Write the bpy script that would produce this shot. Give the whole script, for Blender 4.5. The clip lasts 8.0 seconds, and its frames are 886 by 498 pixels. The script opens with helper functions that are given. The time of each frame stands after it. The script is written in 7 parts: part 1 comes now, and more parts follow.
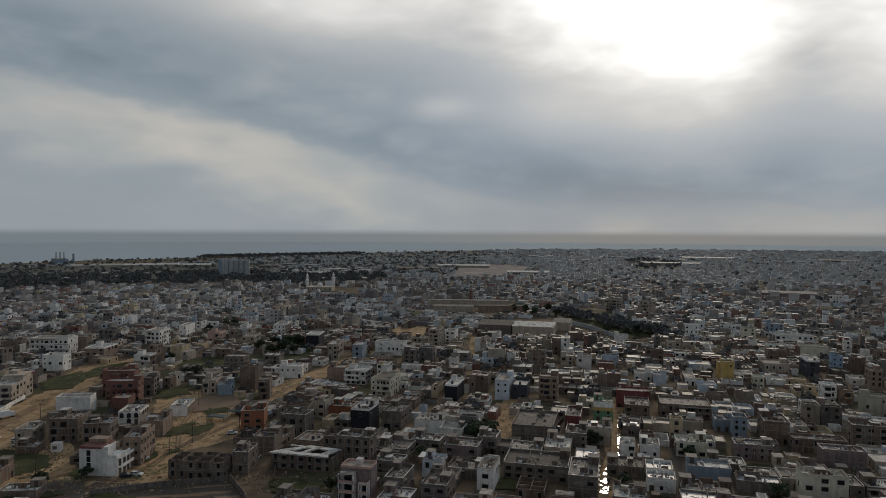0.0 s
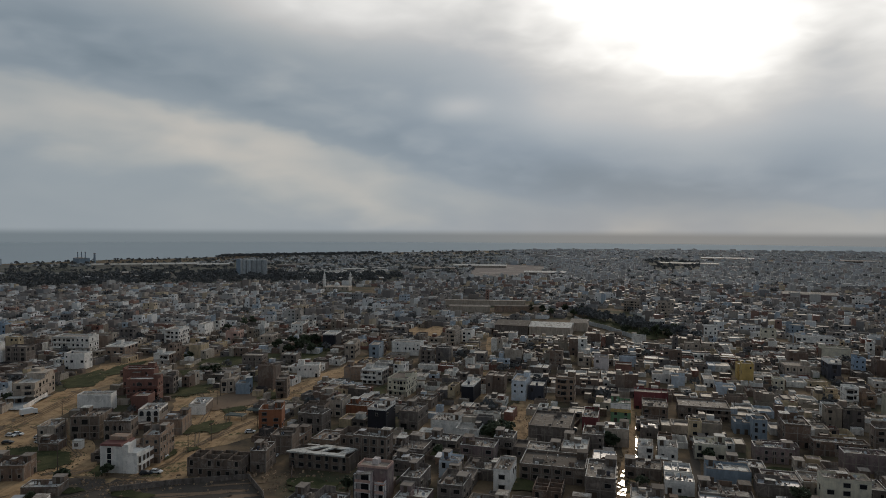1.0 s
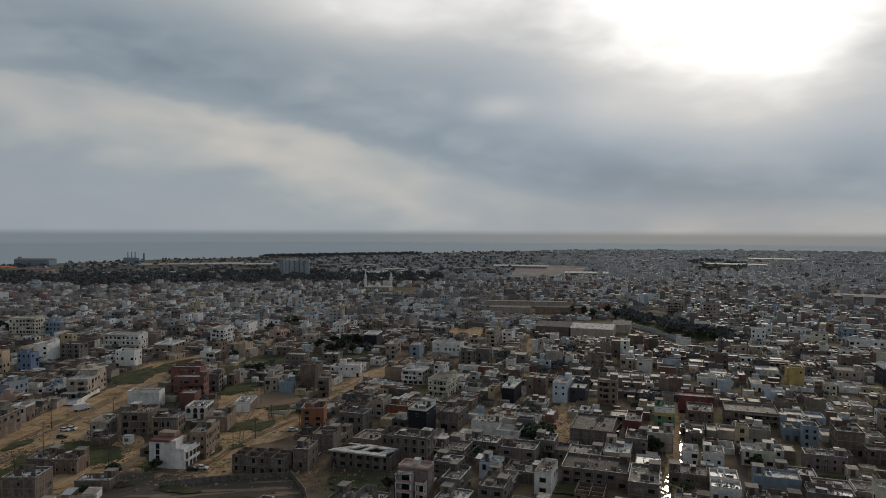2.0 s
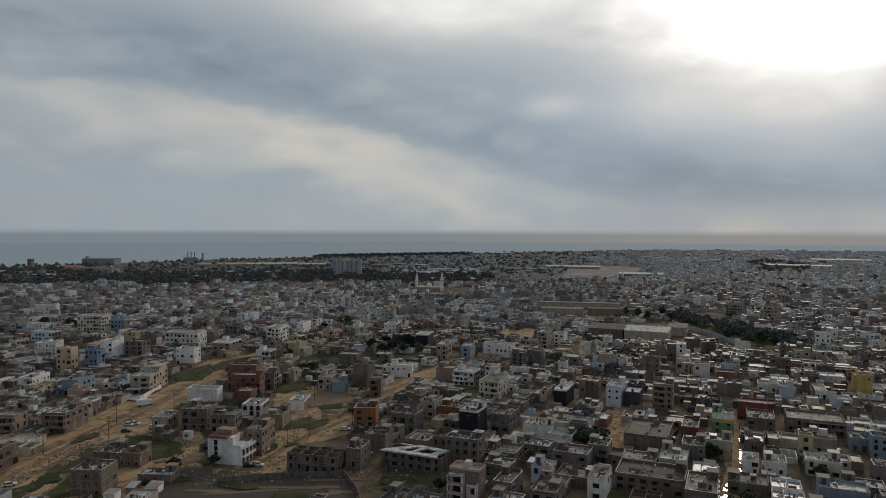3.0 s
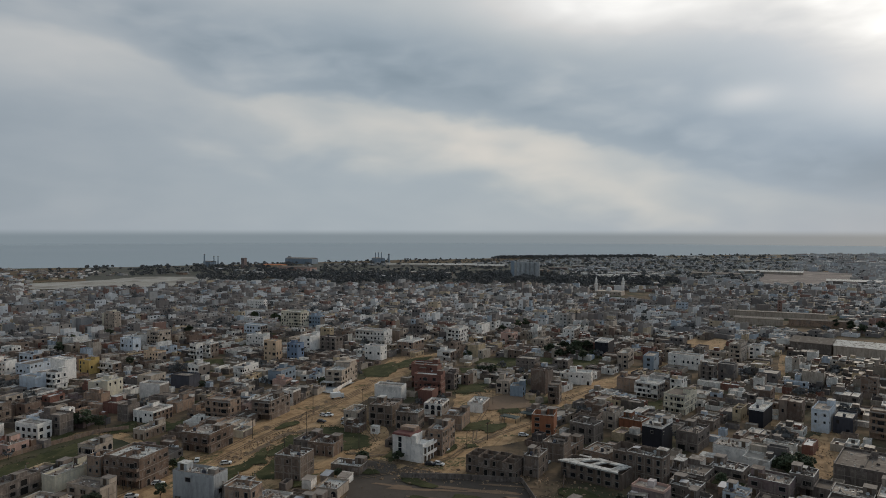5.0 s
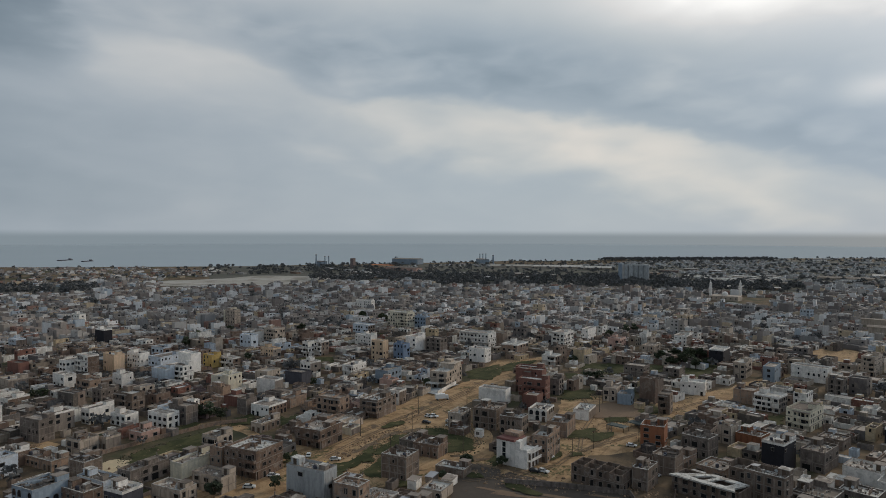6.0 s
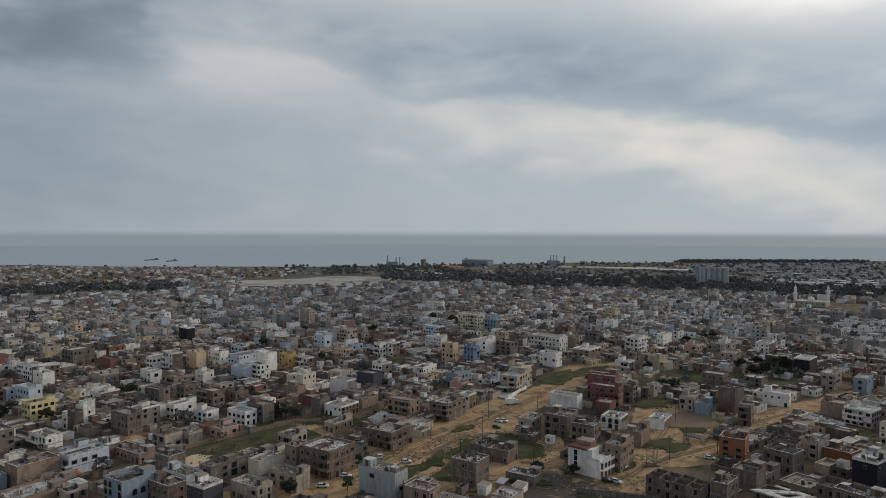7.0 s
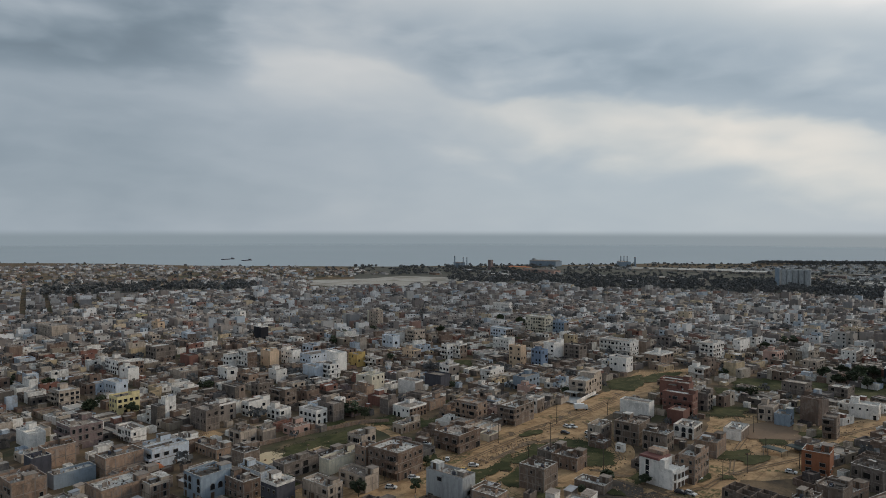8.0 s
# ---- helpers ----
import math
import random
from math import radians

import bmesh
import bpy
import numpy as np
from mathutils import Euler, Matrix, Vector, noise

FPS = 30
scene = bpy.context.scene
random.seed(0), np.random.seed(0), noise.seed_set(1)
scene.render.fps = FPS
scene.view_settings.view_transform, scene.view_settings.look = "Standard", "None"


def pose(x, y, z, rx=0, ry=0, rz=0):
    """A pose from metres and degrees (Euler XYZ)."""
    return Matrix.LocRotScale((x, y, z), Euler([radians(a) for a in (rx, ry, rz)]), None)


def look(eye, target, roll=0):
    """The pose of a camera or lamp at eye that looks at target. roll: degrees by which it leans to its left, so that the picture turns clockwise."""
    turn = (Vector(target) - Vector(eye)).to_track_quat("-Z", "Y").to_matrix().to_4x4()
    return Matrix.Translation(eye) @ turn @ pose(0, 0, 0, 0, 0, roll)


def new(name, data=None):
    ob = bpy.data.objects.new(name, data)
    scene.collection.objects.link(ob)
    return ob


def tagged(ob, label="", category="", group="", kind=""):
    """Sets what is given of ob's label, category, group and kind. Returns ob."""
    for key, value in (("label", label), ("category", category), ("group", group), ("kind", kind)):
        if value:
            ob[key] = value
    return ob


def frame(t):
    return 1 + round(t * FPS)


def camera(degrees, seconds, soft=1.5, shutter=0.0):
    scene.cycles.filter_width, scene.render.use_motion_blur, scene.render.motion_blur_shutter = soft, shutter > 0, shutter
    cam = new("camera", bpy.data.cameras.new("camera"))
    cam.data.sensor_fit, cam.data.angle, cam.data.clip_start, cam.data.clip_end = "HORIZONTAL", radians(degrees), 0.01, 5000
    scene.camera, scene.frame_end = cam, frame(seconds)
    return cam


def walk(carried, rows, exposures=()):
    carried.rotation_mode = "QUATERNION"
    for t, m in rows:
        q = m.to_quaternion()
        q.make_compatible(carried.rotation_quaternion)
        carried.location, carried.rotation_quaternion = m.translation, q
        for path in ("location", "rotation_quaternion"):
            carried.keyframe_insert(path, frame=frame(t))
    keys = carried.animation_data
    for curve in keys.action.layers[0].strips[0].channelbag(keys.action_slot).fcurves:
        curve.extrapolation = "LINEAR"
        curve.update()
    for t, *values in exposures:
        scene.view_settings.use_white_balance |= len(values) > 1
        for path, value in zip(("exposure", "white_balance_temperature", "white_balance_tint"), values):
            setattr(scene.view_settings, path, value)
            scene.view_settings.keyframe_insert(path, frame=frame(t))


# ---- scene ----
import itertools
cam = camera(66.2, 8.0, soft=0.95)
# seconds, eye, (yaw, pitch, roll)
PATH = [
    (0.0, (0.00, 0.00, 85.00), (0.265, -1.578, 0.255)),
    (0.5, (-0.02, -0.02, 85.05), (0.953, -1.60, 0.287)),
    (1.0, (-0.06, 0.02, 85.12), (1.66, -1.585, 0.295)),
    (2.5, (-0.33, 0.31, 85.70), (7.165, -1.598, 0.197)),
    (3.0, (-0.47, 0.48, 86.05), (9.327, -1.602, 0.161)),
    (3.5, (-0.62, 0.67, 86.47), (12.296, -1.575, 0.164)),
    (4.0, (-0.78, 0.86, 86.97), (15.861, -1.591, 0.166)),
    (4.5, (-0.95, 1.05, 87.53), (19.969, -1.573, 0.138)),
    (6.0, (-1.54, 1.54, 89.48), (33.022, -1.511, 0.116)),
    (6.5, (-1.75, 1.64, 90.21), (37.049, -1.500, 0.145)),
    (7.0, (-1.96, 1.71, 90.97), (38.924, -1.467, 0.130)),
    (7.5, (-2.17, 1.72, 91.76), (40.224, -1.452, 0.180)),
    (8.0, (-2.37, 1.67, 92.57), (44.566, -1.500, 0.098)),
]
EXPOSURES = [(0.0, -0.31), (1.0, -0.28), (2.5, -0.18), (3.5, -0.1), (4.5, 0.0), (6.0, 0.15), (7.0, 0.2), (8.0, 0.27)]
walk(cam, [(t, pose(*eye, 90 + p, -r, y)) for t, eye, (y, p, r) in PATH], EXPOSURES)

# ---- sky and sun ----
SUN_AZ, SUN_EL = radians(17.0), radians(20.0)   # from +y towards +x, and up
world = bpy.data.worlds.new("world")
scene.world = world
world.use_nodes = True


class Nodes:
    """Short-hand for wiring a node tree."""

    def __init__(self, tree):
        self.tree = tree
        tree.nodes.clear()

    def add(self, kind, **settings):
        n = self.tree.nodes.new(kind)
        for key, value in settings.items():
            if key == "operation":
                n.operation = value
            elif key == "blend":
                n.data_type, n.blend_type = "RGBA", value
        return n

    def put(self, socket, value):
        if isinstance(value, bpy.types.NodeSocket):
            self.tree.links.new(value, socket)
        elif value is not None:
            socket.default_value = value

    def math(self, op, a, b=None, c=None):
        n = self.add("ShaderNodeMath", operation=op)
        for socket, value in zip(n.inputs, (a, b, c)):
            self.put(socket, value)
        return n.outputs[0]

    def mix(self, fac, a, b, blend="MIX"):
        n = self.add("ShaderNodeMix", blend=blend)
        for socket, value in zip((n.inputs[0], n.inputs[6], n.inputs[7]), (fac, a, b)):
            self.put(socket, value)
        return n.outputs[2]

    def ramp(self, fac, stops, how="LINEAR"):
        n = self.add("ShaderNodeValToRGB")
        n.color_ramp.interpolation = how
        e = n.color_ramp.elements
        while len(e) < len(stops):
            e.new(0.5)
        for el, (p, c) in zip(e, stops):
            el.position = p
            el.color = (c, c, c, 1) if isinstance(c, (int, float)) else (*c, 1)
        self.put(n.inputs[0], fac)
        return n.outputs[0]

    def noise(self, vector, scale, detail=4.0, rough=0.55, warp=0.0):
        n = self.add("ShaderNodeTexNoise")
        for key, value in (("Vector", vector), ("Scale", scale), ("Detail", detail), ("Roughness", rough), ("Distortion", warp)):
            self.put(n.inputs[key], value)
        return n.outputs[0]

    def stretch(self, vector, x, y, z):
        n = self.add("ShaderNodeVectorMath", operation="MULTIPLY")
        self.put(n.inputs[0], vector)
        n.inputs[1].default_value = (x, y, z)
        return n.outputs[0]

    def smooth(self, value, low, high, to_low=0.0, to_high=1.0):
        n = self.add("ShaderNodeMapRange")
        n.interpolation_type = "SMOOTHSTEP"
        for socket, v in zip(n.inputs, (value, low, high, to_low, to_high)):
            self.put(socket, v)
        return n.outputs[0]


def build_sky():
    """An overcast sky: a cloud deck with a long dark bank, a torn bright hole round the sun, haze along the sea's horizon."""
    k = Nodes(world.node_tree)
    co = k.add("ShaderNodeTexCoord").outputs["Generated"]
    sep = k.add("ShaderNodeSeparateXYZ")
    k.put(sep.inputs[0], co)
    x, y, z = sep.outputs
    az = k.math("MULTIPLY", k.math("ARCTAN2", x, y), 57.2958)
    el = k.math("MULTIPLY", k.math("ARCSINE", z), 57.2958)
    comb = k.add("ShaderNodeCombineXYZ")
    k.put(comb.inputs[0], k.math("MULTIPLY", az, 0.06))
    k.put(comb.inputs[1], k.math("MULTIPLY", el, 0.115))
    flat = comb.outputs[0]
    big = k.math("SUBTRACT", k.noise(flat, 0.9, 2.0, 0.45), 0.5)
    mid = k.math("SUBTRACT", k.noise(k.stretch(flat, 1, 1.25, 1), 1.9, 2.5, 0.42, 0.5), 0.5)
    fine = k.math("SUBTRACT", k.noise(k.stretch(flat, 1.0, 1.4, 1), 4.6, 3.0, 0.45, 0.3), 0.5)
    # the dark bank: its lower and upper edge in degrees of elevation, and its depth, along the azimuth
    a01 = k.math("DIVIDE", k.math("ADD", az, 90.0), 180.0)
    edge = k.math("MULTIPLY", k.ramp(a01, EDGE, "B_SPLINE"), 30.0)
    crest = k.math("MULTIPLY", k.ramp(a01, CREST, "B_SPLINE"), 30.0)
    wob = k.math("ADD", k.math("MULTIPLY", mid, 4.2), k.math("MULTIPLY", fine, 2.2))
    over = k.math("ADD", k.math("SUBTRACT", el, edge), wob)
    under = k.math("ADD", k.math("SUBTRACT", crest, el), k.math("MULTIPLY", wob, 1.3))
    bank = k.math("MULTIPLY", k.smooth(over, -1.0, 1.9), k.smooth(under, -2.2, 2.6))
    rim = k.math("MULTIPLY", k.smooth(over, -6.5, -0.8), k.smooth(over, 1.0, -0.5))
    rim = k.math("MULTIPLY", rim, k.smooth(k.math("ADD", big, k.math("MULTIPLY", mid, 0.6)), -0.22, 0.22, 0.35, 1.1))
    depth = k.ramp(a01, BANK, "B_SPLINE")
    lumps = k.math("ADD", k.math("ADD", mid, k.math("MULTIPLY", fine, 0.55)), k.math("MULTIPLY", big, 0.9))
    bank = k.math("MULTIPLY", bank, k.math("MULTIPLY", depth, k.smooth(lumps, 0.40, -0.32, 0.62, 1.1)))
    # a second dark mass far from the sun, with a steep torn edge
    mass = k.math("MULTIPLY", k.smooth(k.math("ADD", az, k.math("MULTIPLY", wob, 2.0)), -58.0, -64.0), k.smooth(k.math("ADD", el, wob), 10.2, 12.8))
    bank = k.math("MAXIMUM", bank, k.math("MULTIPLY", mass, k.smooth(lumps, 0.40, -0.32, 0.7, 1.05)))
    calm = k.smooth(over, -3.0, 2.0, 0.25, 1.0)
    grey = k.math("ADD", 0.415, k.math("MULTIPLY", k.math("ADD", k.math("MULTIPLY", mid, 0.22), k.math("MULTIPLY", fine, 0.085)), calm))
    grey = k.math("ADD", grey, k.math("MULTIPLY", rim, k.ramp(a01, RIM, "B_SPLINE")))
    grey = k.math("SUBTRACT", grey, k.math("MULTIPLY", bank, 0.135))

    def blob(a, e, ra, re, amount, jag=1.0):
        da = k.math("DIVIDE", k.math("SUBTRACT", az, a), ra)
        de = k.math("DIVIDE", k.math("SUBTRACT", el, e), re)
        r = k.math("ADD", k.math("MULTIPLY", da, da), k.math("MULTIPLY", de, de))
        r = k.math("ADD", r, k.math("MULTIPLY", k.math("ADD", mid, k.math("MULTIPLY", fine, 0.5)), jag))
        return k.math("MULTIPLY", k.math("POWER", 2.718, k.math("MULTIPLY", r, -1.0)), amount)

    for a, e, ra, re, amount, jag in BLOBS:
        grey = k.math("ADD", grey, blob(a, e, ra, re, amount, jag))
    grey = k.math("MAXIMUM", grey, 0.12)
    # blue-grey in the dark, cream in the bright
    tint = k.ramp(grey, [(0.0, (0.68, 0.92, 1.15)), (0.22, (0.73, 0.96, 1.17)), (0.36, (0.83, 0.985, 1.125)), (0.47, (0.92, 1.0, 1.05)), (0.62, (1.0, 1.0, 0.99)), (1.0, (1.015, 1.0, 0.97))])
    cloud = k.mix(1.0, tint, grey, "MULTIPLY")
    cream = k.math("MULTIPLY", rim, k.smooth(az, -60.0, -25.0))
    cloud = k.mix(cream, cloud, k.mix(1.0, cloud, (1.06, 1.005, 0.94, 1), "MULTIPLY"))
    # warmer, dimmer air low under the sun
    low = k.math("MULTIPLY", k.smooth(el, 9.0, 0.0), k.smooth(az, -6.0, 16.0))
    cloud = k.mix(low, cloud, k.mix(1.0, cloud, (1.0, 0.985, 0.975, 1), "MULTIPLY"))
    # cooler cloud on the sun's side, outside the bright hole
    cool = k.math("MULTIPLY", k.smooth(az, -20.0, 12.0), k.smooth(grey, 0.8, 0.45))
    cloud = k.mix(cool, cloud, k.mix(1.0, cloud, (0.945, 0.99, 1.06, 1), "MULTIPLY"))
    # and a greyer one far from it
    cloud = k.mix(k.smooth(az, -28.0, -58.0), cloud, k.mix(1.0, cloud, (1.04, 1.0, 0.98, 1), "MULTIPLY"))
    # the deck is thicker and dimmer away from the sun
    away = k.math("ADD", k.math("MULTIPLY", x, math.sin(SUN_AZ - radians(25))), k.math("MULTIPLY", y, math.cos(SUN_AZ - radians(25))))
    cloud = k.mix(1.0, cloud, k.smooth(away, -0.6, 0.4, 0.85, 1.0), "MULTIPLY")
    # the last strip of sea beyond the sheet of water
    sea = k.mix(k.smooth(az, -25.0, 30.0), (0.204, 0.246, 0.276, 1), (0.206, 0.238, 0.264, 1))
    strip = k.smooth(el, 0.14, -0.5)
    cloud = k.mix(strip, cloud, sea)
    sky = k.add("ShaderNodeTexSky")
    sky.sky_type, sky.sun_disc, sky.sun_elevation, sky.sun_rotation = "NISHITA", False, SUN_EL, SUN_AZ
    blue = k.mix(1.0, sky.outputs[0], (0.08, 0.08, 0.08, 1), "MULTIPLY")
    back = k.add("ShaderNodeBackground")
    k.put(back.inputs[0], k.mix(0.97, blue, cloud))
    back.inputs[1].default_value = 1.0
    out = k.add("ShaderNodeOutputWorld")
    k.put(out.inputs[0], back.outputs[0])


def at(a):
    return (a + 90.0) / 180.0


EDGE = [(0.0, 15 / 30), (at(-72), 13.5 / 30), (at(-58), 14.8 / 30), (at(-50), 14.5 / 30), (at(-44), 10.5 / 30), (at(-33), 10.6 / 30), (at(-22), 9.3 / 30),
        (at(-12), 6.7 / 30), (at(-2), 3.9 / 30), (at(6), 2.0 / 30), (at(20), 1.5 / 30), (1.0, 1.5 / 30)]
CREST = [(0.0, 24 / 30), (at(-60), 22 / 30), (at(-48), 19 / 30), (at(-36), 17.5 / 30), (at(-24), 17 / 30), (at(-14), 14.6 / 30), (at(-6), 14.2 / 30), (at(3), 17 / 30), (at(10), 13 / 30), (at(20), 9.5 / 30), (1.0, 11 / 30)]
BANK = [(0.0, 1.0), (at(-64), 0.7), (at(-54), 0.5), (at(-46), 0.5), (at(-36), 0.66), (at(-26), 0.52), (at(-18), 0.5), (at(-5), 0.6), (at(8), 0.55), (at(30), 0.35), (1.0, 0.4)]
RIM = [(0.0, -0.05), (at(-68), 0.0), (at(-55), 0.05), (at(-38), 0.125), (at(-22), 0.155), (at(-8), 0.14), (at(4), 0.04), (1.0, 0.04)]
BLOBS = [(-60, 4, 22, 8, -0.045, 0.3), (18, 18.5, 9.0, 5.5, 1.3, 2.0), (22, 25, 27, 12, 0.75, 1.6), (34, 16.5, 5, 7, 0.55, 1.4), (13.5, 12.2, 3.2, 1.6, 0.07, 1.0), (-0.5, 10.2, 2.6, 0.9, 0.14, 0.5), (-55, 12.6, 9, 2.0, 0.045, 0.9),
         (8, 9.5, 5, 2.0, 0.10, 0.8), (19, 10, 8, 4, 0.16, 1.0), (15, 2.5, 15, 5, -0.07, 0.5), (-10, 18.6, 10, 2.6, 0.40, 1.2), (-40, 21, 20, 3.5, 0.10, 0.8), (28, 13.6, 3.0, 2.8, -0.28, 0.9), (-77, 6, 16, 9, -0.10, 0.5)]
build_sky()

sun = new("sun", bpy.data.lights.new("sun", "SUN"))
sun.data.energy, sun.data.angle, sun.data.color = 1.1, radians(10), (1.0, 0.85, 0.66)
sun.matrix_world = look((0, 0, 0), (-math.sin(SUN_AZ) * math.cos(SUN_EL), -math.cos(SUN_AZ) * math.cos(SUN_EL), -math.sin(SUN_EL)))

# ---- materials ----


def material(name, colour, rough=0.85, metal=0.0, grain=3.0, stain=0.35, streak=0.0, bump=0.15, spread=0.12, islands=False, spec=0.3, patch=None):
    """A worn surface: base colour, fine grain, broad stains, optional vertical run-off streaks, a little change from piece to piece."""
    m = bpy.data.materials.new(name)
    m.use_nodes = True
    k = Nodes(m.node_tree)
    co = k.add("ShaderNodeTexCoord").outputs["Object"]
    geo = k.add("ShaderNodeNewGeometry")
    who = geo.outputs["Random Per Island"] if islands else k.add("ShaderNodeObjectInfo").outputs["Random"]
    place = k.add("ShaderNodeVectorMath", operation="ADD")
    k.put(place.inputs[0], co)
    shift = k.add("ShaderNodeCombineXYZ")
    k.put(shift.inputs[0], k.math("MULTIPLY", who, 37.0))
    k.put(shift.inputs[1], k.math("MULTIPLY", who, 91.0))
    k.put(place.inputs[1], shift.outputs[0])
    p = place.outputs[0]
    base = k.ramp(who, colour, "CONSTANT") if isinstance(colour, list) else (*colour, 1)
    if patch:
        # areas of another tone with torn edges: bare render, whitewash worn off, damp
        for amount, tone, size in patch:
            base = k.mix(k.smooth(k.noise(p, size, 6.0, 0.68, 0.7), 0.52, 0.60, 0.0, amount), base, (*tone, 1))
    fine = k.noise(p, grain, 6.0, 0.65)
    broad = k.math("ADD", k.math("MULTIPLY", k.noise(p, 0.22, 4.0, 0.6, 0.6), 0.5), k.math("MULTIPLY", k.noise(p, 0.85, 4.0, 0.6, 0.3), 0.5))
    shade = k.math("ADD", 1.0 - stain * 0.9, k.math("MULTIPLY", k.math("ADD", k.math("MULTIPLY", broad, 0.7), k.math("MULTIPLY", fine, 0.3)), stain * 1.8))
    if streak:
        runs = k.noise(k.stretch(p, 0.8, 0.8, 0.16), 0.9, 5.0, 0.6, 0.4)
        shade = k.math("MULTIPLY", shade, k.smooth(runs, 0.32, 0.6, 1.0 - streak, 1.0))
    if not islands or not isinstance(colour, list):
        shade = k.math("MULTIPLY", shade, k.math("ADD", 1.0 - spread, k.math("MULTIPLY", who, 2 * spread)))
    col = k.mix(1.0, base, shade, "MULTIPLY")
    b = k.add("ShaderNodeBsdfPrincipled")
    k.put(b.inputs["Base Color"], col)
    k.put(b.inputs["Roughness"], k.smooth(fine, 0.2, 0.8, max(rough - 0.08, 0.02), min(rough + 0.08, 1.0)))
    b.inputs["Metallic"].default_value = metal
    b.inputs["Specular IOR Level"].default_value = spec
    if bump:
        bm = k.add("ShaderNodeBump")
        bm.inputs["Strength"].default_value = bump
        bm.inputs["Distance"].default_value = 0.05
        k.put(bm.inputs["Height"], fine)
        k.put(b.inputs["Normal"], bm.outputs[0])
    out = k.add("ShaderNodeOutputMaterial")
    k.put(out.inputs[0], b.outputs[0])
    return m


WALL = {
    "white": ((0.82, 0.775, 0.72), 0.18), "pale": ((0.465, 0.385, 0.312), 0.35), "paleblue": ((0.55, 0.60, 0.66), 0.2), "blue": ((0.29, 0.37, 0.47), 0.2),
    "bluegrey": ((0.25, 0.30, 0.35), 0.2), "slate": ((0.20, 0.27, 0.38), 0.2), "grey": ((0.186, 0.153, 0.132), 0.4), "raw": ((0.196, 0.146, 0.114), 0.4),
    "brown": ((0.188, 0.125, 0.092), 0.35), "tan": ((0.345, 0.235, 0.168), 0.3), "cream": ((0.66, 0.60, 0.47), 0.2), "yellow": ((0.74, 0.62, 0.33), 0.15),
    "ochre": ((0.52, 0.36, 0.13), 0.2), "peach": ((0.66, 0.48, 0.33), 0.2), "pink": ((0.52, 0.34, 0.28), 0.2), "pinkwhite": ((0.66, 0.58, 0.55), 0.25),
    "red": ((0.205, 0.100, 0.078), 0.25), "maroon": ((0.20, 0.06, 0.06), 0.2), "mauve": ((0.225, 0.165, 0.158), 0.3), "orange": ((0.29, 0.118, 0.062), 0.35),
    "concrete": ((0.42, 0.43, 0.43), 0.3), "olive": ((0.40, 0.37, 0.29), 0.3), "green": ((0.19, 0.34, 0.19), 0.2), "black": ((0.022, 0.022, 0.028), 0.2), "dark": ((0.07, 0.07, 0.085), 0.3),
}
WORDS = {
    "slab": "bare grey concrete",
    "white": "white-painted", "pale": "pale grey rendered", "paleblue": "pale blue painted", "blue": "sky-blue painted", "bluegrey": "blue-grey rendered",
    "slate": "slate-blue painted", "grey": "grey cement", "raw": "unfinished bare concrete", "brown": "brown cement block", "tan": "tan rendered",
    "cream": "cream painted", "yellow": "pale yellow painted", "ochre": "ochre painted", "peach": "peach painted", "pink": "faded pink painted",
    "pinkwhite": "white and pink painted", "red": "red-brown brick", "maroon": "dark maroon painted", "mauve": "mauve-grey rendered",
    "orange": "orange terracotta coloured", "concrete": "pale concrete", "olive": "pale olive rendered", "green": "green and white painted", "black": "black-clad", "dark": "dark blue-grey",
}
PATCH = {key: [(0.75, (0.30, 0.25, 0.215), 0.3), (0.45, (0.105, 0.088, 0.076), 0.45)] for key in ("raw", "grey", "brown", "tan", "mauve")}
PATCH["white"] = PATCH["cream"] = PATCH["paleblue"] = [(0.45, (0.46, 0.43, 0.39), 0.35)]
M = {key: material("wall_" + key, col, 0.85, grain=2.0, streak=st, stain=0.6, patch=PATCH.get(key)) for key, (col, st) in WALL.items()}
M["roof"] = material("roof_cement", (0.250, 0.208, 0.174), 0.8, grain=1.2, stain=0.7, spread=0.3, patch=[(0.9, (0.48, 0.43, 0.37), 0.3), (0.75, (0.105, 0.084, 0.068), 0.45)])
M["roof_dark"] = material("roof_weathered", (0.125, 0.100, 0.082), 0.85, grain=1.2, stain=0.7, spread=0.3, patch=[(0.8, (0.22, 0.185, 0.155), 0.3)])
M["roof_white"] = material("roof_whitewash", (0.52, 0.50, 0.46), 0.7, grain=1.2, stain=0.5, spread=0.15, patch=[(0.8, (0.20, 0.165, 0.135), 0.3), (0.6, (0.12, 0.10, 0.085), 0.6)])
M["zinc"] = material("zinc_sheet", (0.40, 0.40, 0.41), 0.6, metal=0.85, grain=1.1, stain=0.8)
M["slab"] = material("bare_concrete", (0.262, 0.222, 0.190), 0.85, stain=0.5, streak=0.3)
M["rust"] = material("red_tiles", (0.17, 0.065, 0.055), 0.7, stain=0.5)
M["frame"] = material("painted_metal", (0.20, 0.185, 0.165), 0.5, stain=0.2)
M["glass"] = material("dark_glass", (0.018, 0.020, 0.024), 0.12, stain=0.2, bump=0.0, spec=0.5)
M["door"] = material("steel_door", (0.10, 0.07, 0.05), 0.55, stain=0.3)
M["plaza"] = material("pale_sand", (0.50, 0.40, 0.26), 0.95, grain=0.9, stain=0.5, spread=0.02)
M["bark"] = material("bark", (0.10, 0.075, 0.055), 0.95, stain=0.4)
M["leaf"] = material("leaves", (0.058, 0.072, 0.038), 0.7, grain=2.0, stain=0.8, spread=0.3)
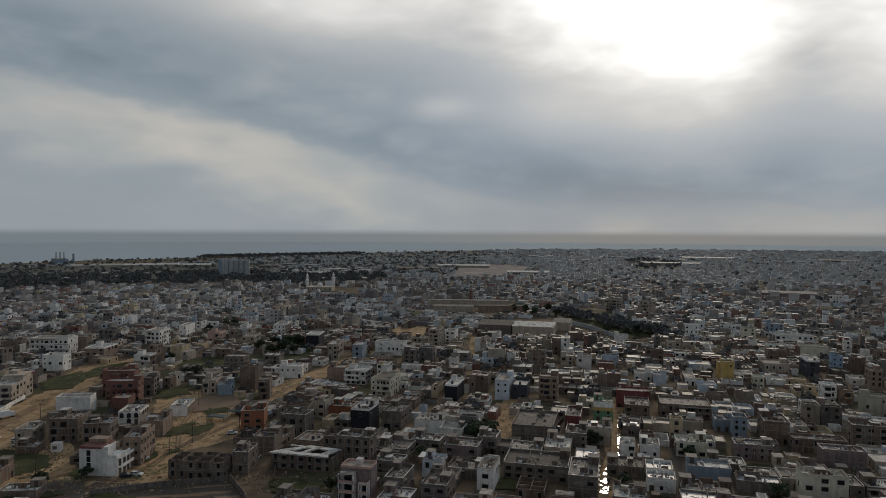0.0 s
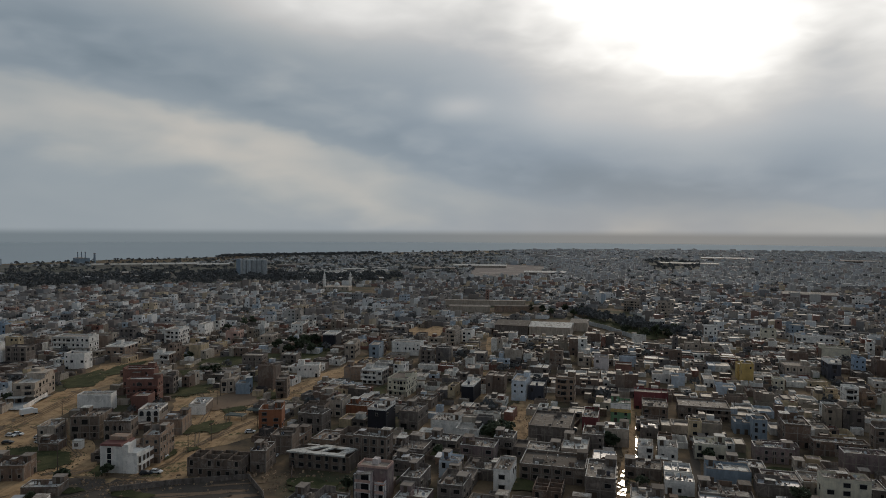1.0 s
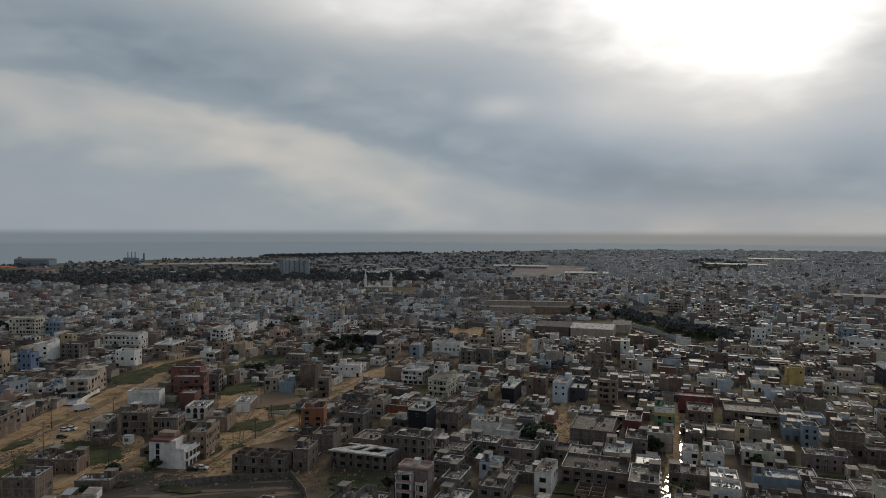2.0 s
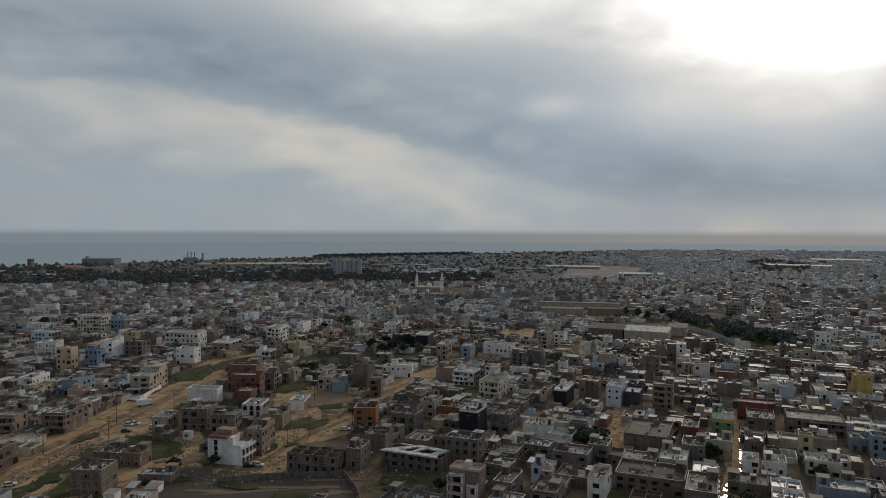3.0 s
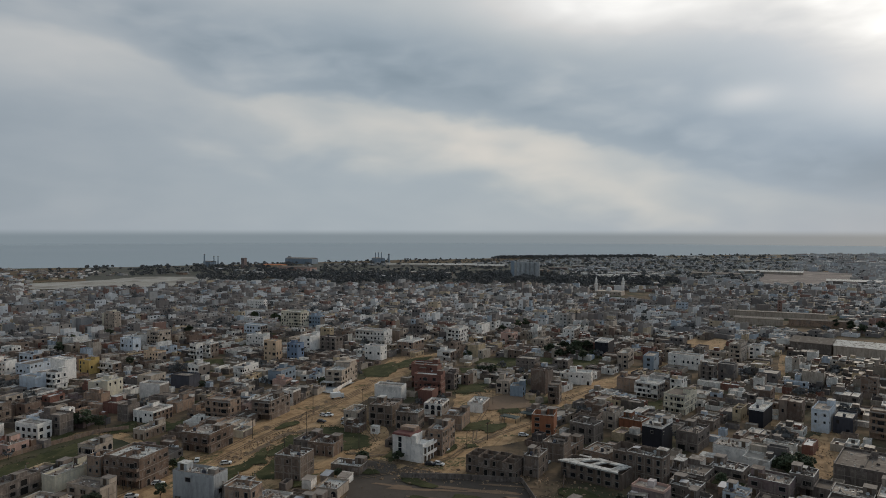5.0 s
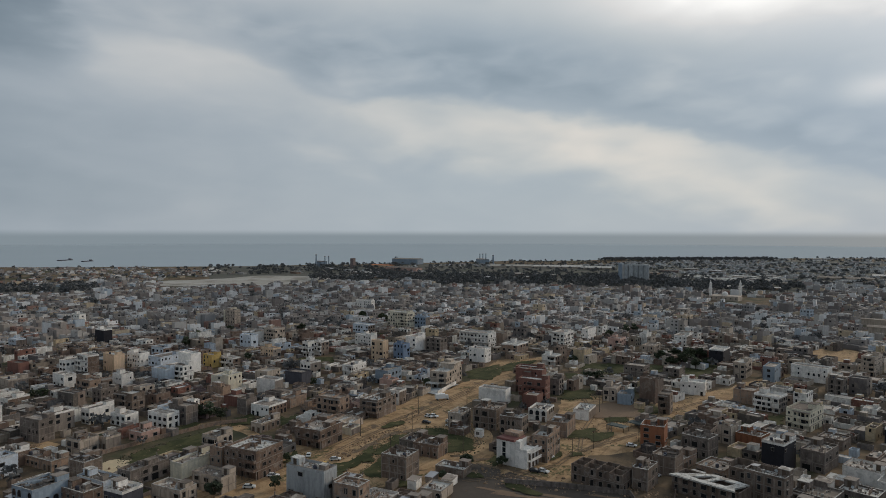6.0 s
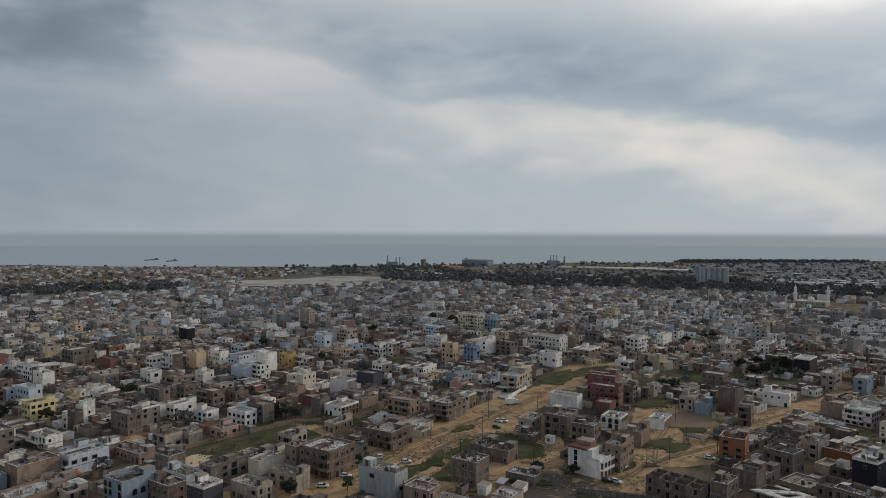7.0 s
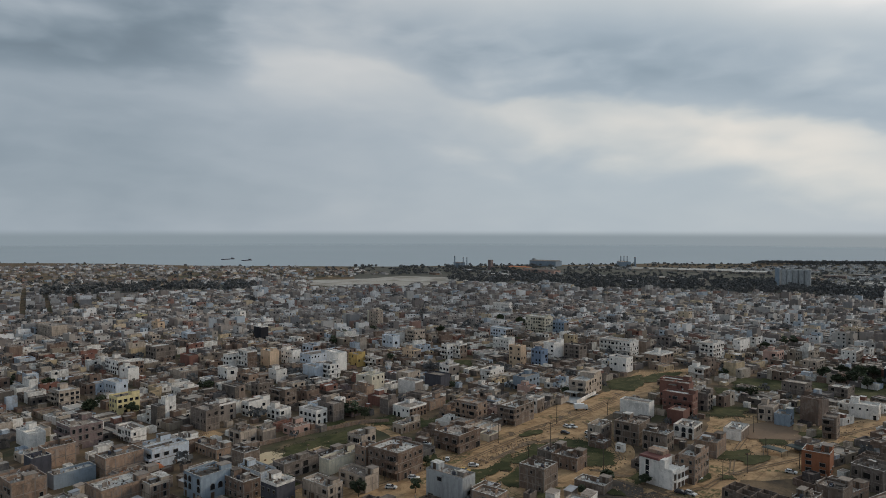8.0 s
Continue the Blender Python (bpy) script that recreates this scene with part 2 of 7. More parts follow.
# leaf colour lightened and greyed, so distance haze is in the colour
M["leaf_hazed"] = material("hazed_leaves", (0.120, 0.120, 0.118), 0.8, grain=0.5, stain=0.8, islands=True, spread=0.4)
M["car_white"] = material("white_car_paint", (0.72, 0.72, 0.70), 0.3, stain=0.1, spec=0.5, bump=0)
M["car_dark"] = material("dark_car_paint", (0.035, 0.038, 0.045), 0.3, stain=0.1, spec=0.5, bump=0)
M["car_yellow"] = material("yellow_car_paint", (0.55, 0.34, 0.05), 0.35, stain=0.1, spec=0.5, bump=0)
M["rubber"] = material("rubber", (0.02, 0.02, 0.02), 0.9, stain=0.2)
M["wood"] = material("pole_wood", (0.10, 0.08, 0.065), 0.9, stain=0.4, streak=0.3)
M["rubble"] = material("rubble", (0.286, 0.196, 0.126), 0.9, stain=0.5, islands=True, spread=0.5)
M["tuft"] = material("weeds", (0.050, 0.055, 0.027), 0.9, stain=0.4, islands=True, spread=0.25)
M["damp"] = material("damp_earth", (0.15, 0.105, 0.067), 0.9, grain=1.0, stain=0.7, spread=0.02, bump=0.3)
M["dark_soil"] = material("dark_soil", (0.075, 0.06, 0.048), 0.95, grain=1.0, stain=0.7, spread=0.02, bump=0.4)
M["water"] = material("standing_water", (0.05, 0.042, 0.032), 0.05, stain=0.2, bump=0.0, spec=0.5)
M["tarp"] = material("green_tarpaulin", (0.045, 0.058, 0.052), 0.6, stain=0.4)
M["awning"] = material("orange_tiles", (0.50, 0.16, 0.06), 0.75, stain=0.4)
FAR_WALLS = [(0.0, (0.182, 0.125, 0.097)), (0.12, (0.245, 0.185, 0.148)), (0.24, (0.115, 0.098, 0.086)), (0.36, (0.270, 0.222, 0.172)), (0.46, (0.165, 0.147, 0.140)),
             (0.54, (0.74, 0.71, 0.66)), (0.63, (0.46, 0.39, 0.32)), (0.74, (0.78, 0.75, 0.70)), (0.84, (0.45, 0.51, 0.58)), (0.88, (0.22, 0.10, 0.075)),
             (0.93, (0.54, 0.42, 0.27)), (0.965, (0.08, 0.068, 0.066))]
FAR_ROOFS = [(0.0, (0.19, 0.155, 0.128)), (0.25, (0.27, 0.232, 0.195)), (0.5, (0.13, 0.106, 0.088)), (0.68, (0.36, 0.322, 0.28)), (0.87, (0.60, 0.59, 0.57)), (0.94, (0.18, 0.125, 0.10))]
# halfway between near and far palettes: some haze is put into the colours
MID_HAZE_WALLS = [(0.0, (0.240, 0.207, 0.188)), (0.14, (0.308, 0.274, 0.250)), (0.28, (0.196, 0.176, 0.166)), (0.40, (0.350, 0.312, 0.275)), (0.48, (0.245, 0.240, 0.240)),
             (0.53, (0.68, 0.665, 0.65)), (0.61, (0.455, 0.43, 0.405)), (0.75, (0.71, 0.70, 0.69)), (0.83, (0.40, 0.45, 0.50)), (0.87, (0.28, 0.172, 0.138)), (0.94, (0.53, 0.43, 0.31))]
# pale, low-contrast colours: the haze over the far town is put into them
HAZED_WALLS = [(0.0, (0.35, 0.335, 0.32)), (0.15, (0.41, 0.395, 0.38)), (0.3, (0.31, 0.30, 0.295)), (0.42, (0.44, 0.42, 0.40)), (0.55, (0.60, 0.60, 0.59)), (0.62, (0.48, 0.48, 0.475)), (0.78, (0.42, 0.44, 0.46)), (0.90, (0.36, 0.30, 0.275)), (0.95, (0.44, 0.41, 0.37))]
M["mid_haze_wall"] = material("mid_town_walls_hazed", MID_HAZE_WALLS, 0.85, grain=1.0, stain=0.45, islands=True, streak=0.15)
# far walls and roofs, lightened and greyed in colour for haze
M["hazed_wall"] = material("hazed_distant_walls", HAZED_WALLS, 0.6, grain=0.6, stain=0.3, islands=True, spec=0.5)
M["hazed_roof"] = material("hazed_distant_roofs", [(0.0, (0.36, 0.345, 0.33)), (0.3, (0.44, 0.43, 0.42)), (0.6, (0.31, 0.30, 0.29)), (0.85, (0.52, 0.52, 0.52))], 0.65, grain=0.6, stain=0.4, islands=True, spec=0.4)
M["scrub"] = material("dark_scrub", (0.105, 0.102, 0.086), 0.95, grain=0.06, stain=0.8, spread=0.02, spec=0.1, patch=[(0.7, (0.055, 0.06, 0.045), 0.02), (0.5, (0.17, 0.152, 0.135), 0.014)])
M["pale_field"] = material("pale_field", (0.36, 0.335, 0.295), 0.95, grain=0.2, stain=0.7, spread=0.02, spec=0.1, patch=[(0.7, (0.20, 0.18, 0.15), 0.012), (0.6, (0.46, 0.44, 0.40), 0.02)])
M["plateau"] = material("bare_ground", (0.22, 0.185, 0.17), 0.95, grain=0.1, stain=0.8, spread=0.02, spec=0.1, patch=[(0.8, (0.11, 0.105, 0.09), 0.012), (0.7, (0.33, 0.29, 0.26), 0.02)])
M["far_wall"] = material("town_walls", FAR_WALLS, 0.85, grain=1.2, stain=0.55, islands=True, streak=0.3, patch=[(0.5, (0.30, 0.245, 0.20), 0.3), (0.2, (0.10, 0.08, 0.066), 0.45)])
M["far_roof"] = material("town_roofs", FAR_ROOFS, 0.62, grain=0.6, stain=0.7, islands=True, spec=0.5, patch=[(0.65, (0.42, 0.38, 0.335), 0.22), (0.4, (0.10, 0.084, 0.072), 0.33)])


def ground_material():
    """Sandy earth, darker and greyer in patches, with tyre-worn pale streaks and scrub."""
    m = bpy.data.materials.new("earth")
    m.use_nodes = True
    k = Nodes(m.node_tree)
    p = k.add("ShaderNodeTexCoord").outputs["Object"]
    broad = k.noise(p, 0.018, 5.0, 0.6, 0.8)
    patch = k.noise(p, 0.07, 5.0, 0.6)
    fine = k.noise(p, 1.1, 6.0, 0.65)
    col = k.mix(k.smooth(patch, 0.35, 0.65), (0.082, 0.063, 0.046, 1), (0.195, 0.138, 0.086, 1))
    col = k.mix(k.smooth(broad, 0.50, 0.62), col, (0.070, 0.068, 0.040, 1))
    col = k.mix(1.0, col, k.math("ADD", 0.6, k.math("MULTIPLY", fine, 0.8)), "MULTIPLY")
    b = k.add("ShaderNodeBsdfPrincipled")
    k.put(b.inputs["Base Color"], col)
    b.inputs["Roughness"].default_value = 0.95
    b.inputs["Specular IOR Level"].default_value = 0.1
    bm = k.add("ShaderNodeBump")
    bm.inputs["Strength"].default_value, bm.inputs["Distance"].default_value = 0.4, 0.1
    k.put(bm.inputs["Height"], fine)
    k.put(b.inputs["Normal"], bm.outputs[0])
    k.put(k.add("ShaderNodeOutputMaterial").inputs[0], b.outputs[0])
    return m


def sand_material():
    """Trampled sand: damp dark blotches, a breath of weeds, pale worn wheel tracks."""
    m = bpy.data.materials.new("sand_road")
    m.use_nodes = True
    k = Nodes(m.node_tree)
    p = k.add("ShaderNodeTexCoord").outputs["Object"]
    fine, mid = k.noise(p, 1.3, 6.0, 0.68), k.noise(p, 0.16, 5.0, 0.62, 0.9)
    col = k.mix(k.smooth(mid, 0.36, 0.62), (0.255, 0.162, 0.088, 1), (0.425, 0.282, 0.156, 1))
    weed = k.math("MULTIPLY", k.smooth(k.noise(p, 0.055, 5.0, 0.62, 0.6), 0.54, 0.62), k.smooth(k.noise(p, 0.5, 5.0, 0.65), 0.42, 0.56))
    col = k.mix(weed, col, (0.082, 0.080, 0.036, 1))
    rut = k.noise(k.stretch(p, 0.5, 0.06, 1), 0.8, 3.0, 0.6, 0.6)
    col = k.mix(k.smooth(rut, 0.55, 0.66, 0.0, 0.6), col, (0.45, 0.31, 0.18, 1))
    col = k.mix(k.smooth(rut, 0.45, 0.36, 0.0, 0.4), col, (0.14, 0.098, 0.06, 1))
    col = k.mix(1.0, col, k.math("ADD", 0.62, k.math("MULTIPLY", fine, 0.76)), "MULTIPLY")
    b = k.add("ShaderNodeBsdfPrincipled")
    k.put(b.inputs["Base Color"], col)
    b.inputs["Roughness"].default_value = 0.95
    b.inputs["Specular IOR Level"].default_value = 0.15
    bm = k.add("ShaderNodeBump")
    bm.inputs["Strength"].default_value, bm.inputs["Distance"].default_value = 0.4, 0.1
    k.put(bm.inputs["Height"], fine)
    k.put(b.inputs["Normal"], bm.outputs[0])
    k.put(k.add("ShaderNodeOutputMaterial").inputs[0], b.outputs[0])
    return m


def mud_material():
    """Wet mud: standing water in the hollows, matt brown ridges between."""
    m = bpy.data.materials.new("wet_mud")
    m.use_nodes = True
    k = Nodes(m.node_tree)
    p = k.add("ShaderNodeTexCoord").outputs["Object"]
    wet = k.smooth(k.noise(k.stretch(p, 1.0, 0.8, 1), 0.2, 3.0, 0.5, 1.2), 0.52, 0.55)
    fine = k.noise(p, 2.0, 5.0, 0.65)
    b = k.add("ShaderNodeBsdfPrincipled")
    k.put(b.inputs["Base Color"], k.mix(wet, k.mix(fine, (0.13, 0.095, 0.06, 1), (0.30, 0.21, 0.125, 1)), (0.05, 0.042, 0.032, 1)))
    k.put(b.inputs["Roughness"], k.math("ADD", 0.06, k.math("MULTIPLY", k.math("SUBTRACT", 1.0, wet), 0.85)))
    k.put(b.inputs["Specular IOR Level"], k.math("ADD", 0.1, k.math("MULTIPLY", wet, 0.4)))
    k.put(k.add("ShaderNodeOutputMaterial").inputs[0], b.outputs[0])
    return m


def grass_material():
    m = bpy.data.materials.new("rough_grass")
    m.use_nodes = True
    k = Nodes(m.node_tree)
    p = k.add("ShaderNodeTexCoord").outputs["Object"]
    patch, fine = k.noise(p, 0.12, 5.0, 0.6, 0.5), k.noise(p, 1.6, 6.0, 0.7)
    col = k.mix(k.smooth(patch, 0.38, 0.62), (0.040, 0.045, 0.020, 1), (0.078, 0.077, 0.036, 1))
    col = k.mix(k.smooth(k.noise(p, 0.3, 4.0), 0.62, 0.72), col, (0.20, 0.15, 0.085, 1))
    col = k.mix(1.0, col, k.math("ADD", 0.5, fine), "MULTIPLY")
    b = k.add("ShaderNodeBsdfPrincipled")
    k.put(b.inputs["Base Color"], col)
    b.inputs["Roughness"].default_value = 0.95
    b.inputs["Specular IOR Level"].default_value = 0.1
    k.put(k.add("ShaderNodeOutputMaterial").inputs[0], b.outputs[0])
    return m


def sea_material():
    m = bpy.data.materials.new("sea")
    m.use_nodes = True
    k = Nodes(m.node_tree)
    p = k.add("ShaderNodeTexCoord").outputs["Object"]
    n = k.noise(k.stretch(p, 1, 1, 1), 0.05, 6.0, 0.7)
    wind = k.noise(p, 0.0016, 4.0, 0.6, 0.5)
    b = k.add("ShaderNodeBsdfPrincipled")
    # pale matt base colour holds the sky's reflection and the haze; gloss is nearly off
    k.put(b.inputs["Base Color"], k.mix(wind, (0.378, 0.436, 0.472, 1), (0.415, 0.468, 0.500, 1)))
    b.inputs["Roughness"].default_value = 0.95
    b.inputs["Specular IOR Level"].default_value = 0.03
    bm = k.add("ShaderNodeBump")
    bm.inputs["Strength"].default_value, bm.inputs["Distance"].default_value = 0.6, 1.0
    k.put(bm.inputs["Height"], n)
    k.put(b.inputs["Normal"], bm.outputs[0])
    k.put(k.add("ShaderNodeOutputMaterial").inputs[0], b.outputs[0])
    return m


M["earth"], M["grass"], M["sea"], M["sand"] = ground_material(), grass_material(), sea_material(), sand_material()
M["mud"] = mud_material()
# near-black colour that stands in for the shade inside unglazed openings
M["opening_shade"] = material("painted_opening_shade", (0.014, 0.013, 0.012), 0.9, stain=0.3, bump=0.0)
M["lot"] = material("red_brown_lot", (0.19, 0.128, 0.084), 0.95, grain=0.8, stain=0.6, spread=0.02)

# ---- mesh helpers ----


def mesh_of(name, verts, faces, mats, slots=None):
    me = bpy.data.meshes.new(name)
    me.from_pydata(verts, [], faces)
    for m in mats:
        me.materials.append(M[m])
    if slots is not None:
        me.polygons.foreach_set("material_index", np.array(slots, dtype=np.int32))
    me.update()
    return me


BOX_FACES = [(0, 3, 2, 1), (4, 5, 6, 7), (0, 1, 5, 4), (1, 2, 6, 5), (2, 3, 7, 6), (3, 0, 4, 7)]


class Shape:
    """Collects boxes and other solids into one mesh."""

    def __init__(self):
        self.v, self.f, self.s = [], [], []

    def box(self, x0, x1, y0, y1, z0, z1, slot=0, taper=0.0):
        n, t = len(self.v), taper
        self.v += [(x0, y0, z0), (x1, y0, z0), (x1, y1, z0), (x0, y1, z0),
                   (x0 + t, y0 + t, z1), (x1 - t, y0 + t, z1), (x1 - t, y1 - t, z1), (x0 + t, y1 - t, z1)]
        self.f += [tuple(n + i for i in face) for face in BOX_FACES]
        self.s += [slot] * 6
        return self

    def tube(self, x, y, rings, sides=10, slot=0):
        """A turned solid: rings of (radius, height)."""
        n = len(self.v)
        for r, z in rings:
            self.v += [(x + r * math.cos(2 * math.pi * i / sides), y + r * math.sin(2 * math.pi * i / sides), z) for i in range(sides)]
        for j in range(len(rings) - 1):
            for i in range(sides):
                a, b = n + j * sides + i, n + j * sides + (i + 1) % sides
                self.f.append((a, b, b + sides, a + sides))
                self.s.append(slot)
        self.f.append(tuple(n + (len(rings) - 1) * sides + i for i in range(sides)))
        self.s.append(slot)
        return self

    def mesh(self, name, *mats):
        return mesh_of(name, self.v, self.f, mats, self.s)


def part(name, me, parent, m=None, label=""):
    ob = new(name, me)
    ob.parent = parent
    if m is not None:
        ob.matrix_basis = m
    return tagged(ob, label)


def thing(name, m, label, category, group=""):
    ob = new(name)
    ob.empty_display_size = 0.5
    ob.matrix_basis = m
    return tagged(ob, label, category, group)


def heading(x, y, z, th):
    """A pose turned clockwise from +y by th degrees."""
    return pose(x, y, z, 0, 0, -th)


def inside(px, py, poly):
    hit = False
    for (x0, y0), (x1, y1) in zip(poly, poly[1:] + poly[:1]):
        if (y0 > py) != (y1 > py) and px < (x1 - x0) * (py - y0) / (y1 - y0) + x0:
            hit = not hit
    return hit
# ---- ground, sea and open places ----
COAST = [(-4900, -900), (-2900, 60), (-2290, 470), (-2020, 690), (-1700, 850), (-1470, 1060), (-1337, 1180), (-1180, 1430), (-1010, 1700), (-960, 1830), (-800, 1960),
         (-720, 2120), (-560, 2300), (-390, 2450), (-150, 2650), (60, 2850), (330, 3010), (560, 3080), (800, 3110), (1080, 3080), (1400, 3010), (1800, 2940), (2300, 2880), (3100, 2860)]


def rough_line(points, step, wander, rng):
    out = []
    for (x0, y0), (x1, y1) in zip(points, points[1:]):
        n = max(1, int(math.hypot(x1 - x0, y1 - y0) / step))
        for i in range(n):
            f = i / n
            w = wander if i else 0
            out.append((x0 + (x1 - x0) * f + rng.uniform(-w, w), y0 + (y1 - y0) * f + rng.uniform(-w, w)))
    return out + [points[-1]]


LAID = []


def sheet(name, outline, z, mat, label, category):
    """A flat sheet with an uneven edge; each lies a little above the one laid before."""
    if z > 0:
        LAID.append(name)
        z = 0.02 + 0.004 * len(LAID)
    bm = bmesh.new()
    bm.faces.new([bm.verts.new((x, y, z)) for x, y in outline])
    bmesh.ops.triangulate(bm, faces=bm.faces[:])
    bm.normal_update()
    if sum(f.normal.z for f in bm.faces) < 0:
        bmesh.ops.reverse_faces(bm, faces=bm.faces[:])
    me = bpy.data.meshes.new(name)
    bm.to_mesh(me)
    bm.free()
    me.materials.append(M[mat])
    return tagged(new(name, me), label, category, kind="structure")


rng = random.Random(7)
shore = rough_line(COAST, 60, 9, rng)
rest = [(4895 * math.sin(radians(a)), 4895 * math.cos(radians(a))) for a in range(52, 266, 12)]
sheet("ground", shore + rest, 0.0, "earth", "sandy brown earth with scrub between the houses", "ground")
disc = [(4940 * math.sin(radians(a)), 4940 * math.cos(radians(a))) for a in range(0, 360, 4)]
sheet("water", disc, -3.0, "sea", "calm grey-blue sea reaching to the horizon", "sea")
bank = Shape()
for (x0, y0), (x1, y1) in zip(shore, shore[1:]):
    n = len(bank.v)
    dx, dy = (y0 - y1), (x1 - x0)
    ll = math.hypot(dx, dy)
    dx, dy = dx / ll * 7, dy / ll * 7
    bank.v += [(x0, y0, 0), (x1, y1, 0), (x1 + dx, y1 + dy, -3.05), (x0 + dx, y0 + dy, -3.05)]
    bank.f.append((n, n + 3, n + 2, n + 1))
    bank.s.append(0)
tagged(new("trim_shore", bank.mesh("shore", "plaza")), "pale sandy beach along the sea", "beach", kind="structure")

ZONES = {}
ZONES["road"] = [(-215, 119), (-211, 147), (-202, 161), (-207, 202), (-207, 254), (-212, 309), (-208, 354), (-226, 416), (-213, 429), (-190, 372), (-183, 317), (-176, 274), (-150, 265), (-133, 242), (-134, 216), (-152, 206), (-171, 204), (-176, 183), (-171, 158), (-199, 110)]
ZONES["field"] = [(-124, 277), (-150, 354), (-130, 354), (-95, 330), (-83, 275), (-101, 257), (-104, 224), (-110, 228)]
ZONES["green"] = [(-240, 135), (-258, 151), (-259, 207), (-243, 214), (-220, 200), (-238, 190), (-230, 174), (-233, 146)]
ZONES["street"] = [(48, 210), (56, 210), (81, 307), (74, 307)]
ZONES["yard"] = [(-64, 208), (-35, 208), (-36, 231), (-60, 232), (-68, 225)]
ZONES["dirt"] = [(14, 262), (22, 321), (33, 343), (32, 311), (24, 266)]
ZONES["lane"] = [(71, 210), (77, 210), (88, 250), (84, 250)]
ZONES["park"] = [(113, 693), (170, 751), (187, 559), (158, 524), (125, 515), (102, 579)]
ZONES["lane2"] = [(9, 348), (16, 348), (24, 531), (16, 531)]
ZONES["waste"] = [(-44, 529), (-44, 590), (-9, 592), (-13, 530)]
ZONES["track"] = [(-99, 340), (-100, 358), (-78, 409), (-64, 452), (-56, 437), (-70, 383), (-86, 332)]
ZONES["hall"] = [(23, 531), (32, 630), (119, 675), (98, 533)]
ZONES["hall2"] = [(-16, 669), (-17, 821), (90, 826), (76, 673)]
ZONES["lane3"] = [(-194, 369), (-213, 429), (-198, 457), (-187, 423)]
ZONES["sandlot"] = [(-917, 617), (-1122, 782), (-1017, 1043), (-784, 817)]
ZONES["mosque"] = [(-184, 869), (-209, 1007), (-126, 1012), (-109, 873)]
ZONES["bowl"] = [(397, 821), (473, 978), (523, 981), (439, 823)]

ZONES["rubble"] = [(-121, 207), (-136, 227), (-142, 256), (-124, 227), (-108, 227), (-108, 256), (-101, 263), (-93, 226), (-69, 224), (-60, 207)]
ZONES["burnt"] = [(-127, 204), (-121, 216), (-117, 225), (-96, 224), (-72, 227), (-63, 212), (-59, 200), (-58, 184), (-85, 178), (-118, 178)]
ZONES["parking"] = [(-190, 262), (-190, 294), (-170, 297), (-157, 281), (-170, 261)]
ZONES["mound"] = [(-304, 137), (-304, 145), (-298, 150), (-289, 151), (-284, 142), (-288, 135)]
ZONES["path"] = [(-265, 190), (-268, 201), (-262, 211), (-250, 212), (-227, 204), (-229, 200), (-250, 206), (-259, 204), (-261, 190)]
ZONES["behind_shell"] = [(-108, 236), (-108, 266), (-84, 266), (-74, 248), (-78, 238)]
ZONES["ruin"] = [(-147, 203), (-147, 219), (-139, 219), (-139, 203)]
ZONES["lot2"] = [(-181, 263), (-178, 278), (-148, 266), (-126, 232), (-137, 221), (-150, 254)]
ZONES["verge"] = [(-175, 190), (-175, 208), (-161, 207), (-149, 187), (-144, 181), (-153, 172)]


def ribbon(name, line, width, z, mat, label, category, rng):
    """A worn track of uneven width along a line."""
    pts = rough_line(line, 6, 0.0, rng)
    left, right = [], []
    for i, (x, y) in enumerate(pts):
        (x0, y0), (x1, y1) = pts[max(i - 1, 0)], pts[min(i + 1, len(pts) - 1)]
        dx, dy = x1 - x0, y1 - y0
        ll = math.hypot(dx, dy) or 1
        w = width / 2 * rng.uniform(0.8, 1.2)
        left.append((x - dy / ll * w, y + dx / ll * w))
        right.append((x + dy / ll * w, y - dx / ll * w))
    return sheet(name, left + right[::-1], z, mat, label, category)


def blot(name, x, y, rx, ry, z, mat, label, category, rng, turn=0.0, jag=1.0):
    out = []
    ph = [rng.uniform(0, 6.28) for _ in range(4)]
    for i in range(36):
        a = 2 * math.pi * i / 36
        r = 1 + jag * (0.16 * math.sin(2 * a + ph[0]) + 0.12 * math.sin(3 * a + ph[1]) + 0.08 * math.sin(5 * a + ph[2]) + 0.07 * math.sin(9 * a + ph[3]))
        px, py = rx * r * math.cos(a), ry * r * math.sin(a)
        c, s = math.cos(radians(turn)), math.sin(radians(turn))
        out.append((x + px * c + py * s, y - px * s + py * c))
    return sheet(name, out, z, mat, label, category)


for key, words in (("road", "wide sandy verges of a dirt road"), ("field", "open lot of trampled yellow sand"), ("lot2", "sandy open lot with parked cars"), ("dirt", "dirt lot strewn with rubble"),
                   ("track", "sandy track between the houses"), ("lane3", "sandy lane between the houses"), ("waste", "bare sandy waste ground"), ("rubble", "sandy lot strewn with rubble"), ("mound", "small sandy lot with a heap of earth"), ("path", "sandy path past a green lot")):
    sheet("sand_lot", rough_line(ZONES[key] + ZONES[key][:1], 5, 1.1, rng)[:-1], 0.035, "sand", words, "sand")
road_label = "rutted dirt road of yellow-brown sand"
ribbon("road", [(-215, 100), (-190, 150), (-192, 185), (-196, 232), (-195, 280), (-199, 330), (-205, 375), (-216, 425)], 15, 0.05, "sand", road_label, "road", rng)
ribbon("road", [(-190, 215), (-165, 210), (-148, 226), (-142, 250), (-160, 268), (-185, 285)], 6, 0.08, "sand", "sandy track looping off the dirt road", "road", rng)
ribbon("road", [(-128, 205), (-112, 222), (-104, 240), (-104, 262), (-112, 285), (-118, 320), (-138, 352), (-165, 372), (-205, 390)], 9, 0.08, "sand", road_label, "road", rng)
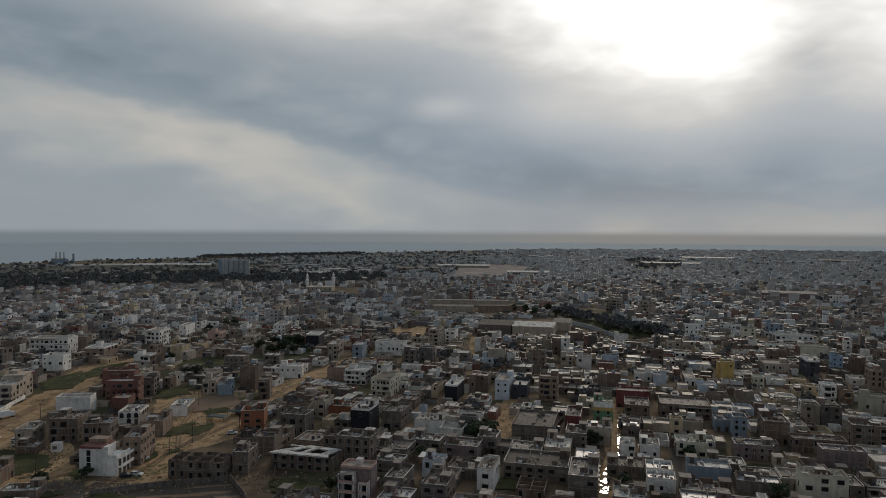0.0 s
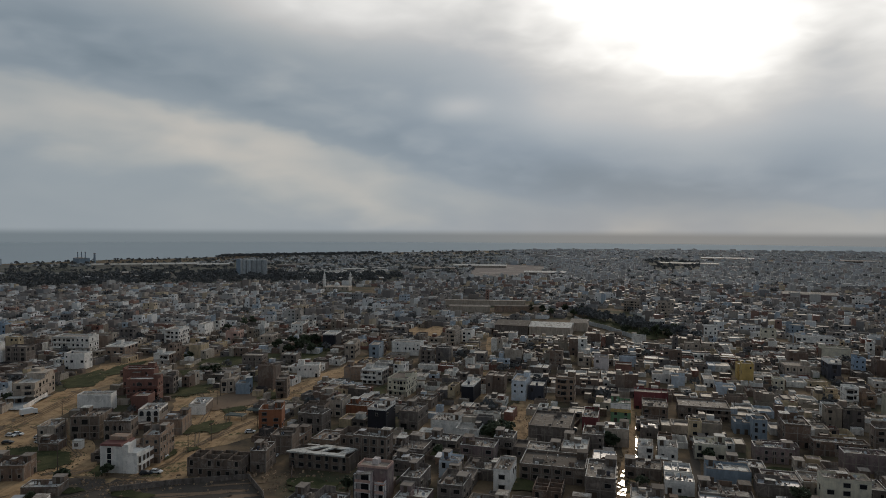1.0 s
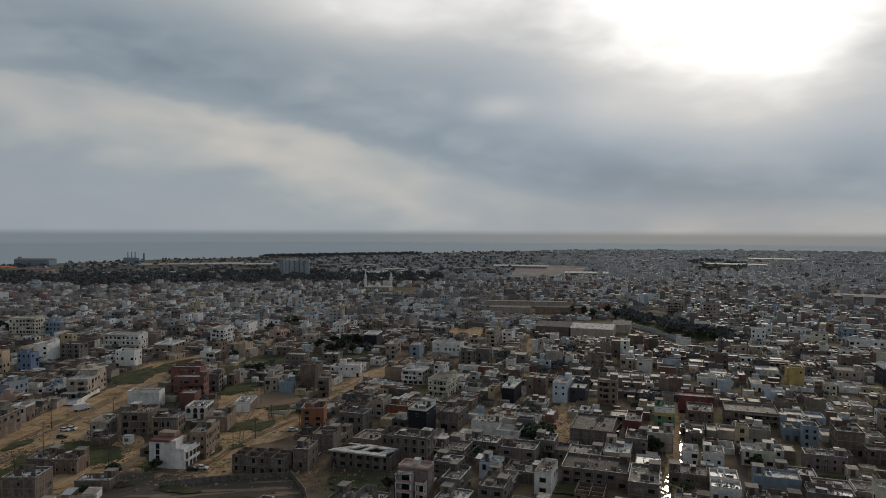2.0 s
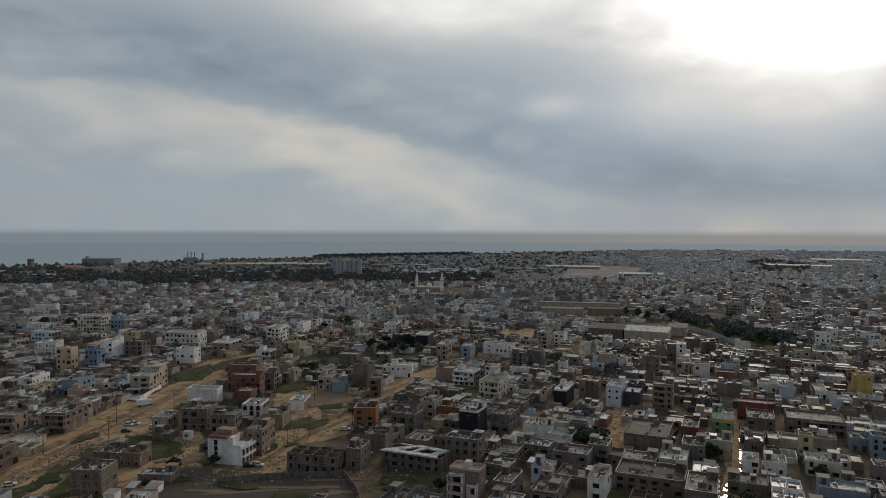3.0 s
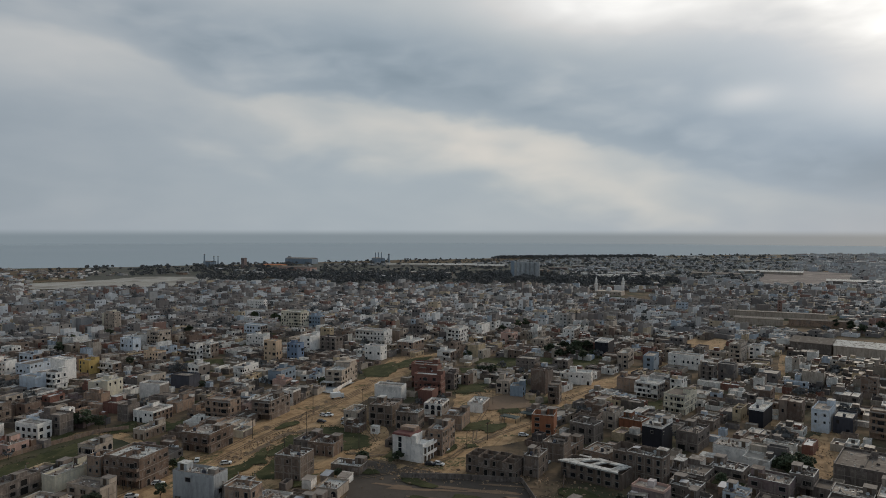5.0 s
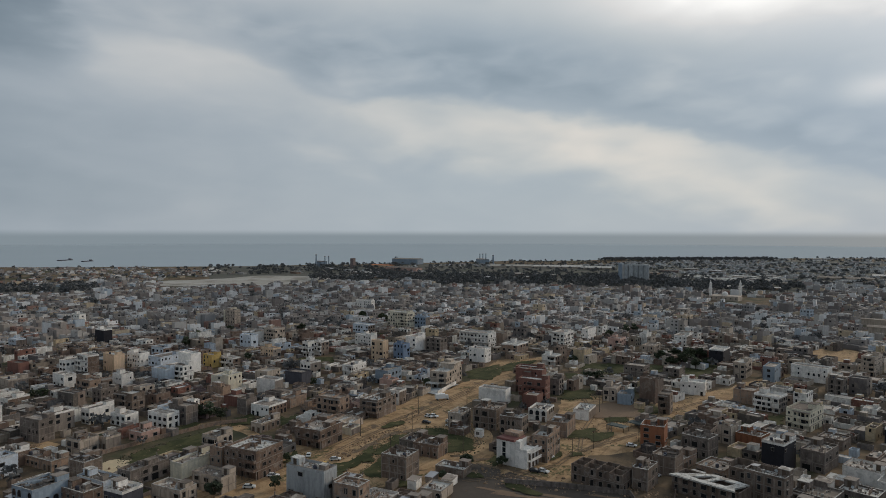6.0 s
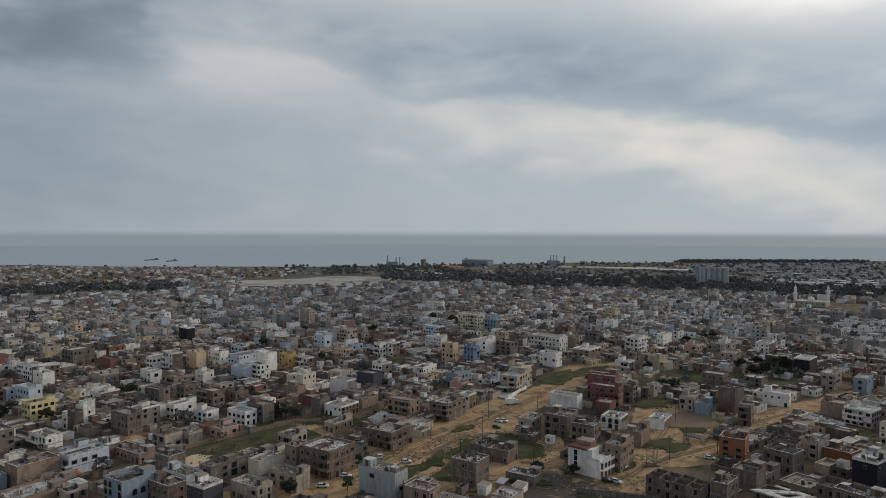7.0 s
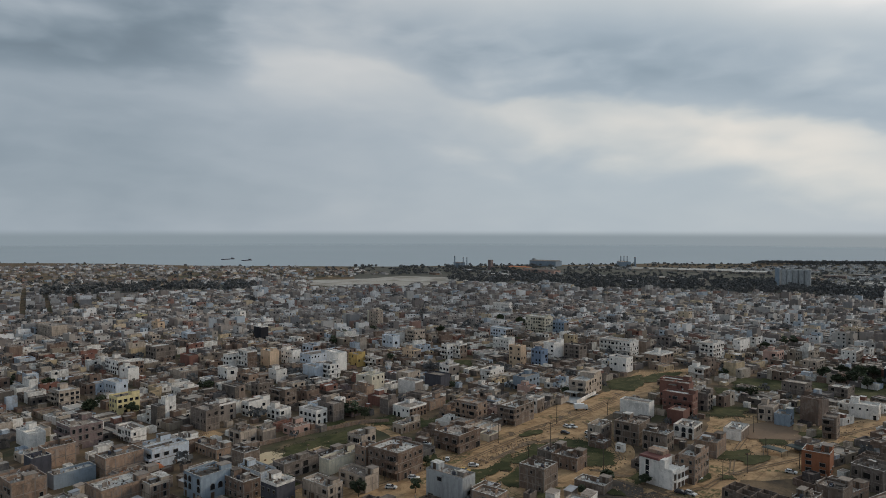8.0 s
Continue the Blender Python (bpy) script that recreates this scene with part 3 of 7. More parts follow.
ribbon("road", [(-104, 262), (-90, 300), (-92, 335), (-78, 380), (-64, 432), (-45, 500), (-35, 560)], 9, 0.10, "sand", road_label, "road", rng)
blot("sand_lot", -108, 312, 17, 34, 0.06, "sand", "open lot of trampled yellow sand", "sand", rng, 10)
blot("sand_lot", -243, 142, 10, 15, 0.06, "plaza", "pale sandy square among houses", "sand", rng, 0)
blot("sand_lot", -27, 560, 26, 30, 0.06, "sand", "bare sandy waste ground", "sand", rng, 0)
blot("sand_lot", 24, 300, 9, 36, 0.06, "sand", "dirt lot strewn with rubble", "sand", rng, 12)
ribbon("road", [(46, 196), (62, 250), (78, 307), (92, 360)], 6.0, 0.05, "sand", "muddy unpaved street with standing water", "road", rng)
ribbon("road", [(70, 196), (86, 250), (100, 305)], 3.0, 0.05, "dark_soil", "dark unpaved lane between houses", "road", rng)
ribbon("road", [(38, 240), (52, 300), (58, 330)], 3.0, 0.05, "dark_soil", "dark unpaved lane between houses", "road", rng)
ribbon("road", [(11, 340), (16, 430), (22, 540)], 4.0, 0.05, "sand", "unpaved sandy lane between houses", "road", rng)
blot("sand_lot", -160, 193, 13, 11, 0.06, "sand", "sandy ground with cart tracks beside a house", "sand", rng, 20)
blot("sand_lot", -136, 205, 9, 12, 0.06, "sand", "sandy ground with cart tracks beside a house", "sand", rng, 0)
blot("dark_ground", -92, 214, 30, 8, 0.07, "dark_soil", "dark rubble-strewn soil beside a yard wall", "soil", rng, 5)
blot("dark_ground", -120, 208, 16, 9, 0.06, "dark_soil", "dark rubble-strewn soil beside a yard wall", "soil", rng, 0)
sheet("dark_ground", rough_line(ZONES["burnt"] + ZONES["burnt"][:1], 3, 0.8, rng)[:-1], 0.085, "dark_soil", "dark waste ground of weeds and rubble", "soil")
sheet("dark_ground", rough_line([(-140, 214), (-138, 225), (-121, 225), (-113, 211), (-116, 200), (-128, 197), (-140, 214)], 3, 0.8, rng)[:-1], 0.06, "dark_soil", "dark trampled soil beside the houses", "soil")

for rx, ry, ra, rb, turn in ((-195.8, 281.8, 4.6, 0.9, 60), (-193.6, 265.4, 3.4, 0.8, 70), (-196.1, 243.2, 3.2, 1.3, 40), (-194.7, 304.6, 3.0, 0.9, 20), (-197.8, 292.4, 2.4, 0.8, 50), (-201.3, 345.4, 2.6, 1.0, 30),
                             (-140.0, 230.6, 6.5, 1.0, -25), (-134.0, 231.0, 5.0, 0.8, -35), (-132, 219, 5.0, 1.2, 10), (-126, 226, 6.0, 1.0, 0), (-113, 226.5, 6.0, 1.0, 0), (-182, 236, 1.5, 9.0, 5), (-180, 219, 2.0, 7.0, 0), (-177, 247, 2.5, 6.0, 10)):
    blot("dark_ground", rx, ry, ra, rb, 0.135, "damp", "damp dark earth churned up by wheels", "soil", rng, turn, 1.6)
for rx, ry, ra, rb, turn in ((-84, 214, 13, 1.6, -12), (-101, 207, 11, 1.3, -18), (-70, 212, 5, 1.6, -10), (-92, 201, 12, 1.5, -14), (-112, 206, 6, 1.2, -5), (-76, 222, 8, 0.9, -12), (-90, 194, 10, 1.4, -10)):
    blot("trodden_path", rx, ry, ra, rb, 0.14, "lot", "trodden brown earth across waste ground", "soil", rng, turn, 1.7)

worn = random.Random(5)
for line in ([(-190, 150), (-191, 190), (-195, 235), (-194, 282), (-197, 330), (-204, 376), (-214, 420)], [(-186, 200), (-190, 240), (-190, 285), (-194, 330)], [(-165, 212), (-150, 226), (-143, 248), (-160, 267), (-184, 284)],
             [(-126, 207), (-113, 224), (-105, 242), (-105, 264), (-113, 287), (-119, 318)], [(-103, 262), (-100, 285), (-108, 310), (-122, 332)], [(-104, 262), (-91, 300), (-92, 335), (-79, 378)],
             [(-119, 318), (-138, 350), (-166, 371), (-203, 389)], [(-137, 224), (-128, 236), (-126, 262), (-116, 290)]):
    for side in (-0.8, 0.8):
        ribbon("wheel_track", [(x + side, y + worn.uniform(-0.3, 0.3)) for x, y in line], 0.5, 0.15, "damp", "dark wheel rut worn into the sand", "track", worn)


def ragged(outline, swing):
    """An outline with bays and tongues of several sizes."""
    pts = rough_line(outline + outline[:1], 0.9, 0.15, rng)[:-1]
    ph = [rng.uniform(0, 6.28) for _ in range(3)]
    cx, cy = sum(p[0] for p in pts) / len(pts), sum(p[1] for p in pts) / len(pts)
    out = []
    for i, (x, y) in enumerate(pts):
        q = swing * (0.5 * math.sin(i * 0.31 + ph[0]) + 0.35 * math.sin(i * 0.83 + ph[1]) + 0.25 * math.sin(i * 1.9 + ph[2]) + rng.uniform(-0.25, 0.25)) - 0.4 * swing
        ll = math.hypot(x - cx, y - cy) or 1
        q = max(q, -0.6 * ll)
        out.append((x + (x - cx) / ll * q, y + (y - cy) / ll * q))
    return out


def lawn(outline):
    """A rough green lot, kept free of houses."""
    ZONES["lawn" + str(len(ZONES))] = outline
    sheet("grass_patch", ragged(outline, 1.8), 0.12, "grass", "rough green grass on an open lot", "grass")
    LAWNS.append(outline)


LAWNS = []
lawn([(-177, 252), (-166, 258), (-145, 250), (-141, 238), (-146, 230), (-169, 240)])
lawn([(-173, 213), (-180, 237), (-173, 255), (-164, 259), (-152, 240), (-159, 228), (-162, 212)])
lawn([(-162, 192), (-166, 208), (-173, 243), (-163, 236), (-161, 219), (-153, 193)])
lawn([(-225, 371), (-217, 403), (-203, 384), (-198, 358), (-209, 351)])
lawn([(-170, 402), (-159, 404), (-144, 366), (-151, 363)])
lawn([(-148, 350), (-140, 355), (-135, 342), (-142, 338)])
lawn([(-118, 283), (-114, 290), (-109, 279), (-114, 275)])
lawn([(-108, 259), (-103, 262), (-101, 257), (-105, 253)])
lawn([(-131, 236), (-130, 240), (-123, 227), (-124, 224)])
lawn([(-252, 158), (-254, 202), (-247, 197), (-235, 178), (-236, 162), (-242, 152)])
lawn([(-267, 188), (-273, 207), (-265, 201), (-261, 187)])
lawn([(-258, 208), (-260, 229), (-245, 218), (-250, 206)])
lawn([(-195, 185), (-201, 198), (-193, 196), (-189, 184)])
lawn([(-329, 324), (-345, 345), (-325, 365), (-312, 347)])
lawn([(-236, 224), (-241, 239), (-232, 234)])
lawn([(-174, 201), (-180, 223), (-165, 205)])
lawn([(-121, 284), (-110, 297), (-105, 283), (-115, 273)])
lawn([(-113, 316), (-104, 325), (-101, 313), (-109, 307)])
lawn([(-153, 357), (-137, 367), (-131, 347), (-144, 337)])
lawn([(-173, 437), (-123, 460), (-120, 427), (-160, 404)])
lawn([(-122, 450), (-88, 470), (-83, 439), (-113, 422)])
lawn([(-49, 360), (-41, 369), (-39, 349), (-46, 343)])
sheet("sand_lot", rough_line([(-128, 327), (-119, 348), (-102, 346), (-97, 327), (-116, 312), (-128, 327)], 4, 0.8, rng)[:-1], 0.1, "lot", "trodden red-brown playing ground", "sand")
GRASS = [(-80, 204, 12, 5, 8), (-106, 212, 9, 4, 15), (-96, 196, 12, 6, 0), (-170, 186, 6, 5, 0), (-142, 196, 4, 7, 0), (-126, 214, 5, 3, 0), (-156, 245, 5, 7, 10), (-247, 182, 6, 14, 0), (-240, 225, 13, 9, 0), (-205, 405, 9, 26, 8), (-98, 340, 6, 10, 20), (-104, 285, 6, 9, 0),
         (-50, 222, 11, 8, 0), (-112, 250, 5, 9, 0), (145, 610, 26, 95, 165), (20, 225, 9, 6, 0), (-130, 385, 26, 14, 0), (-140, 440, 22, 16, 0),
         (-100, 470, 22, 18, 0), (-30, 385, 10, 9, 0), (40, 262, 8, 7, 0), (110, 238, 11, 9, 0), (-190, 250, 4, 8, 0), (-172, 195, 6, 8, 0),
         (160, 325, 20, 8, 14), (-250, 262, 10, 8, 0), (-380, 470, 30, 14, 0), (-150, 600, 40, 20, 0), (120, 800, 60, 40, 10), (-160, 215, 8, 5, 0)]
for gx, gy, rx, ry, turn in GRASS:
    blot("grass_patch", gx, gy, rx * 0.8, ry * 0.8, 0.12, "grass", "patch of rough green grass and weeds", "grass", rng, turn)
# weeds that thin out round the patches, and broken blocks strewn over the open ground
tufts, stones = Shape(), Shape()
for gx, gy, rx, ry, turn in GRASS:
    if math.hypot(gx, gy) > 480:
        continue
    for _ in range(int(rx * ry * 3.2)):
        a, q = rng.uniform(0, 6.283), abs(rng.gauss(0, 0.55))
        px, py = rx * q * math.cos(a), ry * q * math.sin(a)
        c, s = math.cos(radians(turn)), math.sin(radians(turn))
        x, y, w, h = gx + px * c + py * s, gy - px * s + py * c, rng.uniform(0.12, 0.4), rng.uniform(0.06, 0.2)
        n, e = len(tufts.v), rng.uniform(0, 3)
        tufts.v += [(x + w * math.cos(e + i * 2.1), y + w * math.sin(e + i * 2.1), 0.1) for i in range(3)] + [(x, y, 0.12 + h)]
        tufts.f += [(n, n + 1, n + 3), (n + 1, n + 2, n + 3), (n + 2, n, n + 3)]
        tufts.s += [0] * 3
for outline in LAWNS:
    cx, cy = sum(p[0] for p in outline) / len(outline), sum(p[1] for p in outline) / len(outline)
    if math.hypot(cx, cy) > 400:
        continue
    size = max(math.hypot(p[0] - cx, p[1] - cy) for p in outline)
    for _ in range(int(size * size * 2.6)):
        x, y = cx + rng.uniform(-1, 1) * size, cy + rng.uniform(-1, 1) * size
        if not inside(x, y, outline) and not inside(cx + (x - cx) * 0.8, cy + (y - cy) * 0.8, outline):
            continue
        w, h, n, e = rng.uniform(0.15, 0.5), rng.uniform(0.02, 0.2), len(tufts.v), rng.uniform(0, 3)
        tufts.v += [(x + w * math.cos(e + i * 2.1), y + w * math.sin(e + i * 2.1), 0.1) for i in range(3)] + [(x, y, 0.2 + h)]
        tufts.f += [(n, n + 1, n + 3), (n + 1, n + 2, n + 3), (n + 2, n, n + 3)]
        tufts.s += [0] * 3
STREWN = [(-185, 232, 3, 24, 120), (-192, 268, 5, 22, 40), (-182, 208, 4, 14, 90), (-98, 222, 30, 8, 130), (-178, 232, 14, 30, 110), (-112, 300, 24, 55, 120), (-150, 255, 22, 30, 110), (-115, 218, 16, 10, 168), (-55, 225, 18, 12, 140), (24, 300, 9, 38, 168), (-75, 232, 14, 8, 100),
          (-245, 175, 14, 35, 30), (-296, 143, 3, 3, 60), (60, 255, 9, 40, 64), (-200, 330, 16, 40, 30), (-215, 415, 14, 30, 48), (-90, 350, 14, 40, 104)]
for gx, gy, rx, ry, count in STREWN:
    for _ in range(count):
        x, y, w, h = gx + rng.gauss(0, 0.5) * rx, gy + rng.gauss(0, 0.5) * ry, rng.uniform(0.12, 0.5), rng.uniform(0.1, 0.4)
        if rng.random() < 0.06:
            w, h = rng.uniform(0.6, 1.1), rng.uniform(0.3, 0.6)
        n, e = len(stones.v), rng.uniform(0, 3)
        stones.v += [(x + w * rng.uniform(0.7, 1.2) * math.cos(e + i * 1.571), y + w * math.sin(e + i * 1.571), 0.0) for i in range(4)]
        stones.v += [(x + 0.6 * w * math.cos(e + i * 1.571), y + 0.6 * w * math.sin(e + i * 1.571), h + 0.1) for i in range(4)]
        stones.f += [tuple(n + i for i in f) for f in BOX_FACES]
        stones.s += [0] * 6
tagged(new("weeds", tufts.mesh("weeds", "tuft")), "low green weeds on the open ground", "weeds", kind="stuff")
tagged(new("rubble", stones.mesh("rubble", "rubble")), "broken blocks and rubble on the sand", "rubble", kind="stuff")


def sector(a0, a1, d0, d1, z, mat, label, category):
    out = [(d0 * math.sin(radians(a)), d0 * math.cos(radians(a))) for a in np.linspace(a0, a1, 12)]
    out += [(d1 * math.sin(radians(a)), d1 * math.cos(radians(a))) for a in np.linspace(a1, a0, 12)]
    return sheet("scrub", out, z, mat, label, category)


sector(-36, -14, 1085, 1830, 0.2, "scrub", "dark scrub floor under the woods", "scrub")
sector(-14, -4, 1075, 1400, 0.2, "scrub", "dark scrub floor under the woods", "scrub")
sector(-52, -36, 1175, 1760, 0.2, "scrub", "dark scrub floor under the woods", "scrub")
sector(-36, -18, 1830, 1850, 0.2, "scrub", "dark scrub floor under the woods", "scrub")
sector(-18, -8, 1400, 2150, 0.2, "scrub", "scrub and gardens beyond the houses", "scrub")
sector(-8, 4, 1400, 2420, 0.2, "scrub", "scrub and gardens beyond the houses", "scrub")
sector(-76, -60, 1075, 1235, 0.2, "scrub", "dark scrub floor under the woods", "scrub")
blot("sand_lot", -950, 820, 110, 150, 0.3, "pale_field", "wide bare pale sandy field", "sand", rng, 38)
ZONES["grove"] = [(405, 1440), (505, 1460), (640, 1800), (600, 2080), (500, 1900)]
sheet("scrub", rough_line(ZONES["grove"] + ZONES["grove"][:1], 30, 8, rng)[:-1], 0.3, "scrub", "dark green tract of gardens and trees", "scrub")
ZONES["plateau"] = [(9, 1191), (148, 1264), (201, 1634), (108, 1699), (29, 1576)]
sheet("sand_lot", rough_line(ZONES["plateau"] + ZONES["plateau"][:1], 30, 6, rng)[:-1], 0.3, "plateau", "wide bare pinkish ground beyond the houses", "sand")
# standing water in the muddy street
ribbon("mud", [(61.5, 246), (58.2, 239), (55.6, 232), (53.0, 224), (49.5, 212)], 2.8, 0.09, "mud", "wet mud and shiny puddles in the street", "mud", rng)
ribbon("mud", [(81.5, 318), (74.5, 290), (68.5, 266), (64.5, 251)], 0.9, 0.09, "mud", "wet mud along the edge of the street", "mud", rng)

# ---- houses ----
TAKEN = []
BUILT = set()   # 2 m squares under a house


def occupy(x, y, w, d, th):
    c, s = math.cos(radians(th)), math.sin(radians(th))
    for px, py in itertools.product(np.arange(-w / 2, w / 2 + 1, 1.5), np.arange(-d / 2, d / 2 + 1, 1.5)):
        BUILT.add((round((x + px * c + py * s) / 2), round((y - px * s + py * c) / 2)))


WINDOWS = {}


def window_mesh(kind, bare=False):
    """A framed opening in one piece: proud frame, recessed pane; bare ones have no joinery yet, only a near-black pane
    for the shade inside.
    """
    if (kind, bare) not in WINDOWS:
        w, h = {"broad": (2.4, 2.0), "tall": (1.1, 1.7), "wide": (1.9, 1.3), "small": (0.9, 1.1), "door": (1.3, 2.2), "shutter": (2.8, 2.4), "arch": (1.7, 2.1)}[kind]
        s = Shape()
        for y, e in ((0.03, 0.09), (-0.08, 0.09), (-0.08, 0.0), (-0.01, 0.0)):
            q = w / 2 + e
            if kind == "arch":
                ring = [(-q, -e), (q, -e)] + [(q * math.cos(radians(a)), h - w / 2 + q * math.sin(radians(a))) for a in range(0, 181, 30)]
            else:
                ring = [(-q, -e), (q, -e), (q, h + e), (-q, h + e)]
            s.v += [(px, y, pz) for px, pz in ring]
        c = len(ring)
        for lv, i in itertools.product(range(3), range(c)):
            s.f.append((lv * c + i, lv * c + (i + 1) % c, (lv + 1) * c + (i + 1) % c, (lv + 1) * c + i))
            s.s.append(0)
        s.f.append(tuple(range(3 * c, 4 * c)))
        s.s.append(1)
        if kind in ("tall", "wide", "small", "broad") and not bare:
            # a thin hood over the opening
            s.box(-w / 2 - 0.2, w / 2 + 0.2, -0.38, -0.005, h + 0.12, h + 0.2)
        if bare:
            WINDOWS[kind, bare] = s.mesh("window", "slab", "opening_shade")
        else:
            WINDOWS[kind, bare] = s.mesh("window", "frame", "door" if kind in ("door", "shutter") else "glass")
    return WINDOWS[kind, bare]


COLUMN = Shape().box(-0.13, 0.13, -0.13, 0.13, 0, 0.95).mesh("column", "slab")
TANK = Shape().tube(0, 0, [(0.55, 0), (0.62, 0.1), (0.62, 1.1), (0.45, 1.35), (0.2, 1.42)], 12).mesh("water_tank", "dark")
dish_shape = Shape().tube(0, 0, [(0.035, 0), (0.035, 0.8)], 6)
first = len(dish_shape.v)
dish_shape.tube(0, 0, [(0.08, 0.0), (0.34, 0.06), (0.55, 0.18), (0.57, 0.2), (0.33, 0.09), (0.05, 0.03)], 14)
# tip the bowl up towards the sky
for i in range(first, len(dish_shape.v)):
    vx, vy, vz = dish_shape.v[i]
    dish_shape.v[i] = (vx, vy * 0.6 - vz * 0.8, vy * 0.8 + vz * 0.6 + 0.95)
DISH = dish_shape.mesh("satellite_dish", "concrete")
COUNT = ["", "single-storey", "two-storey", "three-storey", "four-storey", "five-storey", "six-storey"]


def house(x, y, w, d, h, th, col, opts="", group=""):
    """A flat-roofed house. opts: b balconies, n blank walls, w white top, o roofless shell, l light roof, z sheet-metal roof."""
    r = random.Random(int(x * 31 + y * 17 + h * 7))
    TAKEN.append((x, y, math.hypot(w, d) / 2, w, d, th))
    occupy(x, y, w, d, th)
    m = heading(x, y, 0, th)
    n = max(1, min(6, round((h - 0.7) / 3.05)))
    words = WORDS[col] + " " + COUNT[n] + (" shell with open roofless rooms" if "o" in opts else " house with glossy sheet-metal roof" if "z" in opts else
                                           " house with balconies, flat roof" if "b" in opts else " house, blank walls, flat roof" if "n" in opts else " house with flat parapet roof")
    root = thing("house", m, words, "house", group)
    para = min(0.9, h * 0.18)
    afar = math.hypot(x, y) > 335
    top = h - para
    fl = top / n
    if "a" in opts and n > 1:
        # a lower wing takes part of the plot
        low = fl * r.choice((1, n - 1)) + para
        if r.random() < 0.5:
            wing = w * r.uniform(0.3, 0.5)
            side = r.choice((-1, 1))
            aw, ad, ax, ay = wing, d, side * (w - wing) / 2, 0.0
            w, shift = w - wing - 0.01, (-side * wing / 2, 0.0)
        else:
            wing = d * r.uniform(0.3, 0.5)
            aw, ad, ax, ay = w, wing, 0.0, -(d - wing) / 2
            d, shift = d - wing - 0.01, (0.0, wing / 2)
        s = Shape()
        for zz, e in ((0, 0), (low, 0), (low, 0.25), (low - para, 0.25)):
            s.v += [(ax - aw / 2 + e, ay - ad / 2 + e, zz), (ax + aw / 2 - e, ay - ad / 2 + e, zz), (ax + aw / 2 - e, ay + ad / 2 - e, zz), (ax - aw / 2 + e, ay + ad / 2 - e, zz)]
        for lv, i in itertools.product(range(3), range(4)):
            s.f.append((lv * 4 + i, lv * 4 + (i + 1) % 4, lv * 4 + 4 + (i + 1) % 4, lv * 4 + 4 + i))
            s.s.append(0)
        s.f.append((12, 13, 14, 15))
        s.s.append(1)
        dx, dy = shift
        wing_part = part("wing", s.mesh("wing", col, r.choice(["roof", "roof_dark", "roof_white"])), root, pose(-dx, -dy, 0))
        for j in range(int(aw / 3.4)):
            part("window", window_mesh("small"), wing_part, pose(ax - aw / 2 + aw * (j + 0.5) / int(aw / 3.4), ay - ad / 2, 1.0))
        root.matrix_basis = m @ pose(dx, dy, 0)
    hw, hd, t = w / 2, d / 2, 0.2
    ground = 0.35 if ("b" in opts and n > 1) else 0.0
    body = Shape()
    # ground floor set back under projecting upper floors
    if ground:
        body.box(-hw, hw, -hd + 0.9, hd, 0, fl)
        body.box(-hw, hw, -hd, hd, fl, top - (0 if "o" not in opts else 2.6))
        for q in np.linspace(-hw + 0.15, hw - 0.15, max(2, int(w / 4.5) + 1)):
            part("column", Shape().box(-0.14, 0.14, -hd + 0.02, -hd + 0.3, 0, fl - 0.01).mesh("column", "slab"), root, pose(float(q), 0, 0))
    else:
        body.box(-hw, hw, -hd, hd, 0, top - (0 if "o" not in opts else 2.6))
    if col in ("white", "cream", "paleblue", "blue", "pale", "yellow", "peach", "pink") and "r" not in opts and r.random() < 0.45:
        # only the front is painted
        bare_side = r.choice(("raw", "brown", "grey", "slab"))
        body.s = [1 if i % 6 > 2 else 0 for i in range(len(body.f))]
        paints = (col, bare_side)
    else:
        paints = (col,)
    upper = "white" if "w" in opts else col
    if "o" in opts:
        # walls of rooms still open to the sky
        z0, z1 = top - 2.6, h
        nx, ny = max(2, round(w / 4.5)), max(2, round(d / 4.5))
        for i in range(nx + 1):
            xx = -hw + t / 2 + (w - t) * i / nx
            part("room_wall", Shape().box(xx - t / 2, xx + t / 2, -hd, hd, z0, z1 - r.uniform(0, 0.7)).mesh("room_wall", col), root)
        for j, i in itertools.product(range(ny + 1), range(nx)):
            yy = -hd + t / 2 + (d - t) * j / ny
            a, b = -hw + t + (w - t) * i / nx, -hw + (w - t) * (i + 1) / nx
            part("room_wall", Shape().box(a, b, yy - t / 2, yy + t / 2, z0, z1 - r.uniform(0, 0.9)).mesh("room_wall", col), root)
    else:
        roofmat = "zinc" if "z" in opts else "roof_white" if ("l" in opts or "w" in opts) else "roof_dark" if "d" in opts else r.choice(["roof", "roof", "roof", "roof_dark", "roof_white"])
        part("roof", Shape().box(-hw + t, hw - t, -hd + t, hd - t, top, top + 0.12).mesh("roof", roofmat), root)
        p = Shape()
        p.box(-hw, hw, -hd, -hd + t, top, h).box(-hw, hw, hd - t, hd, top, h)
        p.box(-hw, -hw + t, -hd + t, hd - t, top, h).box(hw - t, hw, -hd + t, hd - t, top, h)
        part("parapet", p.mesh("parapet", upper), root)
        cap = Shape()
        for x0, x1, y0, y1 in ((-hw - .05, hw + .05, -hd - .05, -hd + t + .04), (-hw - .05, hw + .05, hd - t - .04, hd + .05),
                               (-hw - .05, -hw + t + .04, -hd + t + .04, hd - t - .04), (hw - t - .04, hw + .05, -hd + t + .04, hd - t - .04)):
            cap.box(x0, x1, y0, y1, h, h + 0.1)
        if not afar:
            part("coping", cap.mesh("coping", "roof_white" if r.random() < 0.55 else "slab"), root)
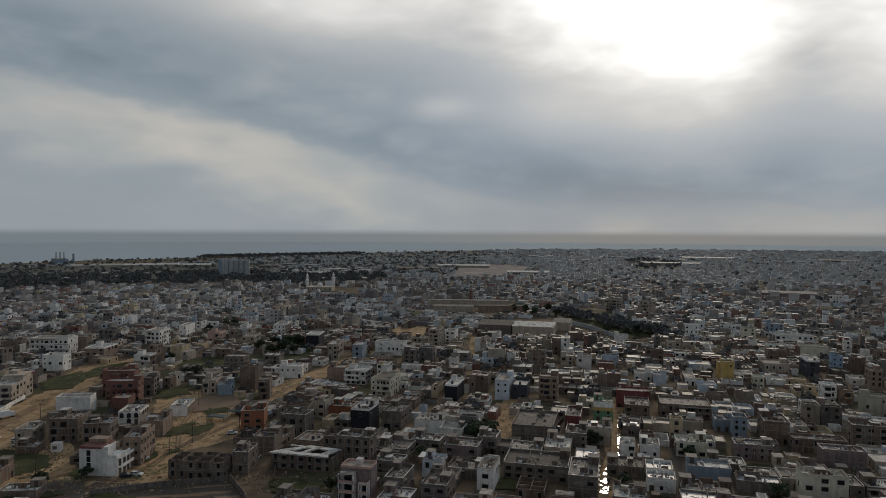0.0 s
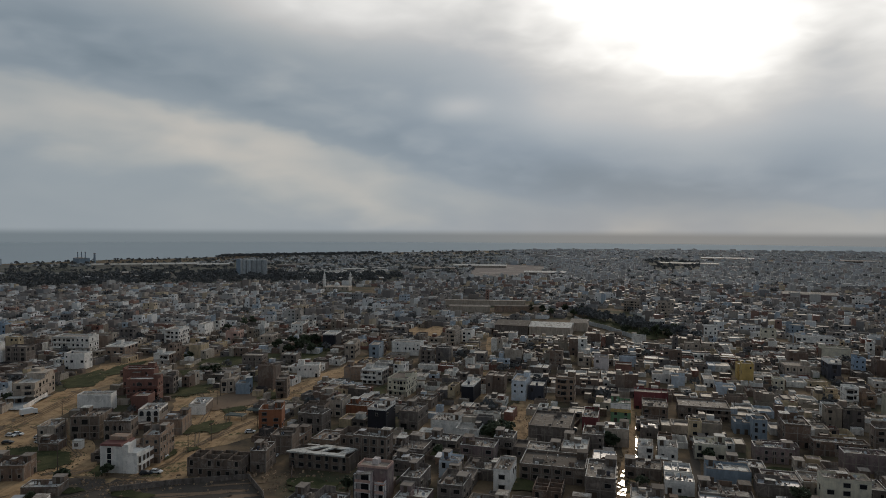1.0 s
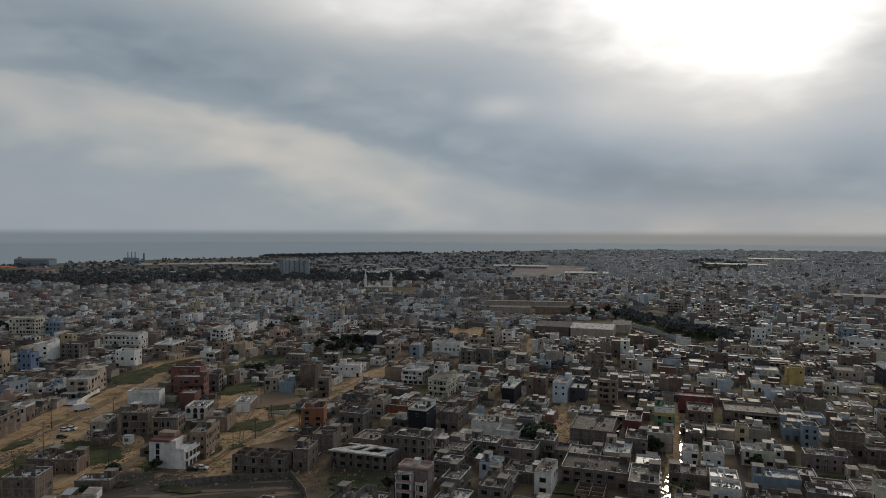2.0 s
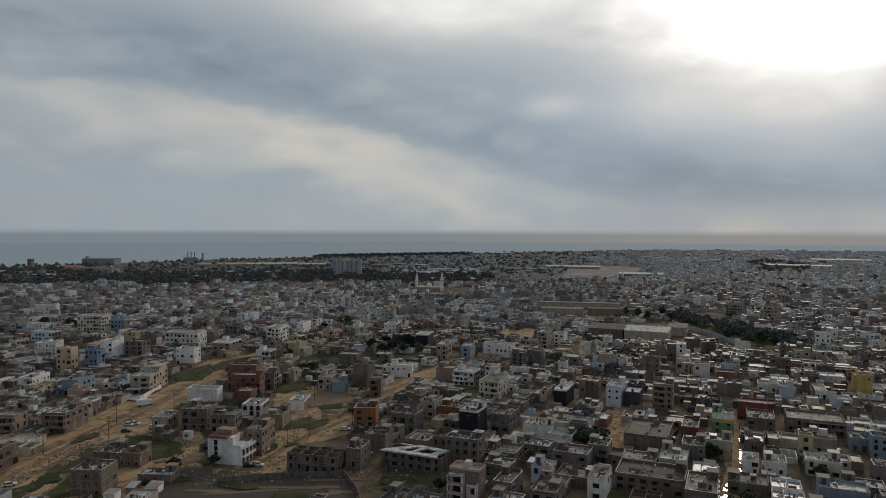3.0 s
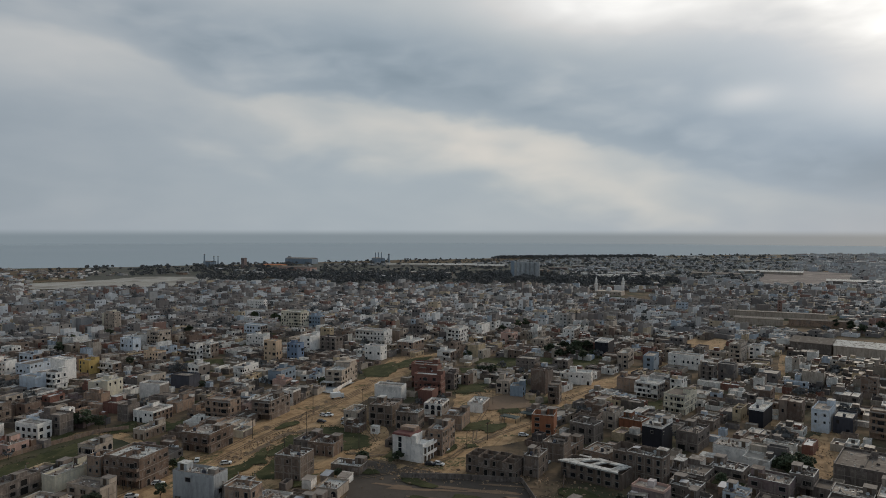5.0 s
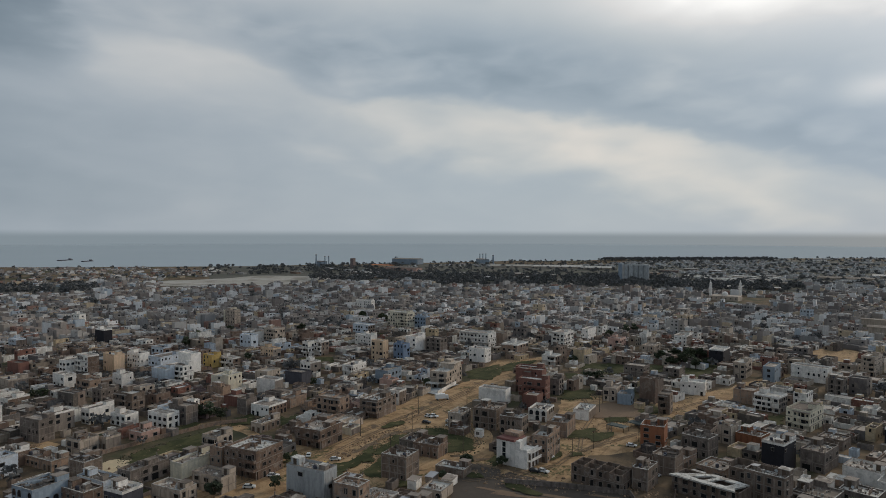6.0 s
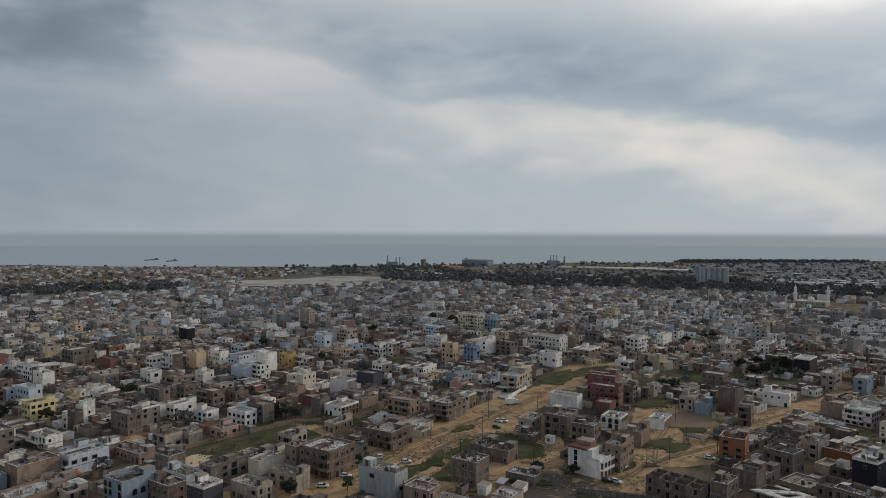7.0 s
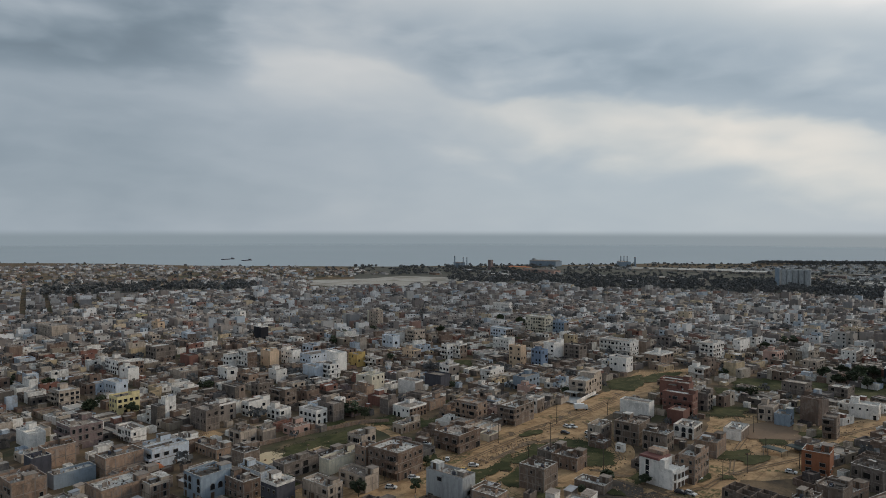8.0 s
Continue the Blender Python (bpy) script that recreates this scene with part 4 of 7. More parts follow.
        if "z" not in opts and "p" not in opts and w > 5.5 and d > 5.5 and r.random() < 0.8:
            rw, rd, rh = min(3.6, w * 0.4), min(4.2, d * 0.45), r.uniform(2.2, 2.7)
            rx, ry = r.choice((-1, 1)) * (hw - rw / 2 - 0.01), r.choice((1, 1, 0.2)) * (hd - rd / 2 - 0.01)
            room = part("stair_room", Shape().box(rx - rw / 2, rx + rw / 2, ry - rd / 2, ry + rd / 2, top + 0.1, top + rh).mesh("stair_room", upper), root)
            part("roof_slab", Shape().box(rx - rw / 2 - .1, rx + rw / 2 + .1, ry - rd / 2 - .1, ry + rd / 2 + .1, top + rh, top + rh + 0.16).mesh("roof_slab", r.choice(["roof", "roof_dark", "slab", "slab", "roof_white"])), room)
            if not afar:
                part("door", window_mesh("door"), room, pose(rx, ry - rd / 2, top + 0.2))
        if r.random() < 0.25 and w > 7:
            part("low_wall", Shape().box(-0.09, 0.09, -hd + t, hd - t, top + 0.1, h - 0.1).mesh("low_wall", upper), root, pose(r.uniform(-0.2, 0.2) * w, 0, 0))
        # odds and ends on the roof: half-built partitions, lean-tos, stacked blocks
        for _ in range(0 if afar else r.choice((1, 2, 2, 3))):
            ll, hh = r.uniform(1.4, 4.2), r.choice((0.5, 0.8, 1.3, 1.9)) * r.uniform(0.8, 1.2)
            px, py = r.uniform(-hw + 2, hw - 2) if hw > 2.2 else 0, r.uniform(-hd + 2, hd - 2) if hd > 2.2 else 0
            part("partition", Shape().box(-ll / 2, ll / 2, -0.1, 0.1, 0, hh).mesh("partition", r.choice((col, "slab", "brown"))), root, pose(px, py, top + 0.1, 0, 0, r.choice((0, 90))))
        if r.random() < 0.5 and not afar:
            lw, ld = r.uniform(1.5, 3.0), r.uniform(1.5, 2.4)
            px, py = r.uniform(-1, 1) * max(0, hw - 2), r.uniform(-1, 1) * max(0, hd - 2)
            hut = part("lean_to", Shape().box(-lw / 2, lw / 2, -ld / 2, ld / 2, 0, r.uniform(0.8, 1.6)).mesh("lean_to", r.choice(("slab", "brown", col))), root, pose(px, py, top + 0.1))
            part("sheet_roof", Shape().box(-lw / 2 - .2, lw / 2 + .2, -ld / 2 - .2, ld / 2 + .2, 1.62, 1.68).mesh("sheet_roof", r.choice(("zinc", "roof_white", "roof_dark"))), hut, pose(0, 0, -0.02, r.uniform(-4, 4), r.uniform(-4, 4), 0))
        if col in ("raw", "grey", "brown", "tan") and not afar and r.random() < 0.4 and w > 6 and d > 6:
            rise, end = r.uniform(1.2, 2.6), r.uniform(0.4, 0.9) * w
            part("half_built_wall", Shape().box(-hw + t, -hw + end, hd - t - 0.4, hd - t - 0.2, 0, rise).box(-hw + t, -hw + t + 0.2, -hd + t + r.uniform(0, d * 0.5), hd - t - 0.4, 0, rise * r.uniform(0.6, 1)).mesh("half_built_wall", col), root, pose(0, 0, top + 0.1))
        heap = Shape()
        for _ in range(r.randrange(16, 44)):
            q, e, z = r.choice((0.25, 0.4, 0.7, 1.1)) * r.uniform(0.7, 1.2), r.choice((0.25, 0.4, 0.6)), r.choice((0.12, 0.2, 0.35, 0.7))
            px, py = r.uniform(-1, 1) * max(0.1, hw - 1.3), r.uniform(-1, 1) * max(0.1, hd - 1.3)
            heap.box(px - q / 2, px + q / 2, py - e / 2, py + e / 2, 0, z, r.randrange(6), 0.04)
        if not afar:
            tagged(part("debris", heap.mesh("debris", "slab", "brown", "roof_white", "roof_dark", "zinc", "white"), root, pose(0, 0, top + 0.1)), kind="stuff")
        if r.random() < 0.3:
            part("satellite_dish", DISH, root, pose(r.uniform(-0.7, 0.7) * hw, r.uniform(-0.7, 0.7) * hd, top + 0.1, 0, 0, r.uniform(-40, 40)))
        if r.random() < 0.18:
            part("water_tank", TANK, root, pose(r.uniform(-.3, .3) * w, -0.2 * d, top + 0.12))
        if col in ("raw", "grey", "brown") and r.random() < 0.7 and not afar:
            for sx, sy in itertools.product((-1, 0, 1) if w > 9 else (-1, 1), (-1, 1)):
                part("column", COLUMN, root, pose(sx * (hw - 0.13), sy * (hd - 0.13), h + 0.1))
    # floor slabs read as thin bands on the faces
    if col in ("raw", "grey", "brown", "tan", "pale", "mauve") or "b" in opts:
        for i in range(1, n):
            s = Shape().box(-hw - 0.07, hw + 0.07, -hd - 0.07, hd + 0.07, -0.12, 0.12)
            part("floor_slab", s.mesh("floor_slab", "slab"), root, pose(0, 0, fl * i))
    east = math.degrees(math.atan2(x, y)) < th
    kinds = r.choice((("tall", 2.9), ("wide", 3.6), ("small", 2.6)))
    if "r" in opts or (col in ("white", "cream", "yellow", "pale", "paleblue", "peach", "pink") and r.random() < 0.25):
        kinds = ("arch", 2.6)
    bare = col in ("raw", "grey", "brown") and r.random() < 0.7
    side = (hw, 90) if east else (-hw, -90)
    if "n" not in opts or n > 2:
        few = 0.3 if "n" in opts else 0.75
        for i in range(n):
            for length, face in ((w, "s"), (d, "side")):
                if face == "side" and "b" not in opts and r.random() < 0.3:
                    continue
                k = max(1, int(length / kinds[1]))
                for j in range(k):
                    if r.random() > few:
                        continue
                    q = -length / 2 + length * (j + 0.5) / k
                    kind = ("shutter" if r.random() < 0.3 and length > 8 else "door") if i == 0 and r.random() < 0.4 else kinds[0]
                    if i and kinds[0] != "arch" and r.random() < 0.3:
                        kind = r.choice(("small", "tall", "wide", "broad" if length / k > 2.9 else "tall"))
                    z = fl * i + (0.02 if kind in ("door", "shutter") else min(0.5, fl * 0.2) if kind in ("broad", "arch") else min(1.0, fl * 0.34))
                    if kind == "shutter":
                        kind = "door" if length / k < 3.2 else kind
                    inset = 0.9 if (ground and i == 0 and face == "s") else 0.0
                    mm = pose(q, -hd + inset, z) if face == "s" else pose(side[0], q, z, 0, 0, side[1])
                    if face == "side" and ground and i == 0 and q < -hd + 1.8:
                        continue
                    if afar:
                        # too far to pick out: panes set into the wall itself
                        ww, wh = {"broad": (1.2, 2.0), "door": (0.65, 2.2), "small": (0.45, 1.1), "tall": (0.55, 1.6)}.get(kind, (0.85, 1.5))
                        if face == "s":
                            body.box(q - ww, q + ww, -hd + inset - 0.02, -hd + inset + 0.06, z, z + wh, len(paints))
                        else:
                            body.box(side[0] - 0.05, side[0] + 0.05, q - ww, q + ww, z, z + wh, len(paints))
                        continue
                    part("door" if kind in ("door", "shutter") else "window", window_mesh(kind, bare), root, mm)
    if col in ("raw", "grey", "brown", "tan", "mauve", "pale") and "o" not in opts and not ground:
        posts = len(paints) + 1
        for length, face in ((w, "s"), (d, "side")):
            k = max(2, int(length / 3.3) + 1)
            for j in range(k):
                q = -length / 2 + 0.16 + (length - 0.32) * j / (k - 1)
                if face == "s":
                    body.box(q - 0.16, q + 0.16, -hd - 0.045, -hd + 0.1, 0, top - 0.05, posts)
                else:
                    body.box(side[0] - 0.045, side[0] + 0.045, q - 0.16, q + 0.16, 0, top - 0.05, posts)
    part("wall", body.mesh("wall", *paints, "opening_shade" if bare else "glass", "slab"), root)
    if "b" in opts:
        bw = w * r.uniform(0.45, 0.85)
        bx = r.choice((-1, 1)) * (hw - bw / 2)
        covered = r.random() < 0.6
        rail = r.random() < 0.5
        for i in range(1, n):
            s = Shape().box(-bw / 2, bw / 2, -1.3, 0, -0.08, 0.1).box(-bw / 2, bw / 2, -1.3, -1.18, 0.1, 0.95)
            s.box(-bw / 2, -bw / 2 + .12, -1.18, 0, 0.1, 0.95).box(bw / 2 - .12, bw / 2, -1.18, 0, 0.1, 0.95)
            balcony = part("balcony", s.mesh("balcony", upper), root, pose(bx, -hd - 0.08, fl * i + 0.02))
            part("window", window_mesh("broad", bare), root, pose(bx + r.uniform(-0.2, 0.2) * bw, -hd - 0.03, fl * i + 0.15))
            if covered:
                for q in np.linspace(-bw / 2 + 0.12, bw / 2 - 0.12, max(2, int(bw / 3.2) + 1)):
                    part("post", Shape().box(-0.11, 0.11, -1.29, -1.07, 0.95, fl - 0.12).mesh("post", upper), balcony, pose(float(q), 0, 0))
            elif rail:
                part("rail", Shape().box(-bw / 2, bw / 2, -1.26, -1.2, 1.15, 1.22).mesh("rail", "frame"), balcony)
        if covered:
            part("canopy", Shape().box(-bw / 2 - 0.1, bw / 2 + 0.1, -1.45, -0.03, -0.1, 0.1).mesh("canopy", "slab"), root, pose(bx, -hd, top))
    return root


NEAR_LIMIT = 280.0
house(-361.1, 133.7, 8.7, 11.6, 9.1, -5, "yellow", "r")
house(-283.2, 198.9, 6.0, 9.7, 7.6, -5, "paleblue", "n")
house(-344.5, 202.9, 7.0, 9.7, 7.0, -5, "grey", "")
house(-271.2, 160.4, 8.8, 7.0, 5.0, -5, "pale", "")
house(-268.2, 175.6, 7.9, 9.3, 3.9, -5, "pink", "")
house(-279.1, 236.2, 12.3, 8.9, 5.1, -5, "red", "n")
house(-263.4, 227.7, 6.0, 7.2, 7.7, -5, "grey", "n")
house(-254.8, 251.0, 6.0, 12.9, 5.0, -5, "tan", "n")
house(-235.0, 213.9, 6.0, 12.4, 4.2, -5, "pale", "")
house(-208.6, 168.7, 6.0, 7.0, 9.4, -5, "tan", "")
house(-223.5, 146.1, 6.7, 16.4, 5.9, -5, "grey", "")
house(-195.4, 154.3, 13.8, 7.0, 6.0, -5, "pale", "")
house(-218.2, 120.4, 12.4, 7.0, 6.8, -5, "brown", "")
house(-228.8, 132.5, 14.1, 7.0, 4.6, -5, "paleblue", "")
house(-278.5, 117.0, 7.6, 10.5, 6.8, -5, "paleblue", "b")
house(-279.6, 128.0, 9.7, 7.0, 6.4, -5, "white", "n")
house(-269.3, 65.4, 13.4, 11.2, 8.2, -5, "tan", "")
house(-293.6, 76.6, 7.5, 7.0, 7.0, -5, "dark", "n")
house(-269.6, 134.2, 20.8, 7.0, 3.9, -5, "tan", "")
house(-237.7, 98.1, 7.1, 7.0, 6.2, -5, "pale", "")
house(-162.3, 167.9, 15.9, 7.0, 10.8, -5, "concrete", "n")
house(-163.0, 228.2, 7.6, 10.5, 4.7, -6, "grey", "nl")
house(-153.3, 226.0, 11.2, 8.6, 5.2, -6, "brown", "")
house(-113.0, 248.7, 6.0, 15.3, 10.4, -5, "tan", "")
house(-158.0, 256.0, 7.3, 7.0, 3.0, -5, "brown", "n")
tiered = house(-215.8, 335.2, 10.0, 24.0, 9.5, -11, "pale", "bl")
part("upper_tier", Shape().box(-4.2, 4.6, 1.5, 11.5, 8.6, 11.4).box(-4.4, 4.8, 1.3, 11.7, 11.4, 11.65).mesh("upper_tier", "pale", "roof_white"), tiered)
part("top_room", Shape().box(-3.6, 0.5, 6.0, 11.0, 11.65, 13.0).mesh("top_room", "pale"), tiered)
part("awning", Shape().box(-6.2, 1.6, -17.0, -12.1, 3.2, 3.35).mesh("awning", "roof_white"), tiered, None, "pale sheet awning over the forecourt")
for ax, ay in ((-6.0, -16.8), (-2.3, -16.8), (1.4, -16.8)):
    part("awning_post", Shape().box(ax - 0.1, ax + 0.1, ay - 0.1, ay + 0.1, 0, 3.2).mesh("awning_post", "concrete"), tiered)
forecourt = thing("compound_wall", pose(-204.6, 309.0, 0), "low white wall along the forecourt of a house", "wall")
for i in range(9):
    part("panel", Shape().box(0.04, 2.96, -0.12, 0.12, 0, 2.3).mesh("panel", "white"), forecourt, pose(-0.55 * i, 2.95 * i, 0, 0, 0, 100.6))
sheet("forecourt", [(-205.4, 308), (-210.2, 335), (-207.6, 336), (-208.6, 323), (-217.5, 320), (-217, 309)], 0.09, "concrete", "bare grey concrete forecourt of a house", "paving")
kiosk = thing("kiosk", heading(-148.2, 256.6, 0, -6), "small white roadside kiosk of sheet metal", "kiosk")
part("body", Shape().box(-1.7, 1.7, -1.3, 1.3, 0, 3.2).mesh("body", "white"), kiosk)
part("roof", Shape().box(-1.85, 1.85, -1.5, 1.45, 3.2, 3.34).mesh("roof", "roof_white"), kiosk)
part("shutter", Shape().box(-1.1, 0.5, -1.36, -1.3, 1.1, 2.4).mesh("shutter", "grey"), kiosk)
house(-158.4, 333.0, 15.6, 7.0, 10.8, -5, "red", "b")
house(-168.6, 350.7, 15.6, 7.0, 12.0, -5, "red", "n")
house(-152.5, 348.9, 6.0, 7.2, 8.8, -5, "grey", "")
house(-149.2, 312.5, 7.3, 9.0, 7.8, -5, "red", "n")
house(-212.3, 283.1, 6.0, 7.0, 7.5, -5, "white", "")
house(-237.9, 308.9, 8.5, 7.0, 5.4, -5, "pink", "n")
house(-84.5, 233.4, 19.2, 10.0, 6.8, 4, "raw", "o")
house(-32.8, 249.1, 13.2, 7.0, 9.7, 14, "raw", "")
TAKEN.append((-27.7, 212.7, 6.6, 9.9, 8.7, 14))
occupy(-27.7, 212.7, 9.9, 8.7, 14)
house(-62.4, 284.5, 11.1, 8.7, 8.3, 14, "grey", "")
house(-57.2, 308.8, 7.5, 7.0, 7.7, 14, "pale", "")
house(38.0, 284.3, 16.6, 24.0, 6.3, 14, "grey", "nd")
green_house = house(71.4, 305.3, 8.6, 9.0, 9.1, 14, "green", "")
part("painted_band", Shape().box(-4.36, 4.36, -4.59, -4.51, 4.9, 6.4).mesh("painted_band", "ochre"), green_house, None, "yellow painted band")
part("painted_band", Shape().box(-4.36, 4.36, -4.59, -4.51, 6.45, 8.9).mesh("painted_band", "white"), green_house, None, "white painted band")
house(62.0, 272.1, 9.6, 9.0, 7.2, 14, "pale", "n")
house(52.5, 269.6, 8.3, 11.9, 6.0, 14, "grey", "")
house(32.4, 235.8, 22.0, 15.5, 5.7, 14, "raw", "")
house(46.0, 222.6, 9.3, 17.9, 7.2, 14, "grey", "")
house(71.3, 222.7, 9.1, 7.8, 4.7, 14, "white", "z")
house(120.4, 215.6, 13.5, 7.0, 8.5, 14, "cream", "np")
house(143.9, 245.1, 14.5, 7.0, 6.8, 14, "mauve", "n")
house(102.6, 221.3, 13.5, 7.0, 4.1, 14, "grey", "zn")
house(115.8, 254.4, 13.6, 7.0, 5.8, 14, "mauve", "")
house(144.2, 262.0, 19.1, 7.0, 5.5, 14, "brown", "")
house(198.0, 313.7, 9.7, 7.0, 9.9, 14, "olive", "n")
house(190.3, 337.4, 6.3, 7.0, 9.8, 14, "white", "b")
house(198.0, 336.5, 6.0, 7.0, 7.3, 14, "tan", "b")
house(158.1, 380.6, 6.0, 8.3, 12.6, 14, "ochre", "n")
house(94.4, 338.5, 14.8, 9.0, 6.2, 14, "maroon", "n")
house(172.3, 276.1, 12.2, 7.0, 6.2, 14, "brown", "")
house(-18.6, 236.3, 9.3, 7.9, 5.3, 14, "grey", "")
house(-2.1, 214.2, 8.2, 11.5, 6.2, 14, "grey", "")
house(-22.0, 432.8, 7.5, 7.0, 9.0, 14, "grey", "")
house(241.0, 540.8, 10.3, 9.0, 9.0, 14, "cream", "")
house(264.8, 516.8, 26.5, 7.0, 6.9, 14, "white", "")
house(450.9, 787.8, 12.9, 7.0, 11.8, 14, "white", "")
house(59.2, 426.9, 8.0, 9.0, 10.6, 14, "brown", "")
house(77.6, 430.9, 8.0, 9.0, 6.4, 14, "pale", "")
house(-17.9, 326.8, 9.9, 9.7, 4.3, 14, "raw", "")
house(45.8, 400.4, 11.5, 14.2, 5.9, 14, "grey", "")
house(-413.6, 754.0, 7.8, 13.5, 9.6, -5, "white", "")
house(-349.4, 421.2, 6.0, 16.4, 6.7, -5, "white", "")
house(-423.1, 229.4, 6.3, 15.2, 10.2, -5, "white", "")
house(-395.3, 277.7, 11.5, 24.8, 8.5, -5, "paleblue", "")
house(-319.3, 436.9, 6.9, 22.6, 6.1, -5, "pale", "")
house(-525.7, 436.1, 6.0, 14.5, 14.0, -5, "cream", "")
house(-463.3, 167.6, 18.7, 8.5, 9.1, -5, "white", "")
house(-491.0, 207.2, 14.4, 15.0, 10.0, -5, "grey", "")
house(-665.3, 184.6, 33.7, 12.9, 10.7, -5, "pale", "")
house(-138.3, 298.8, 9.1, 11.6, 5.6, -6, "white", "")
house(-121.7, 312.0, 7.7, 12.9, 5.0, -6, "white", "n")
house(-120.6, 281.3, 9.1, 13.1, 6.5, -6, "tan", "n")
house(-138.7, 271.0, 10.5, 7.9, 7.8, -6, "raw", "r")
house(-152.5, 273.8, 11.2, 12.6, 9.3, -6, "raw", "")
house(-171.6, 313.1, 15.1, 7.0, 7.9, -6, "white", "np")
house(-164.4, 266.6, 6.8, 10.4, 7.0, -6, "pale", "")
house(-162.8, 343.8, 13.9, 7.0, 9.1, -6, "red", "b")
house(-180.4, 374.0, 15.6, 8.5, 8.0, -6, "red", "n")
house(-154.1, 320.7, 5.5, 12.0, 5.5, -6, "red", "n")
house(-156.1, 357.2, 5.5, 11.4, 7.5, -6, "grey", "")
house(-113.2, 348.4, 6.9, 9.0, 5.9, -6, "bluegrey", "")
house(-122.2, 353.0, 7.2, 11.5, 7.2, -6, "pale", "")
house(-91.1, 341.6, 5.5, 9.0, 10.1, -6, "raw", "b")
house(-89.1, 391.2, 12.7, 9.0, 7.0, -6, "white", "")
house(-81.9, 289.1, 9.6, 9.0, 8.6, -6, "orange", "")
house(-267.1, 460.9, 25.8, 11.8, 11.3, 2, "white", "b")
house(-234.1, 406.2, 12.8, 8.3, 9.7, 2, "white", "n")
house(-226.4, 444.2, 12.8, 17.0, 8.5, 2, "tan", "w")
house(-208.3, 489.5, 10.0, 17.0, 12.9, 2, "white", "b")
house(-205.6, 537.7, 5.5, 17.0, 9.9, 2, "white", "")
house(-132.9, 550.2, 9.6, 17.0, 9.1, 2, "white", "")
house(-174.5, 515.2, 9.7, 12.6, 7.6, 2, "pink", "")
house(-129.9, 420.9, 12.7, 10.8, 7.0, 2, "grey", "")
house(-110.1, 432.6, 10.0, 12.1, 5.7, 2, "grey", "l")
house(-187.9, 422.4, 10.1, 9.0, 7.1, 2, "white", "b")
house(-145.0, 504.9, 8.8, 16.6, 6.4, 2, "pale", "")
house(-197.0, 173.5, 15.2, 14.2, 10.5, -6, "brown", "b")
house(-215.6, 161.4, 5.8, 17.0, 5.8, -6, "cream", "n")
house(-201.0, 212.3, 13.3, 15.3, 7.8, -6, "brown", "b")
house(-208.5, 261.9, 10.3, 17.0, 8.9, -6, "raw", "lb")
house(-225.6, 248.2, 13.7, 8.1, 9.6, -6, "tan", "b")
house(-198.6, 230.1, 5.5, 7.0, 3.2, -6, "cream", "n")
house(-253.6, 233.0, 11.3, 13.0, 5.6, -6, "white", "")
house(-277.9, 325.6, 7.7, 15.1, 7.3, -6, "white", "b")
house(-304.5, 314.5, 8.9, 9.1, 7.6, 2, "white", "")
house(-285.6, 263.2, 13.0, 7.0, 8.3, -6, "white", "n")
house(-289.8, 289.0, 12.2, 9.2, 7.4, -6, "dark", "n")
house(-364.7, 269.9, 13.0, 7.0, 13.6, 2, "white", "n")
house(-354.3, 256.5, 13.0, 7.0, 9.6, 2, "white", "b")
house(-371.7, 292.3, 9.8, 7.0, 8.5, 2, "ochre", "n")
house(-361.8, 298.5, 13.9, 6.2, 6.9, 2, "white", "b")
house(-357.8, 330.5, 13.0, 7.0, 8.8, 2, "peach", "")
house(-277.4, 191.3, 12.4, 7.0, 7.0, -6, "white", "r")
house(-275.1, 200.0, 11.5, 7.0, 8.8, -6, "grey", "n")
house(-288.4, 406.3, 9.1, 12.0, 13.3, 2, "white", "n")
house(-282.5, 381.2, 8.9, 7.0, 11.6, 2, "slate", "")
house(-275.3, 414.1, 13.2, 8.9, 12.0, 2, "grey", "")
house(-340.8, 413.3, 16.5, 7.3, 8.7, 2, "white", "")
house(-375.3, 505.9, 22.9, 10.7, 15.3, 2, "cream", "b")
house(-358.4, 515.8, 12.6, 7.0, 11.2, 2, "blue", "")
house(-509.7, 424.5, 13.0, 7.0, 16.0, 2, "pale", "")
house(-409.7, 356.4, 13.0, 7.0, 10.2, 2, "paleblue", "")
house(-408.7, 381.5, 13.0, 10.4, 12.4, 2, "pale", "b")
house(-377.6, 454.9, 17.6, 8.8, 9.6, 2, "paleblue", "")
house(-148.9, 199.9, 10.3, 9.7, 8.8, -6, "raw", "np")
house(-229.6, 183.0, 8.5, 8.5, 6.7, -6, "pale", "b")
house(-196.0, 138.9, 13.0, 7.0, 6.3, -6, "pale", "")
house(-248.5, 322.3, 8.5, 16.0, 7.9, -6, "bluegrey", "")
house(-312.8, 162.4, 7.2, 10.5, 8.5, -6, "white", "b")
house(-304.5, 149.2, 13.0, 7.0, 9.9, -6, "grey", "n")
house(-310.5, 179.5, 5.6, 13.0, 7.4, -6, "white", "")
house(-295.4, 183.3, 10.2, 7.0, 5.5, -6, "white", "r")
house(-310.5, 117.7, 13.7, 7.0, 6.2, -6, "white", "b")
house(-334.7, 84.7, 13.0, 7.0, 6.5, -6, "white", "n")
house(-318.7, 99.3, 13.8, 13.3, 10.2, -6, "mauve", "b")
house(-298.5, 84.8, 6.4, 11.5, 8.1, -6, "tan", "n")
house(-273.0, 82.4, 5.5, 14.8, 5.3, -6, "bluegrey", "n")
house(-271.9, 98.8, 8.6, 14.7, 8.0, -6, "tan", "n")
house(-270.0, 115.9, 7.8, 15.5, 7.7, -6, "paleblue", "b")
